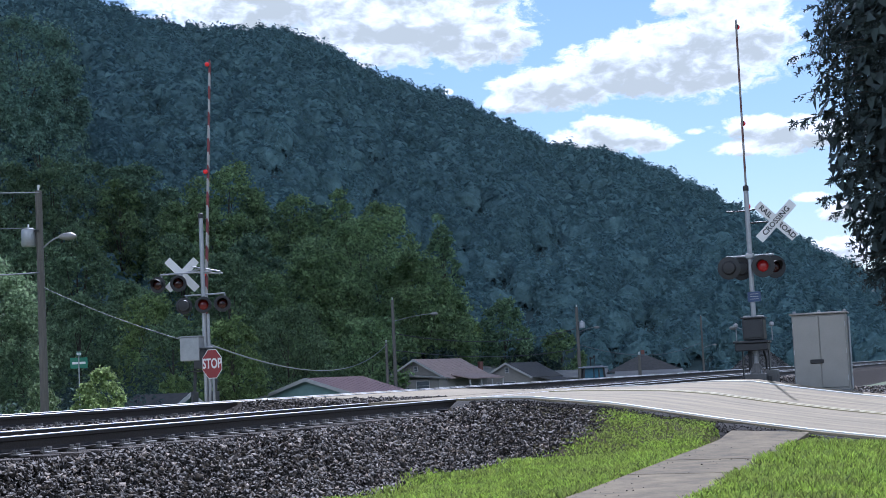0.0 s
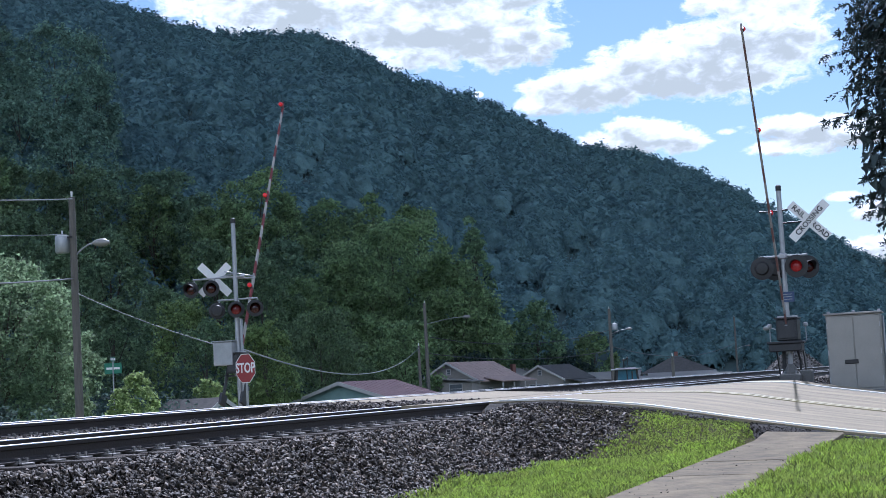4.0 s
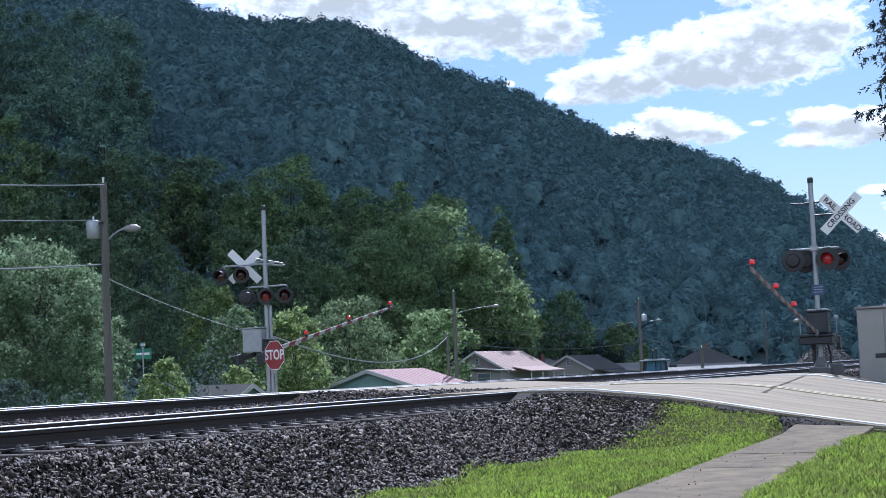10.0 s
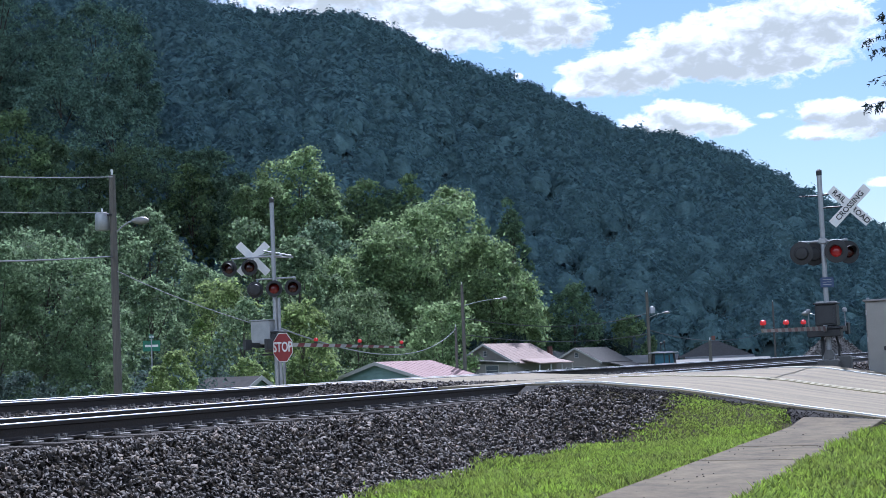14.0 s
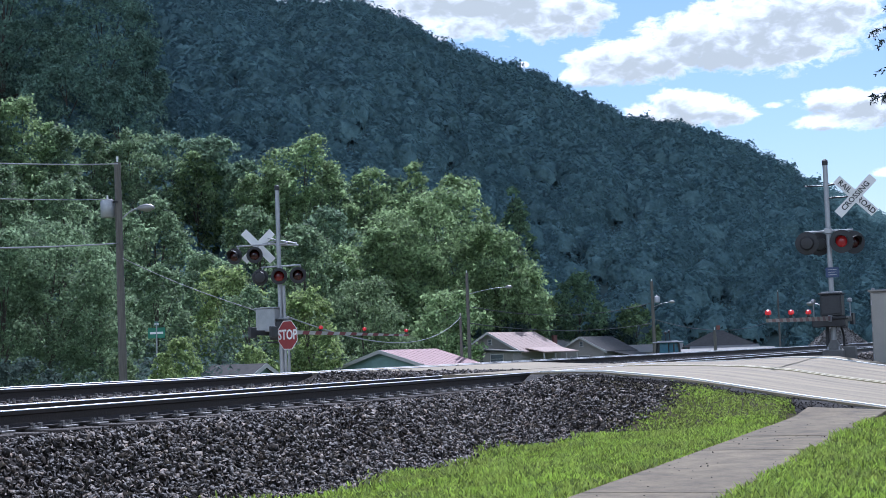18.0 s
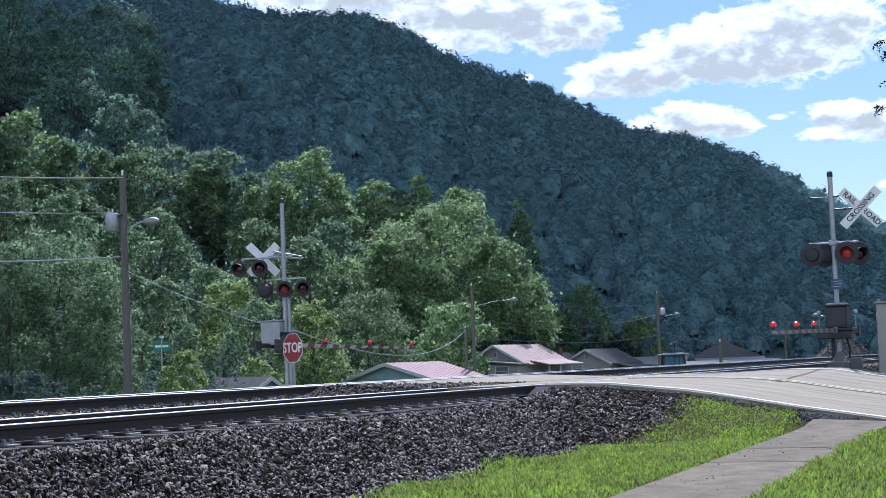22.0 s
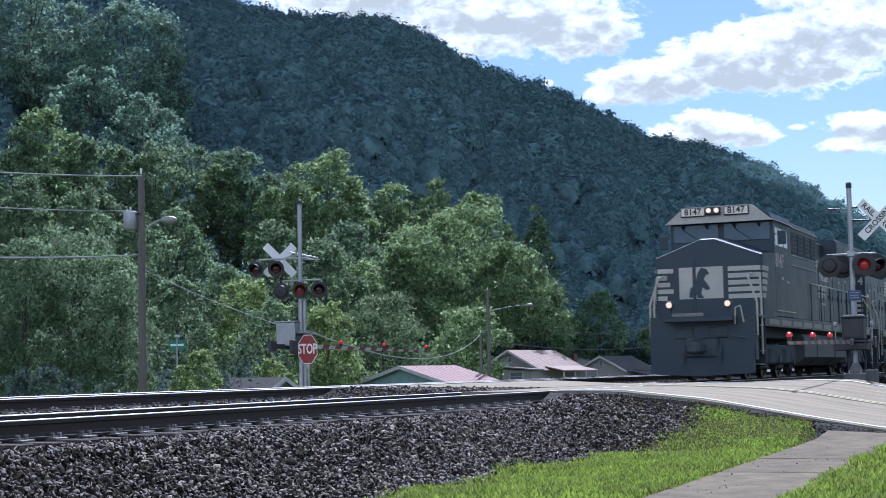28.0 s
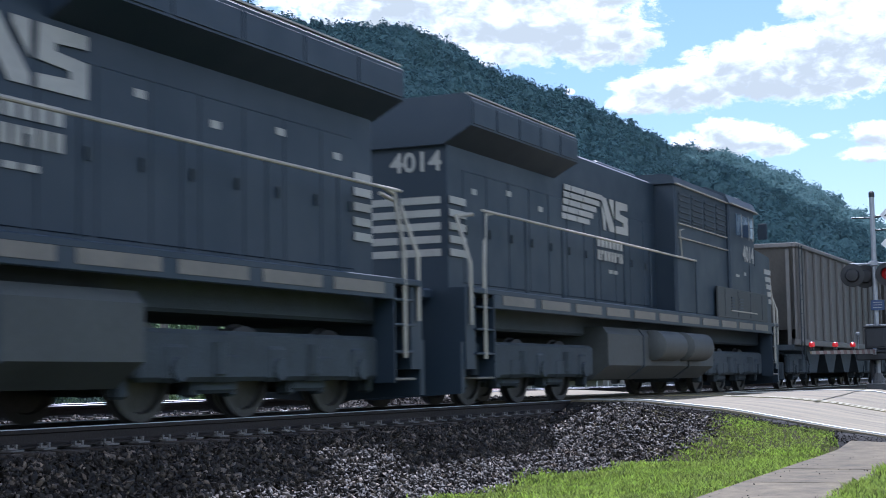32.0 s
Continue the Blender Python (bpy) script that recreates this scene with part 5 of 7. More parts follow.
def gable_house(name, label, m, wide, length, eave, rise, wall, roof, over=0.45, porch=None, vent=True, windows=(), side_windows=(), chimney=None, ribs=0):
    """The gable end faces -x and is wide along y; the ridge runs along x."""
    h = thing(name, label, "house" if name == "house" else "shed", m, group="houses")
    w = wide / 2
    part("wall", Geo().prism([(-w, -0.3), (w, -0.3), (w, eave), (0, eave + rise), (-w, eave)], "x", 0, length), HM[wall], h)
    t = 0.12
    for s in (-1, 1):
        k = over / w
        a, b = (0, eave + rise + 0.02), (s * (w + over), eave - rise * k + 0.02)
        r = part("roof", Geo().prism([a, b, (b[0], b[1] + t), (a[0], a[1] + t)], "x", -over, length + over), HM[roof], h, "")
        if ribs:
            for i in range(ribs):
                x = -over + (length + 2 * over) * (i + 0.5) / ribs
                part("rib", Geo().prism([(a[0], a[1] + t), (b[0], b[1] + t), (b[0], b[1] + t + 0.018), (a[0], a[1] + t + 0.018)], "x", x - 0.03, x + 0.03), HM[roof], r)
        part("bargeboard", Geo().prism([(a[0], a[1] - 0.14), (b[0], b[1] - 0.14), (b[0], b[1] + t + 0.02), (a[0], a[1] + t + 0.02)], "x", -over - 0.04, -over), HM["trim"], h)
    if vent:
        window(h, (-0.01, 0, eave + rise * 0.5), 0.5, 0.6, "x")
    for u, v, ww, hh in windows:
        window(h, (0, u, v), ww, hh, "x")
    for u, v, ww, hh in side_windows:
        window(h, (u, -w, v), ww, hh, "y")
    if porch:
        x0, x1, out, zt, zb, rm = porch
        p = part("porch_roof", Geo().prism([(-w, zt), (-w - out, zb), (-w - out, zb + 0.12), (-w, zt + 0.12)], "x", x0, x1), HM[rm], h, "sloping porch roof")
        n = 4
        for i in range(n):
            x = x0 + 0.15 + (x1 - x0 - 0.3) * i / (n - 1)
            part("porch_post", Geo().box((x, -w - out + 0.15, zb / 2 - 0.1), (0.14, 0.14, zb)), HM["trim"], p)
    if chimney:
        part("chimney", Geo().box((chimney[0], chimney[1], eave + rise + 0.1), (0.6, 0.5, 1.3), ch=0.02), HM["brick"], h)
    return h


def make_houses():
    def at(x, y, turn):
        return pose(x, y, stand_z(x, y), 0, 0, turn)
    gable_house("shed", "low teal block garage with a faded red metal roof", at(109.3, 51.6, -4), 8.8, 8.6, 2.05, 1.4, "teal", "pink", 0.5, vent=False, windows=((2.2, 1.5, 0.9, 0.9), (-0.6, 1.7, 0.5, 0.9), (-2.0, 1.5, 0.5, 0.8)), ribs=12)
    h = gable_house("house", "grey sided house with a weathered tin roof and porch", at(172.8, 67.4, -8), 7.8, 11, 3.3, 2.1, "grey", "tin", 0.6, porch=(1.5, 10.5, 2.6, 3.45, 2.9, "tin"), windows=((-2.2, 1.8, 2.2, 1.4), (0.8, 1.6, 1.0, 1.2)), side_windows=((3, 1.6, 1.0, 1.3), (6, 1.6, 1.0, 1.3), (9, 1.6, 1.0, 1.3)), ribs=10)
    g = Geo().prism([(-4.6, 3.1), (-0.2, 3.5), (-0.2, 3.62), (-4.6, 3.22)], "x", -2.6, 0.0)
    part("porch_roof", g, HM["bright"], h, "pale lean-to roof on the gable end")
    part("porch_roof", Geo().prism([(0.0, 3.4), (4.2, 3.1), (4.2, 3.22), (0.0, 3.52)], "x", -2.2, 0.0), HM["bright"], h, "pale lean-to roof on the gable end")
    part("lean_to", Geo().box((-1.1, -2.2, 1.5), (2.2, 4.0, 3.3), ch=0.02), HM["grey"], h)
    window(h, (-2.2, -2.1, 2.35), 1.7, 1.1, "x")
    gable_house("house", "grey sided cottage with shingle roof and porch", at(191.5, 62.1, -6), 6.4, 9.5, 2.9, 1.7, "grey", "shingle", 0.5, porch=(2, 9, 2.8, 2.7, 2.0, "shingle"), windows=((0.2, 1.6, 2.6, 1.3),), side_windows=((4, 1.5, 1.0, 1.2), (7, 1.5, 1.0, 1.2)))
    gable_house("house", "white roofed outbuilding between the houses", at(205, 72.5, -30), 6.5, 9, 3.3, 1.2, "white", "bright", 0.4, vent=False, chimney=(1.5, -1.4))
    gable_house("shed", "small grey shed with a shingle roof among bushes", at(83.0, 47.3, 68), 3.0, 4.6, 1.65, 0.95, "teal", "shingle", 0.4, windows=((0.0, 1.6, 0.7, 0.8),), vent=False)
    gable_house("shed", "long low pale roofed building beyond the crossing", at(208, 60.5, -80), 6, 7, 2.6, 0.9, "grey", "bright", 0.4, vent=False)
    gable_house("shed", "long low pale roofed building beyond the tracks", at(186, 47.8, -84), 5, 11, 1.7, 0.7, "grey", "bright", 0.4, vent=False)
    # hipped house
    h = thing("house", "dark hip-roofed house with a brick chimney", "house", at(208, 48.0, 15), group="houses")
    part("wall", Geo().box((0, 0, 1.35), (8.4, 8.4, 3.2), ch=0.02), HM["grey"], h)
    part("roof", Geo().add([(-4.9, -4.9, 2.7), (4.9, -4.9, 2.7), (4.9, 4.9, 2.7), (-4.9, 4.9, 2.7), (0, 0, 5.0), (-4.9, -4.9, 2.6), (4.9, -4.9, 2.6), (4.9, 4.9, 2.6), (-4.9, 4.9, 2.6)], [(0, 1, 4), (1, 2, 4), (2, 3, 4), (3, 0, 4), (8, 7, 6, 5), (0, 5, 6, 1), (1, 6, 7, 2), (2, 7, 8, 3), (3, 8, 5, 0)]), HM["shingle"], h)
    part("chimney", Geo().box((0, 0, 5.0), (0.5, 0.5, 0.9), ch=0.02), HM["brick"], h)
    part("porch_roof", Geo().prism([(-7.5, 2.3), (-4.2, 2.7), (-4.2, 2.82), (-7.5, 2.42)], "y", -5, 4), HM["bright"], h, "bright metal porch roof")


# ---- tractor and heap beyond the tracks ----
def make_tractor():
    t = thing("tractor", "blue tractor with a glazed cab parked beyond the tracks", "tractor", pose(102.4, 27.1, stand_z(102.4, 27.1), 0, 0, 200))
    teal = glass("tinted_cab_glass", (0.06, 0.16, 0.22), 0.12)
    blue = mat("tractor_blue", (0.03, 0.12, 0.26), 0.4, scale=4, fine=30, var=0.3, bump=0.05)
    part("body", Geo().box((1.3, 0, 1.15), (2.2, 0.8, 0.75), ch=0.12).box((0, 0, 0.95), (1.5, 0.9, 0.5), ch=0.05), blue, t)
    g = Geo()
    for x in (-0.8, 0.7):
        for y in (-0.8, 0.8):
            g.tube((x, y, 1.15), (x * 0.82, y * 0.82, 2.72), 0.10, 0.065, 8)
    for x, y in ((-0.72, 0.0), (0.62, 0.0), (-0.05, -0.72), (-0.05, 0.72), (-0.72, -0.36)):
        g.tube((x, y, 1.2), (x * 0.84, y * 0.84, 2.72), 0.045, 0.035, 6)
    g.box((-0.05, 0, 1.25), (1.75, 1.7, 0.24), ch=0.04)
    part("cab_frame", g, M["black"], t)
    part("roof", Geo().box((-0.05, 0, 2.76), (1.9, 1.9, 0.09), ch=0.04).box((-0.05, 0, 2.83), (1.3, 1.3, 0.06), ch=0.03), M["galv"], t, "pale cab roof with an overhanging brim")
    part("cab_glass", Geo().add([(x * k, y * k, z) for z, k in ((1.37, 1.0), (2.7, 0.83)) for x, y in ((-0.72, -0.7), (0.62, -0.7), (0.62, 0.7), (-0.72, 0.7))], [(0, 3, 2, 1), (4, 5, 6, 7), (0, 1, 5, 4), (1, 2, 6, 5), (2, 3, 7, 6), (3, 0, 4, 7)]), teal, t, "tinted cab glass")
    part("seat", Geo().box((-0.3, 0, 1.6), (0.5, 0.55, 0.4), ch=0.08).box((-0.5, 0, 2.0), (0.14, 0.5, 0.6), ch=0.05), M["black"], t)
    for s in (-1, 1):
        part("fender", Geo().prism([(-1.35, 1.2), (-1.15, 1.62), (-0.75, 1.8), (-0.25, 1.8), (0.15, 1.62), (0.35, 1.2), (0.25, 1.2), (0.1, 1.55), (-0.28, 1.72), (-0.72, 1.72), (-1.08, 1.55), (-1.25, 1.2)], "y", s * 0.95 - 0.26, s * 0.95 + 0.26), M["black"], t)
    part("beacon", Geo().tube((0.1, -0.14, 2.85), (0.1, -0.14, 3.3), 0.03, 0.03, 8).tube((0.1, 0.14, 2.85), (0.1, 0.1, 3.45), 0.025, 0.025, 8).tube((0.1, -0.14, 3.3), (0.1, 0.1, 3.45), 0.03, 0.03, 8).lathe((0.1, -0.14, 3.3), [(0.0, 0.0), (0.08, 0.0), (0.08, 0.14), (0.0, 0.18)], 10, "z").lathe((0.1, 0.1, 3.42), [(0.0, 0.0), (0.07, 0.0), (0.07, 0.12), (0.0, 0.16)], 10, "z"), M["black"], t)
    part("exhaust", Geo().tube((1.5, 0.25, 1.5), (1.5, 0.25, 2.6), 0.05, 0.045, 8), M["black"], t)
    for x, r, w in ((-0.5, 0.82, 0.45), (2.0, 0.55, 0.32)):
        for s in (-1, 1):
            wl = part("wheel", Geo().lathe((x, s * 0.95, r), [(r * 0.5, -w / 2), (r * 0.95, -w / 2), (r, -w / 3), (r, w / 3), (r * 0.95, w / 2), (r * 0.5, w / 2)], 20, "y"), M["black"], t, "black tractor tyre")
            part("rim", Geo().lathe((x, s * 0.95, r), [(0.05, -w / 3), (r * 0.52, -w / 2.2), (r * 0.52, w / 2.2), (0.05, w / 3)], 16, "y"), M["white"], wl)
    g = Geo()
    n, k = 40, 12
    v, f = [], []
    for j in range(k + 1):
        q = j / k
        for i in range(n):
            a = 2 * math.pi * i / n
            r = 3.1 * (1 - q) * (1 + 0.12 * noise.noise((math.cos(a) * 1.3, math.sin(a) * 1.3, q)))
            v.append((r * math.cos(a) * 1.05, r * math.sin(a), 2.75 * q ** 1.05 + 0.07 * noise.noise((r * math.cos(a) * 2, r * math.sin(a) * 2, 3))))
    f = [(j * n + i, j * n + (i + 1) % n, j * n + n + (i + 1) % n, j * n + n + i) for j in range(k) for i in range(n)]
    z = stand_z(117.5, 18.2)
    heap = thing("gravel_heap", "conical heap of grey crushed stone", "gravel heap", pose(117.5, 18.2, z - 0.4))
    part("core", g.add(v, f), M["heap_stone"], heap)
    def hz(x, y):
        return max(0.0, 2.75 * (1 - math.hypot(x / 1.05, y) / 3.1))
    ob = new("gravel_cover", stones("gravel_cover", (-3.0, 3.0), (-3.0, 3.0), hz, 6000, 0.085, 9, lambda x, y, r: np.hypot(x / 1.05, y) < 3.0, "heap_stone"))
    ob.parent = heap
    c = thing("car", "pale parked car behind the crossing", "car", pose(170, 53.4, stand_z(170, 53.4), 0, 0, 100))
    part("body", Geo().box((0, 0, 0.62), (4.4, 1.75, 0.6), ch=0.12), HM["bright"], c)
    part("cabin", Geo().prism([(-1.5, 0.9), (1.2, 0.9), (0.6, 1.45), (-1.1, 1.45)], "y", -0.72, 0.72), HM["pane"], c)
    part("roof", Geo().box((-0.25, 0, 1.47), (1.6, 1.4, 0.05), ch=0.02), HM["bright"], c)
    for x in (-1.35, 1.4):
        for s in (-1, 1):
            part("wheel", Geo().lathe((x, s * 0.8, 0.33), [(0.12, -0.1), (0.32, -0.1), (0.33, 0), (0.32, 0.1), (0.12, 0.1)], 16, "y"), M["black"], c)


# ---- trees: place, height of the top, crown width, by kind of leaf ----
TREES = {
    "leaf_c": [(234.4, 187.2, 79.5, 17.5), (245.1, 173.1, 71.7, 18.5), (253.7, 169.4, 65.1, 8.9), (229.2, 169.4, 56.1, 12.4), (244.1, 191.1, 68.7, 12.4), (222.3, 153.2, 48.3, 11.8)],
    "leaf_b": [(179.5, 140.6, 38.3, 12.4), (201.4, 106.8, 32.6, 11.2), (212.7, 102.2, 28.7, 7.3), (215.9, 95.4, 29.2, 7.3), (205.4, 84.3, 25.4, 9.3), (188.5, 80.7, 21.5, 17.1), (183.6, 84.3, 17.5, 11.0), (189.6, 72.5, 16.7, 9.6), (194.2, 107.6, 27.3, 8.1), (192.5, 70.6, 11.6, 6.7), (174.1, 87.9, 13.9, 7.8), (176.2, 83.5, 10.2, 7.1), (158.5, 66.9, 7.2, 7.8), (216.3, 61.9, 6.3, 5.9), (199.6, 124.1, 31.7, 7.7), (195.2, 111.9, 27.0, 8.2)],
    "leaf_a": [(188.8, 134.8, 33.8, 8.4), (192.8, 130.8, 34.6, 9.3), (174.9, 141.5, 34.9, 9.8), (181.2, 135.1, 33.8, 9.0), (206.9, 105.0, 28.8, 6.7), (70.1, 53.2, 8.5, 6.4), (65.4, 52.7, 7.5, 4.6), (74.9, 53.4, 6.9, 3.7), (167.1, 109.9, 21.3, 8.7), (173.8, 99.0, 19.6, 8.7), (167.7, 89.2, 16.4, 8.3), (144.9, 88.9, 11.9, 6.8), (133.6, 88.0, 10.2, 5.2), (121.1, 70.3, 6.8, 5.1), (155.7, 125.6, 25.1, 8.7), (160.3, 119.6, 23.6, 9.5), (156.1, 108.3, 19.6, 8.3)],
    "leaf_mid": [(203.5, 123.4, 34.5, 8.7), (202.0, 129.6, 35.1, 9.6), (222.5, 102.5, 28.3, 6.2), (200.4, 116.8, 29.9, 7.6), (191.3, 98.2, 20.8, 8.6)],
    "leaf_y": [(219.0, 76.5, 8.3, 5.9), (60.6, 38.8, 1.5, 1.7), (106.0, 56.3, 5.7, 4.4), (128.8, 76.9, 9.2, 6.5), (55.2, 36.2, 0.8, 1.0), (86.6, 50.0, 1.3, 2.2)],
    "leaf_far": [(223.4, 82.2, 25.1, 5.5), (211.2, 68.5, 11.0, 6.5)],
    "leaf_pale": [(134.9, 65.6, 7.7, 8.2), (57.5, 39.9, 0.9, 1.5), (115.5, 59.6, 2.8, 3.3)],
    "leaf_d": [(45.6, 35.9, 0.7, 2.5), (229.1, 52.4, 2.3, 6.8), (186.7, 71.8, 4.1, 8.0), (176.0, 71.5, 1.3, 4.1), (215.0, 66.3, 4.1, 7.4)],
}


def make_trees():
    words = {"leaf_a": "leafy green", "leaf_b": "bright green", "leaf_c": "dense dark green", "leaf_d": "shade-tinted dark green", "leaf_mid": "deep green", "leaf_far": "fresh green", "leaf_y": "yellow-green", "leaf_pale": "pale grey-green"}
    i = 0
    for leaf, places in TREES.items():
        for x, y, top, w in places:
            i += 1
            z, r = stand_z(x, y), math.hypot(x, y)
            h = top - z
            small = h < 4.5
            tall = h > 1.9 * w
            size = max(0.06, r * (0.00112 if r < 120 else 0.00125))
            n = int(min(21000, 600 + 1.75 * w * h / (0.5 * size ** 2)))
            label = ("rounded %s bush" if small else "tall %s broadleaf tree" if tall else "%s broadleaf tree") % words[leaf]
            make_tree("bush" if small else "tree", label + (" among trackside scrub" if small or r < 120 else " below the hillside"), pose(x, y, z, 0, 0, 37 * i), h, w * 1.18, leaf, 100 + i, n, size, not small, tall, 0.0 if small else 0.06, 0.3 if leaf == "leaf_pale" else 0.0)


def make_undergrowth():
    rs = np.random.RandomState(77)
    vs, fs, o = [], [], 0
    for i in range(330):
        az = rs.uniform(20, 46)
        r = rs.uniform(95, 235) if az < 30 else rs.uniform(72, 225)
        if az < 30 and r < 215 and rs.rand() < 0.75:
            r = rs.uniform(215, 275)
        x, y = r * math.cos(radians(az)), r * math.sin(radians(az))
        if (az < 14.5 and r < 214) or (26 < az < 31.5 and r < 112):
            continue
        if 60 < r < 215 and 13 < az < 27 and r < 212:
            continue
        s = rs.uniform(1.6, 4.2) * (1 if r > 120 else 0.6)
        lobes = [(rs.uniform(-s, s), rs.uniform(-s, s), s * rs.uniform(0.3, 1.1), s * 0.6, s * 0.6, s * 0.6) for _ in range(4)]
        v, f = leaf_cloud(rs, lobes, 330, 0.02 + r * 0.00115)
        vs.append(v + np.array((x, y, stand_z(x, y))))
        fs.append(f + o)
        o += len(v)
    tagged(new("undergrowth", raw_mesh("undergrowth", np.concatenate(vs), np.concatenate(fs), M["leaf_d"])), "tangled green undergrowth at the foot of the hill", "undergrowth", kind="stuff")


def make_spruce():
    """A tall spruce with drooping boughs beside the road."""
    x0, y0 = 53.0, 2.0
    rs = np.random.RandomState(21)
    t = thing("spruce_tree", "tall dark spruce with drooping needled boughs", "tree", pose(x0, y0, ground_z(x0, y0)))
    H = 24.0
    part("trunk", Geo().tube((0, 0, -0.3), (0, 0, H * 0.6), 0.3, 0.13, 12).tube((0, 0, H * 0.6), (0, 0, H), 0.13, 0.02, 10), M["bark"], t)
    limbs = Geo()
    cs = []
    n = 430
    for i in range(n):
        k = (i + rs.rand()) / n
        z = 3.0 + (H - 3.2) * k
        reach = float(np.interp(z, (3, 4.5, 7, 10, 13, 17, 24), (2.2, 3.0, 3.9, 4.5, 4.2, 3.0, 0.3))) * rs.uniform(0.75, 1.1)
        a = i * 2.399 + rs.uniform(-0.3, 0.3)
        d = Vector((math.cos(a), math.sin(a), 0))
        pts = [Vector((0, 0, z)) + d * (reach * q) + Vector((0, 0, reach * (0.10 * q - 0.42 * q * q + 0.20 * q ** 3))) for q in (0, 0.25, 0.5, 0.75, 1)]
        for j in range(4):
            limbs.tube(pts[j], pts[j + 1], 0.045 * (1 - j * 0.22), 0.045 * (0.78 - j * 0.22), 5, caps=False)
        side = Vector((-d.y, d.x, 0))
        m = int(8 + reach * 8)
        for q in range(m):
            u = rs.uniform(0.12, 1.0)
            j = min(3, int(u * 4))
            p = pts[j].lerp(pts[j + 1], u * 4 - j)
            spread = reach * 0.30 * (1.05 - u) + 0.12
            s = rs.choice((-1, 1))
            dirv = (side * s * rs.uniform(0.2, 1.0) + d * rs.uniform(0.2, 0.9) + Vector((0, 0, rs.uniform(-1.3, 0.1)))).normalized()
            L = spread * rs.uniform(0.6, 1.3) + 0.12
            e = p + dirv * L
            cs.append((p, e))
    part("limb", limbs, M["bark"], t)
    v, f = [], []
    o = 0
    rr = np.random.RandomState(4)
    for p, e in cs:
        k = max(3, int((e - p).length / 0.1))
        ax = (e - p).normalized()
        for i in range(k):
            c = p.lerp(e, (i + 0.5) / k)
            for _ in range(3):
                q = Vector(rr.normal(size=3)).normalized()
                w = (q - ax * q.dot(ax)).normalized() * 0.11 * rr.uniform(0.7, 1.3)
                a = ax * 0.06
                b = ax.cross(w).normalized() * 0.03
                v += [c - b, c + b, c + w + a * 1.4]
                f.append((o, o + 1, o + 2))
                o += 3
    n = 13000
    z = rr.uniform(3.0, H - 1.0, n)
    reach = np.interp(z, (3, 4.5, 7, 10, 13, 17, 24), (2.2, 3.0, 3.9, 4.5, 4.2, 3.0, 0.3)) * 0.86 * rr.uniform(0.2, 1.0, n) ** 0.5
    a = rr.uniform(0, 6.283, n)
    c = np.stack([reach * np.cos(a), reach * np.sin(a), z - 0.16 * reach], -1)
    bv, bf = leaf_blades(rr, c, np.stack([np.cos(a), np.sin(a), 0.6 + 0 * a], -1) + rr.normal(scale=0.4, size=(n, 3)), 0.24, 0.35)
    f = list(f) + [tuple(q + o) for q in bf]
    v = list(v) + list(bv)
    ob = new("needles", raw_mesh("needles", v, f, M["needle"]))
    ob.parent = t


# ---- train ----
TM = dict(
    loco=mat("locomotive_black", (0.014, 0.028, 0.044), 0.5, scale=1.5, fine=18, var=0.45, bump=0.05, dark=(0.020, 0.031, 0.045)),
    grime=mat("grimy_underframe", (0.058, 0.072, 0.082), 0.8, scale=3, fine=25, var=0.45, bump=0.4),
    tank=mat("fuel_tank_grime", (0.075, 0.08, 0.076), 0.65, scale=1.2, fine=12, var=0.4, bump=0.2),
    white=mat("locomotive_white", (0.44, 0.42, 0.37), 0.5, scale=2, fine=16, var=0.25, bump=0.05),
    tan=mat("handrail_pale", (0.46, 0.42, 0.34), 0.5, scale=4, fine=30, var=0.25, bump=0.05),
    strip=mat("reflective_sill_strip", (0.21, 0.185, 0.15), 0.5, scale=2, fine=20, var=0.4, bump=0.05),
    glass=glass("cab_glass", (0.04, 0.07, 0.12), 0.05),
    steel=mat("wheel_steel", (0.10, 0.095, 0.09), 0.55, 0.6, scale=4, fine=30, var=0.4, bump=0.1),
    hopper=mat("hopper_car_paint", (0.20, 0.185, 0.165), 0.65, scale=0.9, fine=14, var=0.4, bump=0.15, streak=(1, 1, 0.25)),
    coal=mat("coal", (0.012, 0.012, 0.013), 0.6, scale=3, fine=12, var=0.4, bump=1.0),
    board=mat("number_board_lit", (0.58, 0.53, 0.42), 0.5, emit=(1.0, 0.92, 0.75), strength=0.08, bump=0),
)


def bars(parent, rows, x0, x1, y, z, h, side):
    """Plain bars that stand for painted words."""
    for r, n in enumerate(rows):
        w = (x1 - x0) / n
        for i in range(n):
            part("word_bar", Geo().box((x0 + (i + 0.5) * w, y, z - r * h * 1.35), (w * 0.72, 0.012, h)), TM["white"], parent)


def wheelset(parent, x, r=0.535, gauge=0.7525):
    g = Geo().tube((0, -1.0, 0), (0, 1.0, 0), 0.09, 0.09, 10)
    ob = part("wheelset", g, TM["steel"], parent, m=pose(x, 0, r))
    for s in (-1, 1):
        part("wheel", Geo().lathe((0, s * gauge, 0), [(0.1, -0.07 * s), (r * 0.8, -0.05 * s), (r * 0.84, -0.075 * s), (r + 0.028, -0.07 * s), (r + 0.028, -0.045 * s), (r, -0.035 * s), (r, 0.07 * s), (r * 0.84, 0.075 * s), (r * 0.8, 0.02 * s), (0.1, 0.06 * s)], 26, "y"), TM["steel"], ob)
    return ob


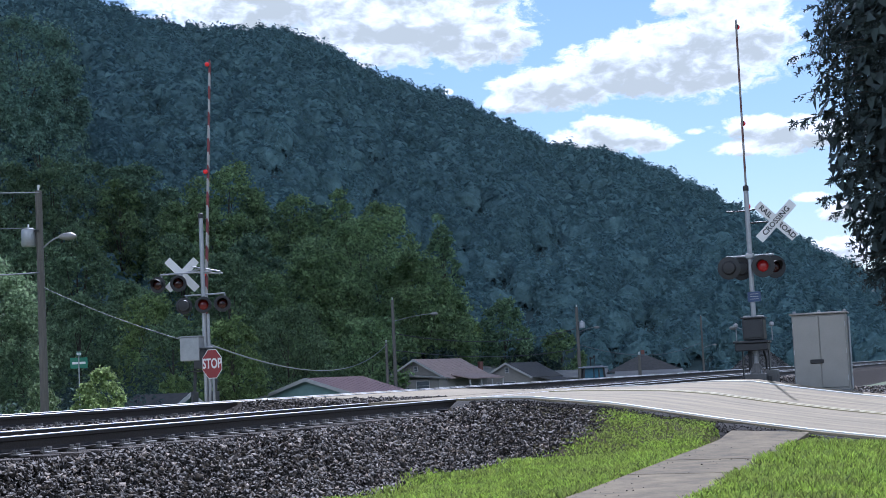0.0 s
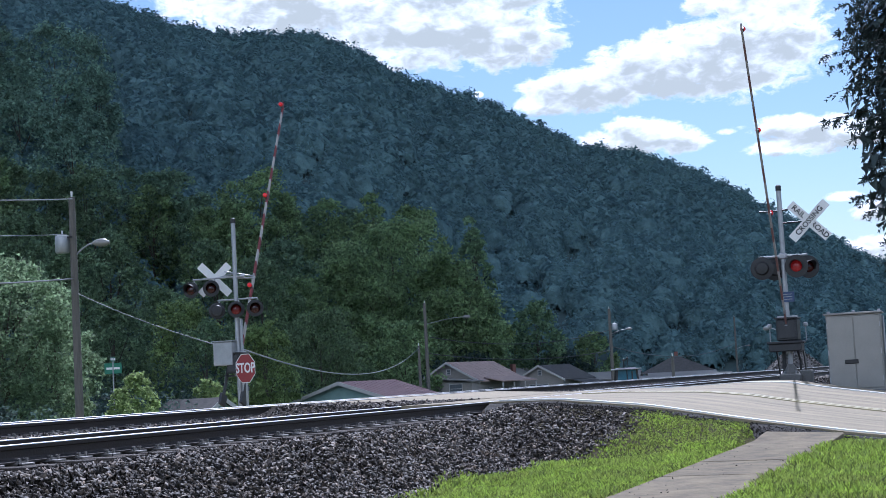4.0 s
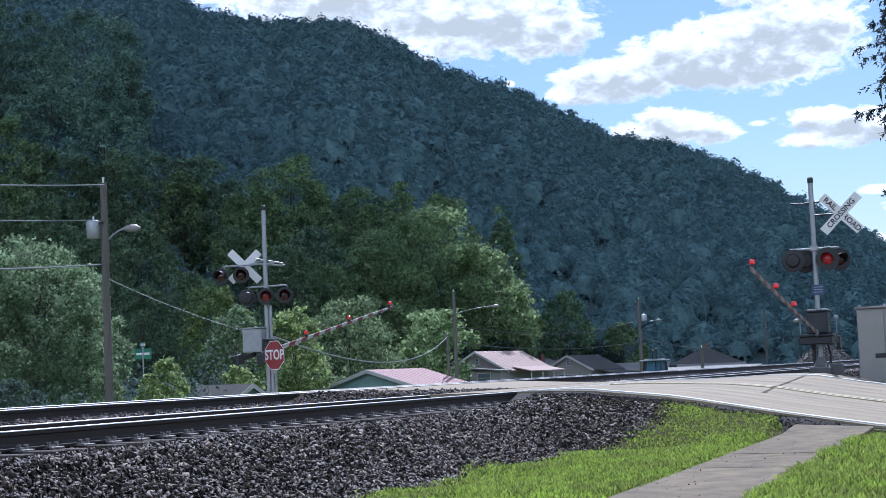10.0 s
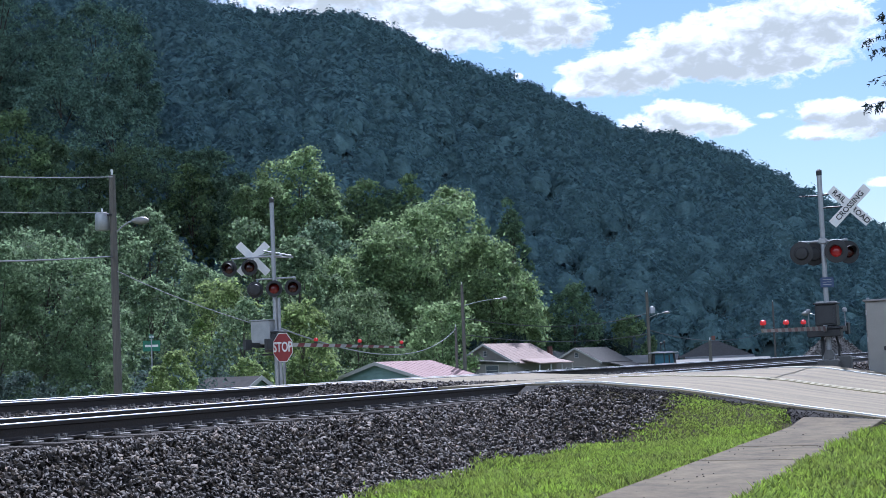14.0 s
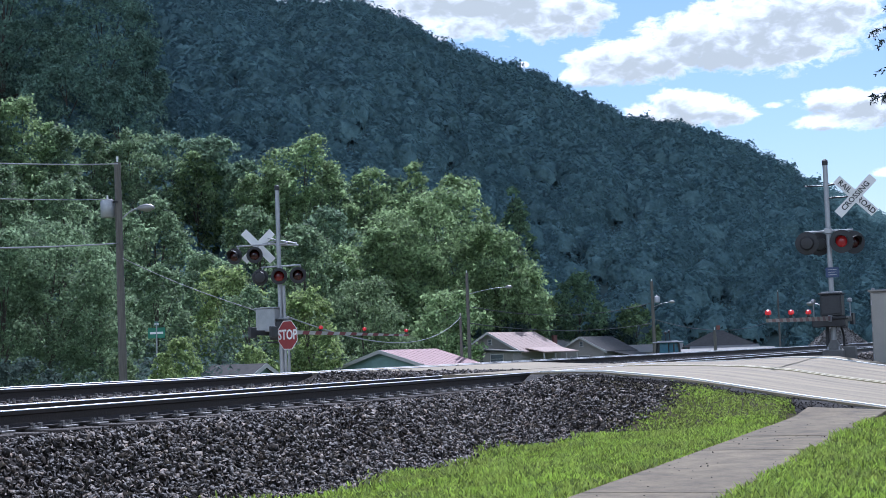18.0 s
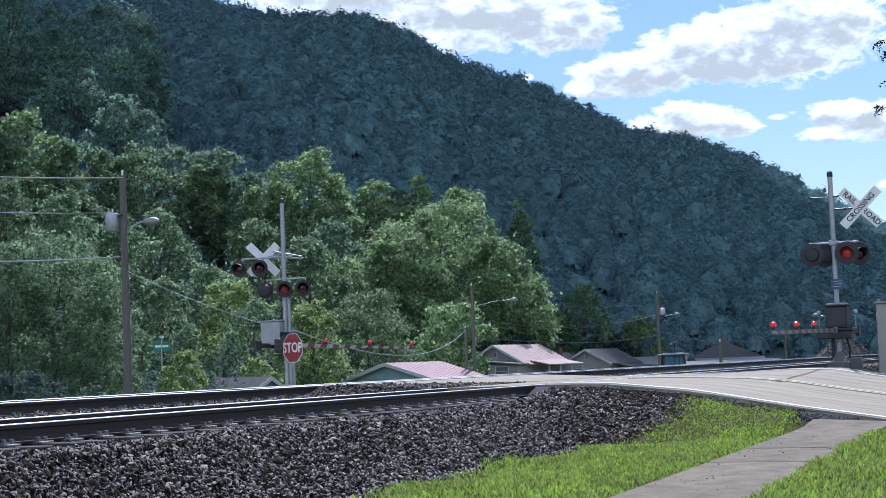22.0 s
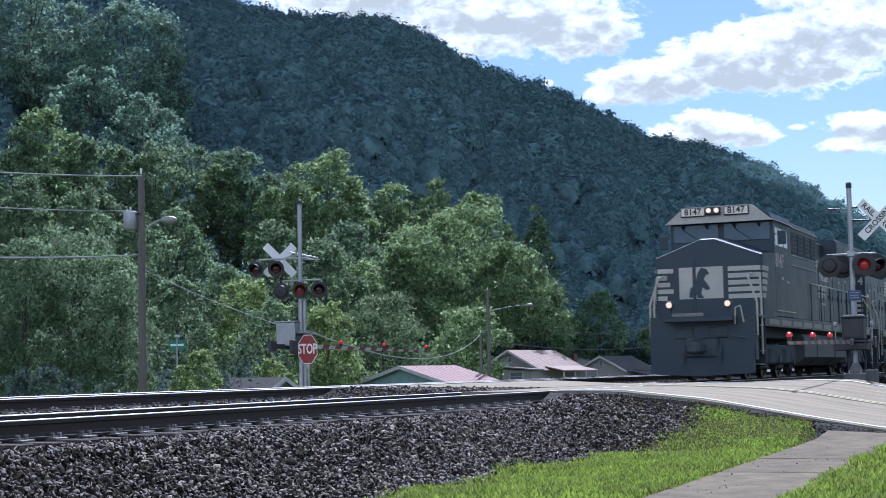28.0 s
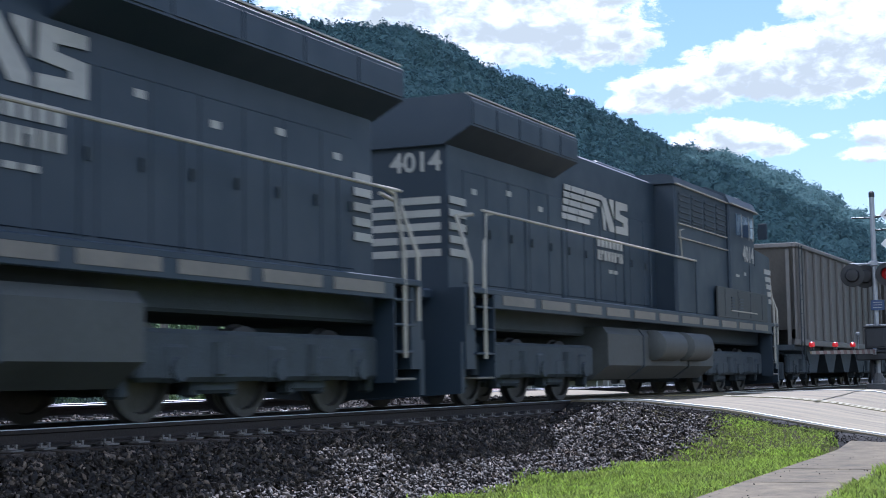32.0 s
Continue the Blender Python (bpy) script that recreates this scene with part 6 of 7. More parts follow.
def truck(parent, xc, axles, spacing):
    g = Geo()
    half = spacing * (axles - 1) / 2
    for s in (-1, 1):
        g.box((xc, s * 1.16, 0.70), (2 * half + 1.3, 0.16, 0.56), ch=0.05)
        for i in range(axles):
            x = xc - half + i * spacing
            g.box((x, s * 1.17, 0.62), (0.46, 0.22, 0.42), ch=0.05)
            g.tube((x, s * 1.2, 0.55), (x, s * 1.33, 0.55), 0.15, 0.13, 12)
            if i < axles - 1:
                g.box((x + spacing / 2, s * 1.17, 0.58), (0.7, 0.18, 0.34), ch=0.06)
                g.tube((x + spacing / 2 - 0.2, s * 1.25, 0.5), (x + spacing / 2 - 0.2, s * 1.25, 0.85), 0.1, 0.1, 8)
        for i in range(axles):
            x = xc - half + i * spacing
            for d in (-1, 1):
                g.box((x + d * 0.66, s * 0.98, 0.5), (0.16, 0.2, 0.5), ch=0.03)
            if i < axles - 1:
                g.box((x + spacing / 2, s * 1.0, 0.52), (spacing - 1.25, 0.24, 0.46), ch=0.04)
    for i in range(axles):
        g.box((xc - half + i * spacing + 0.45, 0, 0.55), (0.75, 1.1, 0.55), ch=0.06)
    g.box((xc, 0, 0.85), (2 * half + 0.8, 1.7, 0.3), ch=0.04)
    part("truck_frame", g, TM["grime"], parent, "cast steel truck frame")


def coupler(parent, x, d):
    part("coupler", Geo().box((x, 0, 0.88), (0.9, 0.26, 0.26), ch=0.05).box((x + d * 0.4, 0.05, 0.88), (0.32, 0.36, 0.34), ch=0.08), TM["grime"], parent)


def handrail(parent, pts, r=0.026):
    part("handrail", Geo().path(pts, r, 8), TM["tan"], parent, "pale painted handrail")


def locomotive(name_label, number, rad0, m, stripes_end):
    o = thing("locomotive", name_label, "locomotive", m, group="locomotives")
    L = 21.4
    P_ = lambda n, g, mt="loco", lab="", sm=False, parent=None: part(n, g, TM[mt], parent or o, lab, sm)
    # underframe and walkway
    P_("underframe", Geo().box((L / 2, 0, 1.42), (L - 1.2, 2.0, 0.5), ch=0.04), "grime")
    P_("walkway", Geo().box((L / 2, 0, 1.71), (L - 1.0, 3.04, 0.09), ch=0.015))
    for s in (-1, 1):
        P_("side_sill", Geo().box((L / 2, s * 1.49, 1.58), (L - 2.6, 0.05, 0.24), ch=0.012))
        for i in range(11):
            P_("reflective_strip", Geo().box((2.5 + i * 1.66, s * 1.522, 1.60), (1.36, 0.008, 0.15)), "strip", "pale reflective strip")
    # pilot, plow, steps
    for x, d in ((0.35, -1), (L - 0.35, 1)):
        P_("pilot", Geo().prism([(x, 1.75), (x - d * 0.35, 1.75), (x - d * 0.35, 0.55), (x, 0.55)], "y", -1.45, 1.45))
        P_("plow", Geo().prism([(-1.42, 0.2), (0, 0.12), (1.42, 0.2), (1.42, 0.95), (-1.42, 0.95)], "x", x, x + d * 0.12))
        P_("anticlimber", Geo().box((x + d * 0.22, 0, 1.66), (0.34, 1.9, 0.16), ch=0.03))
        for s in (-1, 1):
            for k, z in enumerate((0.42, 0.78, 1.14, 1.47)):
                P_("step", Geo().box((x - d * 0.62, s * (1.36 + 0.0 * k), z), (0.62, 0.28, 0.035), ch=0.008), "strip" if k == 0 else "loco")
            P_("step_side", Geo().box((x - d * 0.95, s * 1.36, 1.0), (0.03, 0.3, 1.25)))
            handrail(o, [(x - d * 0.15, s * 1.48, 1.2), (x - d * 0.15, s * 1.48, 2.1), (x - d * 0.2, s * 1.24, 2.82), (x - d * 0.8, s * 1.24, 2.9)], 0.03)
            handrail(o, [(x - d * 0.62, s * 1.5, 0.7), (x - d * 0.62, s * 1.5, 2.1), (x - d * 0.8, s * 1.45, 2.88), (x - d * 1.1, s * 1.45, 2.93)], 0.03)
        coupler(o, x + d * 0.35, d)
        for y in (-0.55, 0.45):
            P_("air_hose", Geo().path([(x + d * 0.1, y, 1.0), (x + d * 0.25, y, 0.75), (x + d * 0.22, y + 0.05, 0.45)], 0.025), "grime")
    P_("drawbar_pocket", Geo().box((0.28, 0, 0.9), (0.2, 0.9, 0.55), ch=0.05), "grime")
    P_("uncoupling_lever", Geo().path([(0.2, -1.2, 1.15), (0.1, -0.5, 1.25), (0.1, 0.2, 1.1)], 0.016), "grime")
    for y0, w in ((-0.45, 0.5), (0.5, 0.5)):
        P_("pilot_plate", Geo().box((0.33, y0, 1.3), (0.05, w, 0.3), ch=0.015), "grime")
    P_("front_walkway_plate", Geo().box((0.16, 0.35, 1.78), (0.06, 0.9, 0.12), ch=0.02), "strip")
    handrail(o, [(0.15, -0.95, 1.5), (0.1, -0.98, 1.95), (0.1, -1.12, 2.0), (0.12, -1.2, 1.55)], 0.018)
    # nose
    sec = [(-1.5, 1.75), (-1.5, 3.42), (-0.2, 3.9), (0.2, 3.9), (1.5, 3.42), (1.5, 1.75)]
    nb = Geo()
    n = len(sec)
    v = []
    for x, k, dz in ((1.2, 0.985, 0.0), (1.32, 1.0, 0.03), (2.95, 1.0, 0.14)):
        v += [(x, y * k, z + (dz if z > 2 else 0)) for y, z in sec]
    fs = [(l * n + i, l * n + (i + 1) % n, l * n + n + (i + 1) % n, l * n + n + i) for l in range(2) for i in range(n)] + [tuple(range(n)), tuple(range(2 * n, 3 * n))]
    nose = P_("nose", nb.add(v, fs))
    P_("nose_door", Geo().box((1.19, 0.39, 2.6), (0.03, 0.09, 1.5), ch=0.01), parent=nose)
    # white panels and stripes on the nose
    for i in range(5):
        z = 3.06 - i * 0.19
        for y0, y1 in ((-1.46, -0.56), (0.99 + 0.09 * ((i * 2) % 3), 1.44)):
            P_("nose_stripe", Geo().box((1.186, (y0 + y1) / 2, z), (0.012, y1 - y0, 0.125)), "white", "white stripe", parent=nose)
        for s in (-1, 1):
            P_("nose_stripe", Geo().prism([(1.22, s * 1.492), (1.22, s * 1.503), (1.98 - i * 0.1, s * 1.512), (1.98 - i * 0.1, s * 1.498)], "z", z - 0.062, z + 0.062), "white", "white stripe", parent=nose)
    for y0, y1 in ((0.44, 0.82), (-0.42, 0.34)):
        P_("nose_panel", Geo().box((1.186, (y0 + y1) / 2, 2.70), (0.012, y1 - y0, 0.88)), "white", "white nose panel", parent=nose)
    P_("emblem", Geo().prism([(0.55, 2.30), (0.50, 2.55), (0.36, 2.66), (0.30, 2.95), (0.20, 3.12), (0.05, 3.08), (-0.04, 2.95), (0.06, 2.90), (0.12, 2.80), (0.02, 2.66), (-0.06, 2.52), (0.06, 2.50), (0.16, 2.58), (0.20, 2.40), (0.12, 2.28), (0.30, 2.28), (0.36, 2.45), (0.44, 2.30)], "x", 1.165, 1.178), "loco", "plain dark emblem", parent=nose)
    # cab
    cab = P_("cab", Geo().box((4.15, 0, 3.13), (2.5, 2.98, 2.76), ch=0.04))
    roof = Geo().prism([(-1.52, 4.5), (-1.42, 4.72), (-0.95, 4.92), (0.95, 4.92), (1.42, 4.72), (1.52, 4.5)], "x", 2.64, 5.45)
    P_("cab_roof", roof)
    P_("visor", Geo().prism([(-1.55, 4.48), (1.55, 4.48), (0.98, 4.95), (-0.98, 4.95)], "x", 2.52, 2.64), "white", "white panel over the windshield")
    for y in (-1.1, -0.4, 0.4, 1.1):
        P_("visor_bracket", Geo().prism([(2.56, 4.48), (2.88, 4.48), (2.88, 4.32)], "y", y - 0.02, y + 0.02))
    for y in (-0.55, 0.70):
        b = P_("number_board", Geo().box((2.50, y, 4.80), (0.10, 0.72, 0.27), ch=0.02), "loco")
        P_("board_face", Geo().box((2.446, y, 4.80), (0.012, 0.66, 0.21)), "board", "pale number board", parent=b)
        letters(number, 0.25, M["black"], b, Matrix.Translation((2.434, y, 4.80)) @ Matrix(((0, 0, -1), (-1, 0, 0), (0, 1, 0))).to_4x4(), 0.006)
    P_("headlight_box", Geo().box((2.49, 0.12, 4.82), (0.14, 0.44, 0.26), ch=0.03))
    for y in (0.005, 0.235):
        P_("headlight", Geo().lathe((2.42, y, 4.82), [(0.02, -0.02), (0.075, -0.015), (0.088, 0.01), (0.088, 0.03)], 16, "x"), "loco")
        part("headlight_lens", Geo().lathe((2.412, y, 4.82), [(0.02, -0.02), (0.07, -0.012), (0.075, 0.0)], 16, "x"), M["lamp_lit"] if number == "8147" else TM["glass"], o, "glowing headlight")
    for y in (-0.8, 0.8):
        P_("ditch_light", Geo().lathe((0.0, y, 2.06), [(0.05, 0.16), (0.11, 0.1), (0.12, 0.0), (0.11, -0.02)], 16, "x").box((0.12, y, 1.9), (0.06, 0.06, 0.3)))
        part("ditch_lens", Geo().lathe((-0.02, y, 2.06), [(0.02, -0.03), (0.07, -0.02), (0.082, 0.0)], 16, "x"), M["lamp_lit"] if number == "8147" else TM["glass"], o, "glowing ditch light")
    for y in (-0.74, 0.74):
        P_("windshield", Geo().box((2.885, y, 4.22), (0.03, 1.32, 0.52), ch=0.01), "glass", "dark windshield", parent=cab)
        P_("wiper", Geo().tube((2.86, y - 0.1, 4.0), (2.86, y + 0.35, 4.32), 0.012, 0.012, 6), parent=cab)
    for s in (-1, 1):
        for x0, x1 in ((3.05, 3.4), (3.5, 4.15), (4.25, 4.75)):
            P_("cab_window", Geo().box(((x0 + x1) / 2, s * 1.494, 4.05), (x1 - x0, 0.02, 0.52), ch=0.006), "glass", "side window", parent=cab)
            P_("window_post", Geo().box((x0 - 0.03, s * 1.5, 4.05), (0.03, 0.02, 0.6)), "tan", parent=cab)
        letters(number, 0.54, TM["white"], cab, Matrix.Translation((3.6, s * 1.498, 3.36)) @ (pose(0, 0, 0, 90, 0, 0) if s < 0 else pose(0, 0, 0, 90, 0, 180)), 0.012, 1.05)
        P_("small_bar", Geo().box((4.0, s * 1.496, 2.88), (0.22, 0.01, 0.08)), "white", parent=cab)
        P_("small_bar", Geo().box((4.75, s * 1.496, 2.80), (0.36, 0.01, 0.06)), "white", parent=cab)
        P_("cab_door", Geo().box((3.25, s * 1.497, 2.5), (0.6, 0.016, 1.25), ch=0.006), parent=cab)
        P_("rain_gutter", Geo().box((4.0, s * 1.53, 4.50), (2.7, 0.06, 0.03)), "tan", parent=cab)
        P_("ledge", Geo().box((4.3, s * 1.52, 1.93), (2.6, 0.05, 0.03)), "tan", parent=cab)
    # equipment block behind the cab
    blk = P_("equipment_block", Geo().box((7.6, 0, 3.16), (4.3, 2.86, 2.84), ch=0.04))
    P_("block_roof", Geo().prism([(-1.44, 4.5), (-1.40, 4.66), (-1.2, 4.72), (1.2, 4.72), (1.40, 4.66), (1.44, 4.5)], "x", 5.45, 9.85), parent=blk)
    for s in (-1, 1):
        for i in range(4):
            x = 6.0 + i * 1.05
            P_("louvre_panel", Geo().box((x, s * 1.435, 4.05), (0.86, 0.02, 0.66), ch=0.008), "grime", parent=blk)
            for k in range(5):
                P_("slat", Geo().box((x, s * 1.45, 3.8 + k * 0.125), (0.82, 0.03, 0.03)), parent=blk)
            P_("ledge", Geo().box((x, s * 1.455, 3.66), (0.95, 0.04, 0.022)), "tan", parent=blk)
            P_("ledge", Geo().box((x, s * 1.455, 3.36), (0.95, 0.04, 0.022)), "tan", parent=blk)
        P_("gutter", Geo().box((7.6, s * 1.46, 4.5), (4.4, 0.05, 0.03)), "tan", parent=blk)
        handrail(o, [(9.5, s * 1.47, 2.93), (9.62, s * 1.47, 3.5), (9.3, s * 1.46, 3.56)], 0.012)
    # long hood with doors
    hood = P_("hood", Geo().prism([(-0.96, 1.75), (-0.96, 4.50), (-0.88, 4.56), (0.88, 4.56), (0.96, 4.50), (0.96, 1.75)], "x", 9.75, L - 0.85))
    for s in (-1, 1):
        for i in range(11):
            x = 10.25 + i * 0.93
            P_("hood_door", Geo().box((x, s * 0.962, 2.75), (0.84, 0.02, 1.75), ch=0.012), parent=hood)
            P_("door_latch", Geo().box((x + 0.34, s * 0.99, 2.7), (0.05, 0.03, 0.14)), "grime", parent=hood)
        for i in range(4):
            P_("small_bar", Geo().box((15.2 + i * 1.45, s * 0.975, 3.45 - 0.12 * (i % 2)), (0.2, 0.01, 0.09)), "white", parent=hood)
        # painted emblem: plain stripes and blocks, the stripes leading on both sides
        ex = (lambda x: x) if s < 0 else (lambda x: 26.05 - x)
        for k in range(5):
            x0, x1 = 10.6 - 0.04 * k, 12.75 - 0.2 * k
            for q0, q1 in ((0.0, 0.16), (0.18, 0.52), (0.54, 1.0)):
                a, b = sorted((ex(x0 + (x1 - x0) * q0), ex(x0 + (x1 - x0) * q1)))
                P_("emblem_stripe", Geo().box(((a + b) / 2, s * 0.987, 3.86 - k * 0.135), (b - a, 0.01, 0.10)), "white", "white painted stripe", parent=hood)
        y0, y1 = sorted((s * 0.982, s * 0.993))
        for shape in ([(12.66, 3.74), (12.9, 3.5), (12.9, 3.24), (12.78, 3.24)], [(12.62, 3.88), (12.95, 3.88), (13.42, 3.34), (13.42, 3.24), (13.12, 3.24)], [(13.16, 3.88), (13.42, 3.88), (13.42, 3.5), (13.16, 3.8)],
                      [(13.55, 3.88), (14.3, 3.88), (14.3, 3.74), (13.8, 3.72), (13.8, 3.64), (14.3, 3.6), (14.3, 3.24), (13.52, 3.24), (13.52, 3.38), (14.02, 3.40), (14.02, 3.48), (13.52, 3.52)]):
            P_("emblem_block", Geo().prism([(ex(x), z) for x, z in shape], "y", y0, y1), "white", "white painted block", parent=hood)
        wx = sorted((ex(12.35), ex(13.95)))
        bars(hood, (7, 8), wx[0], wx[1], s * 0.988, 3.0, 0.19, s)
        bars(hood, (2,), ex(13.3) - 0.3, ex(13.3) + 0.3, s * 0.988, 2.45, 0.07, s)
    P_("dynamic_brake_hatch", Geo().box((11.6, 0, 4.60), (2.6, 1.5, 0.14), ch=0.03), parent=hood)
    P_("exhaust_stack", Geo().box((12.95, 0, 4.66), (0.7, 0.5, 0.22), ch=0.04), parent=hood)
    # radiator with wide wings
    wing = Geo().prism([(-0.95, 3.95), (-1.42, 4.2), (-1.42, 4.62), (-1.3, 4.7), (1.3, 4.7), (1.42, 4.62), (1.42, 4.2), (0.95, 3.95)], "x", rad0, L - 0.75)
    rad = P_("radiator", wing)
    for s in (-1, 1):
        for i in range(5):
            w = (L - 0.75 - rad0) / 5
            P_("grille", Geo().box((rad0 + (i + 0.5) * w, s * 1.425, 4.4), (w - 0.12, 0.02, 0.34), ch=0.006), "loco", parent=rad)
        P_("edge_trim", Geo().box(((rad0 + L - 0.75) / 2, s * 1.36, 4.69), (L - 0.75 - rad0, 0.05, 0.025)), "tan", parent=rad)
    # hood end: stripes, rear lamps
    for i in range(5):
        z = 3.12 - i * 0.2
        for s in (-1, 1):
            P_("end_stripe", Geo().box((L - 1.17, s * 0.992, z), (0.6 if stripes_end else 0.5, 0.012, 0.11)), "white", "white stripe", parent=hood)
        P_("end_stripe", Geo().box((L - 0.842, 0, z), (0.012, 1.7, 0.11)), "white", "white stripe", parent=hood)
    letters(number, 0.42, TM["white"], hood, Matrix.Translation((L - 0.838, 0.45, 3.70)) @ Matrix(((0, 0, 1), (1, 0, 0), (0, 1, 0))).to_4x4(), 0.01, 1.03)
    for dz in (0, 0.2):
        P_("rear_light", Geo().lathe((L - 0.76, -0.55, 4.2 + dz), [(0.09, 0.0), (0.09, 0.04), (0.07, 0.05)], 14, "x"), "white", parent=hood)
    # side handrails
    for s in (-1, 1):
        handrail(o, [(8.4, s * 1.47, 2.93), (L - 1.0, s * 1.47, 2.93)], 0.024)
        for i in range(8):
            x = 8.45 + i * (L - 1.05 - 8.45) / 7
            P_("stanchion", Geo().tube((x, s * 1.47, 1.72), (x, s * 1.47, 2.95), 0.02, 0.02, 8))
    # tank, trucks
    P_("fuel_tank", Geo().prism([(-1.36, 1.33), (-1.46, 1.2), (-1.46, 0.62), (-1.1, 0.36), (1.1, 0.36), (1.46, 0.62), (1.46, 1.2), (1.36, 1.33)], "x", 7.15, 14.6), "tank", "grimy grey fuel tank")
    for x in (9.2, 12.4):
        P_("tank_band", Geo().prism([(-1.38, 1.34), (-1.48, 1.2), (-1.48, 0.6), (-1.1, 0.345), (1.1, 0.345), (1.48, 0.6), (1.48, 1.2), (1.38, 1.34)], "x", x, x + 0.06), "grime")
    if stripes_end:
        for s in (-1, 1):
            bb = P_("battery_box", Geo().box((4.3, s * 1.50, 2.1), (5.0, 0.05, 0.72), ch=0.015), "tank", "dusty grey battery box doors")
            for i in range(4):
                P_("box_seam", Geo().box((2.4 + i * 1.25, s * 1.528, 2.1), (0.03, 0.008, 0.62)), "grime", parent=bb)
            for x in (5.4, 4.6):
                for k in range(5):
                    P_("slat", Geo().box((x, s * 1.53, 1.95 + k * 0.07), (0.34, 0.02, 0.03)), "loco", parent=bb)
        for x in (9.1, 11.2):
            P_("air_reservoir", Geo().lathe((x, 1.5, 1.02), [(0.2, -0.85), (0.3, -0.78), (0.3, 0.78), (0.2, 0.85)], 16, "x"), "tank", "grey air reservoir", True)
            P_("air_reservoir", Geo().lathe((x, -1.5, 1.02), [(0.2, -0.85), (0.3, -0.78), (0.3, 0.78), (0.2, 0.85)], 16, "x"), "tank", "grey air reservoir", True)
    sets = []
    for xc in (4.1, 17.5):
        truck(o, xc, 3, 2.06)
        sets += [wheelset(o, xc + k * 2.06) for k in (-1, 0, 1)]
    # roof fittings
    P_("horn", Geo().path([(4.6, 0.2, 4.9), (4.6, 0.2, 5.0)], 0.025).tube((4.4, 0.15, 4.97), (4.0, 0.15, 4.97), 0.03, 0.07, 10).tube((4.4, 0.3, 4.97), (4.05, 0.3, 4.97), 0.03, 0.07, 10), "tan")
    P_("antenna", Geo().box((3.4, 0, 4.83), (0.3, 0.3, 0.09), ch=0.03).tube((3.0, -0.5, 4.78), (3.0, -0.5, 5.0), 0.015, 0.01, 6), "grime")
    for s in (-1, 1):
        mirror = P_("mirror", Geo().box((2.95, s * 1.72, 4.0), (0.05, 0.24, 0.4), ch=0.015))
        P_("mirror_arm", Geo().tube((2.95, s * 1.5, 4.1), (2.95, s * 1.7, 4.1), 0.012, 0.012, 6), parent=mirror)
    return o, sets


def hopper_car(m):
    o = thing("hopper_car", "weathered tan steel hopper car loaded with coal", "freight car", m, group="hopper cars")
    Lc, zt, zb = 15.2, 4.03, 1.3
    P_ = lambda n, g, mt="hopper", lab="": part(n, g, TM[mt], o, lab)
    for s in (-1, 1):
        P_("side_wall", Geo().box((Lc / 2, s * 1.5, (zt + zb) / 2), (Lc - 0.6, 0.05, zt - zb)))
        P_("top_chord", Geo().box((Lc / 2, s * 1.53, zt), (Lc - 0.4, 0.14, 0.13), ch=0.02))
        P_("side_sill", Geo().box((Lc / 2, s * 1.53, zb), (Lc - 0.4, 0.14, 0.18), ch=0.02))
        for i in range(13):
            P_("rib", Geo().box((0.5 + i * (Lc - 1.0) / 12, s * 1.565, (zt + zb) / 2), (0.11, 0.09, zt - zb - 0.16), ch=0.02))
        P_("ladder", Geo().tube((0.42, s * 1.62, zb - 0.5), (0.42, s * 1.62, zt), 0.015, 0.015, 6).tube((0.82, s * 1.62, zb - 0.5), (0.82, s * 1.62, zt), 0.015, 0.015, 6), "grime")
        for k in range(8):
            P_("rung", Geo().tube((0.42, s * 1.62, zb - 0.4 + k * 0.4), (0.82, s * 1.62, zb - 0.4 + k * 0.4), 0.012, 0.012, 6), "grime")
    for x, d in ((0.3, 1), (Lc - 0.3, -1)):
        P_("end_wall", Geo().prism([(x, zt), (x + d * 0.05, zt), (x + d * 1.5, zb + 0.4), (x + d * 1.45, zb + 0.4)], "y", -1.48, 1.48))
        P_("end_chord", Geo().box((x, 0, zt), (0.14, 3.0, 0.13), ch=0.02))
        P_("end_post", Geo().box((x + d * 0.1, -1.3, 2.6), (0.1, 0.1, 2.8)).box((x + d * 0.1, 1.3, 2.6), (0.1, 0.1, 2.8)))
        P_("end_platform", Geo().box((x + d * 0.5, 0, 1.15), (1.3, 2.9, 0.16), ch=0.02), "grime")
        coupler(o, x - d * 0.45, -d)
    for i in range(4):
        x = 3.6 + i * 2.7
        P_("hopper_chute", Geo().prism([(x - 1.25, zb), (x + 1.25, zb), (x + 0.4, 0.45), (x - 0.4, 0.45)], "y", -1.3, 1.3), "grime")
    P_("centre_sill", Geo().box((Lc / 2, 0, 0.95), (Lc - 0.6, 0.4, 0.5), ch=0.02), "grime")
    n = 14
    v, f = [], []
    for i in range(n + 1):
        for j in range(6):
            v.append((0.5 + (Lc - 1) * i / n, -1.45 + 2.9 * j / 5, 3.8 + 0.16 * math.sin(math.pi * j / 5) + 0.06 * noise.noise((i, j, 2))))
    f = [(i * 6 + j, i * 6 + 6 + j, i * 6 + 7 + j, i * 6 + j + 1) for i in range(n) for j in range(5)]
    P_("coal_load", Geo().add(v, f), "coal", "black coal load")
    sets = []
    for xc in (2.0, Lc - 2.0):
        truck(o, xc, 2, 1.78)
        sets += [wheelset(o, xc + k * 0.89, 0.457) for k in (-1, 1)]
    return o, sets


TRAIN_V = 10.72


def train_x(t):
    return TRAIN_V * (32.222 - t) - 4.18


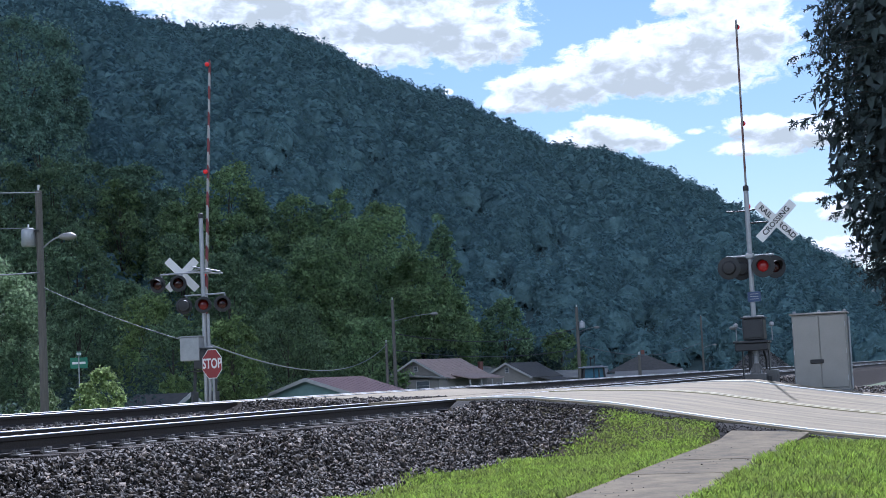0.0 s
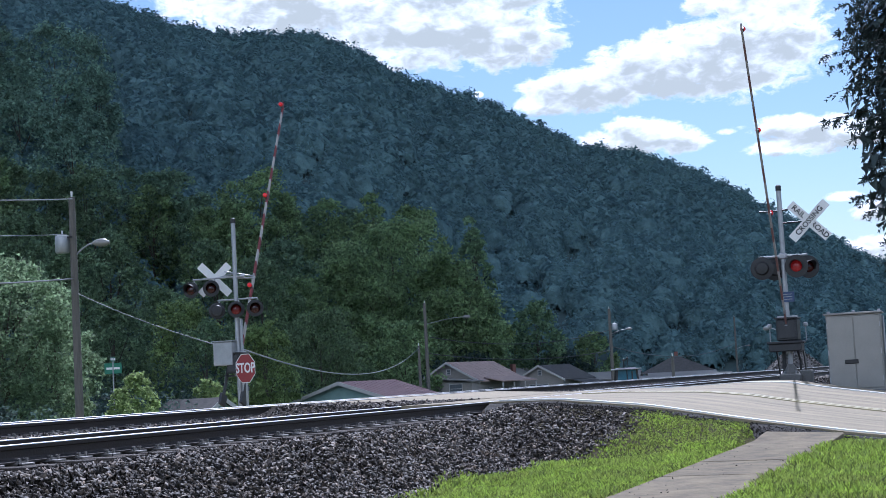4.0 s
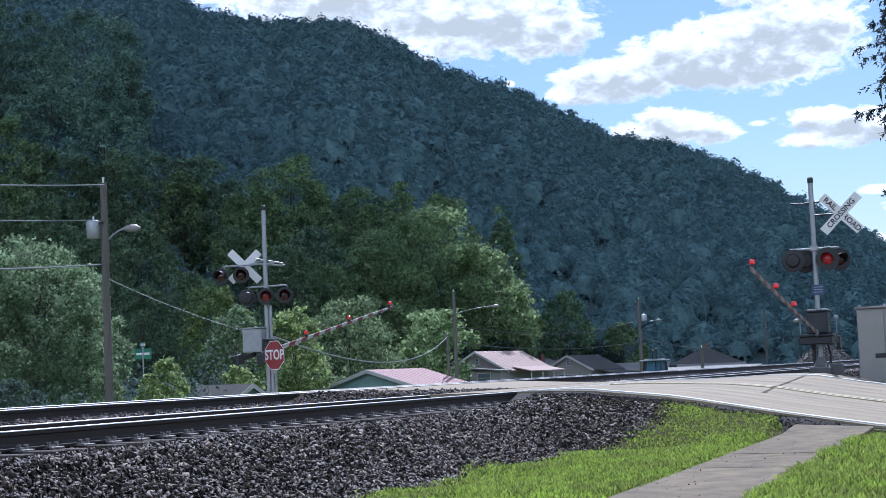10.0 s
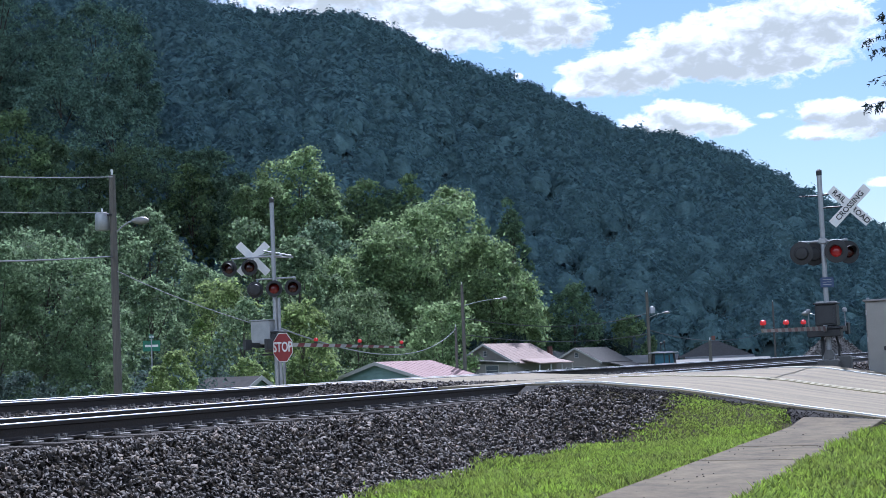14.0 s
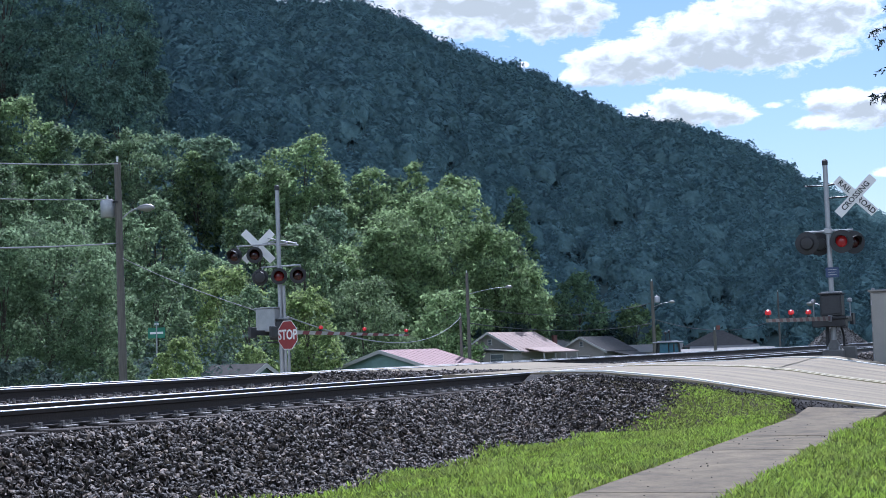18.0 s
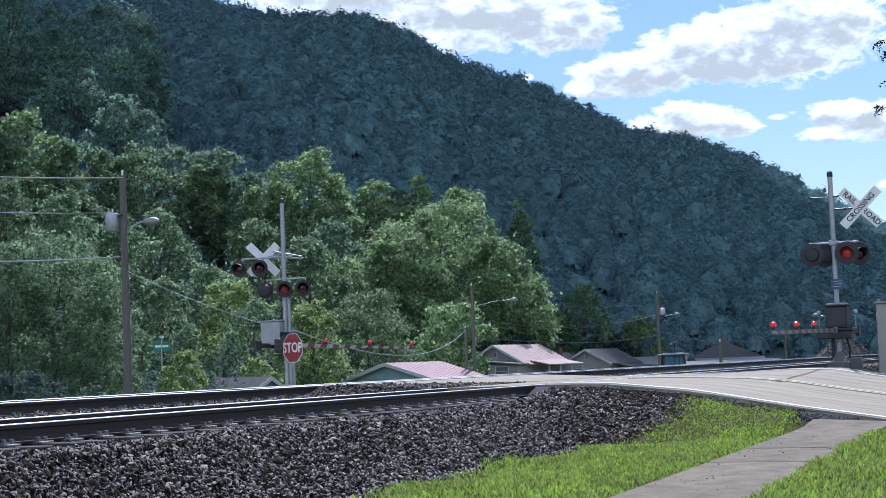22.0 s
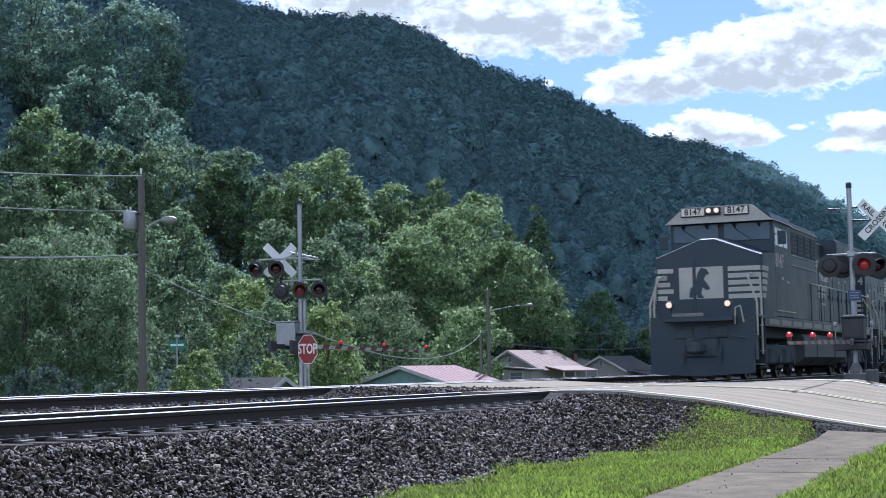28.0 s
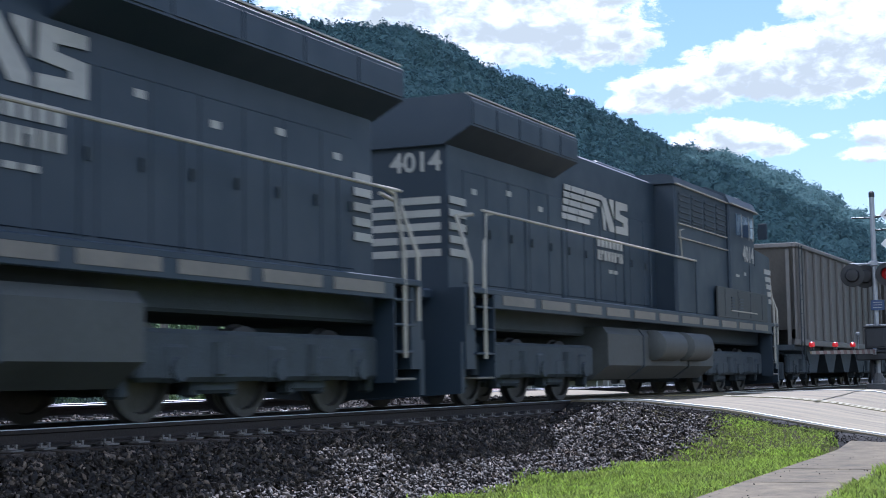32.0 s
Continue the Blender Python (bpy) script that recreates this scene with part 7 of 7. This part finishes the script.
lead, lead_sets = locomotive("leading black diesel locomotive with white nose stripes and lit headlights", "8147", 13.7, pose(train_x(0), TRACK_Y, 0), False)
second, second_sets = locomotive("second black diesel locomotive running backwards behind the first", "4014", 15.9, pose(train_x(0) + 43.6, TRACK_Y, 0, 0, 0, 180), True)
cars = [hopper_car(pose(train_x(0) + 45.1 + k * 16.2, TRACK_Y, 0)) for k in range(2)]

make_ground()
make_road()
make_sidewalk()
make_hill()
make_poles()
make_houses()
make_tractor()
make_trees()
make_undergrowth()
make_spruce()
make_grass()
make_ballast()
make_track(TRACK_Y, 0.0, "near railway track on crushed stone with timber ties", 9, 70, True)
make_track(FAR_TRACK_Y, FAR_RISE, "far railway track on crushed stone with timber ties", 12, 60, False)


def motions():
    right = [(0, -0.6), (1.5, -0.5), (2, 1.8), (2.5, 7), (3, 12), (3.5, 19), (5.5, 48), (6, 53), (6.5, 58.3), (7, 63.5), (7.5, 68.2), (8, 72), (8.5, 75.2), (9, 77.2), (9.5, 79.2), (10, 80.9), (10.5, 82.8), (11, 85), (12, 88.3), (13, 90.6), (14, 90.75), (32, 90.75)]
    walk(arm_r, [(t, pose(0, 0, 1.17, 0, 0, 180) @ pose(0, 0, 0, 0, -(90 - a), 0)) for t, a in right])
    left = [(0, 5.5), (1.5, 5.5), (2, 7.2), (2.5, 11), (3, 14.8), (3.5, 19), (5.5, 37.8), (6, 42.5), (6.5, 48), (7, 53.4), (7.5, 58.8), (8, 64.2), (8.5, 69.5), (9, 74), (10, 80.3), (11, 85), (12, 89.2), (13, 90.6), (14, 90.8), (32, 90.8)]
    walk(arm_l, [(t, pose(0, 0, 1.95) @ pose(0, 0, 0, 0, -(90 - a), 0)) for t, a in left])
    walk(cloud, [(t, cloud_pose(d)) for t, d in ((0, 0), (6, 36), (11, 66), (14, 93), (18, 124), (24, 150), (32, 192))])
    times = [0, 4, 8, 12, 16, 20, 24, 28, 32]
    walk(lead, [(t, pose(train_x(t), TRACK_Y, 0)) for t in times])
    walk(second, [(t, pose(train_x(t) + 43.6, TRACK_Y, 0, 0, 0, 180)) for t in times])
    for k, (car, sets) in enumerate(cars):
        walk(car, [(t, pose(train_x(t) + 45.1 + k * 16.2, TRACK_Y, 0)) for t in times])
    # wheels roll: less than a quarter turn from row to row
    spin = [(lead_sets, 0.535, -1), (second_sets, 0.535, 1)] + [(sets, 0.457, -1) for car, sets in cars]
    for sets, r, d in spin:
        step = 1 / 15
        turn = math.degrees(TRAIN_V * step / r)
        for w in sets:
            c = w.matrix_basis.translation.copy()
            walk(w, [(i * step, pose(*c, 0, d * turn * i, 0)) for i in range(481)])


motions()
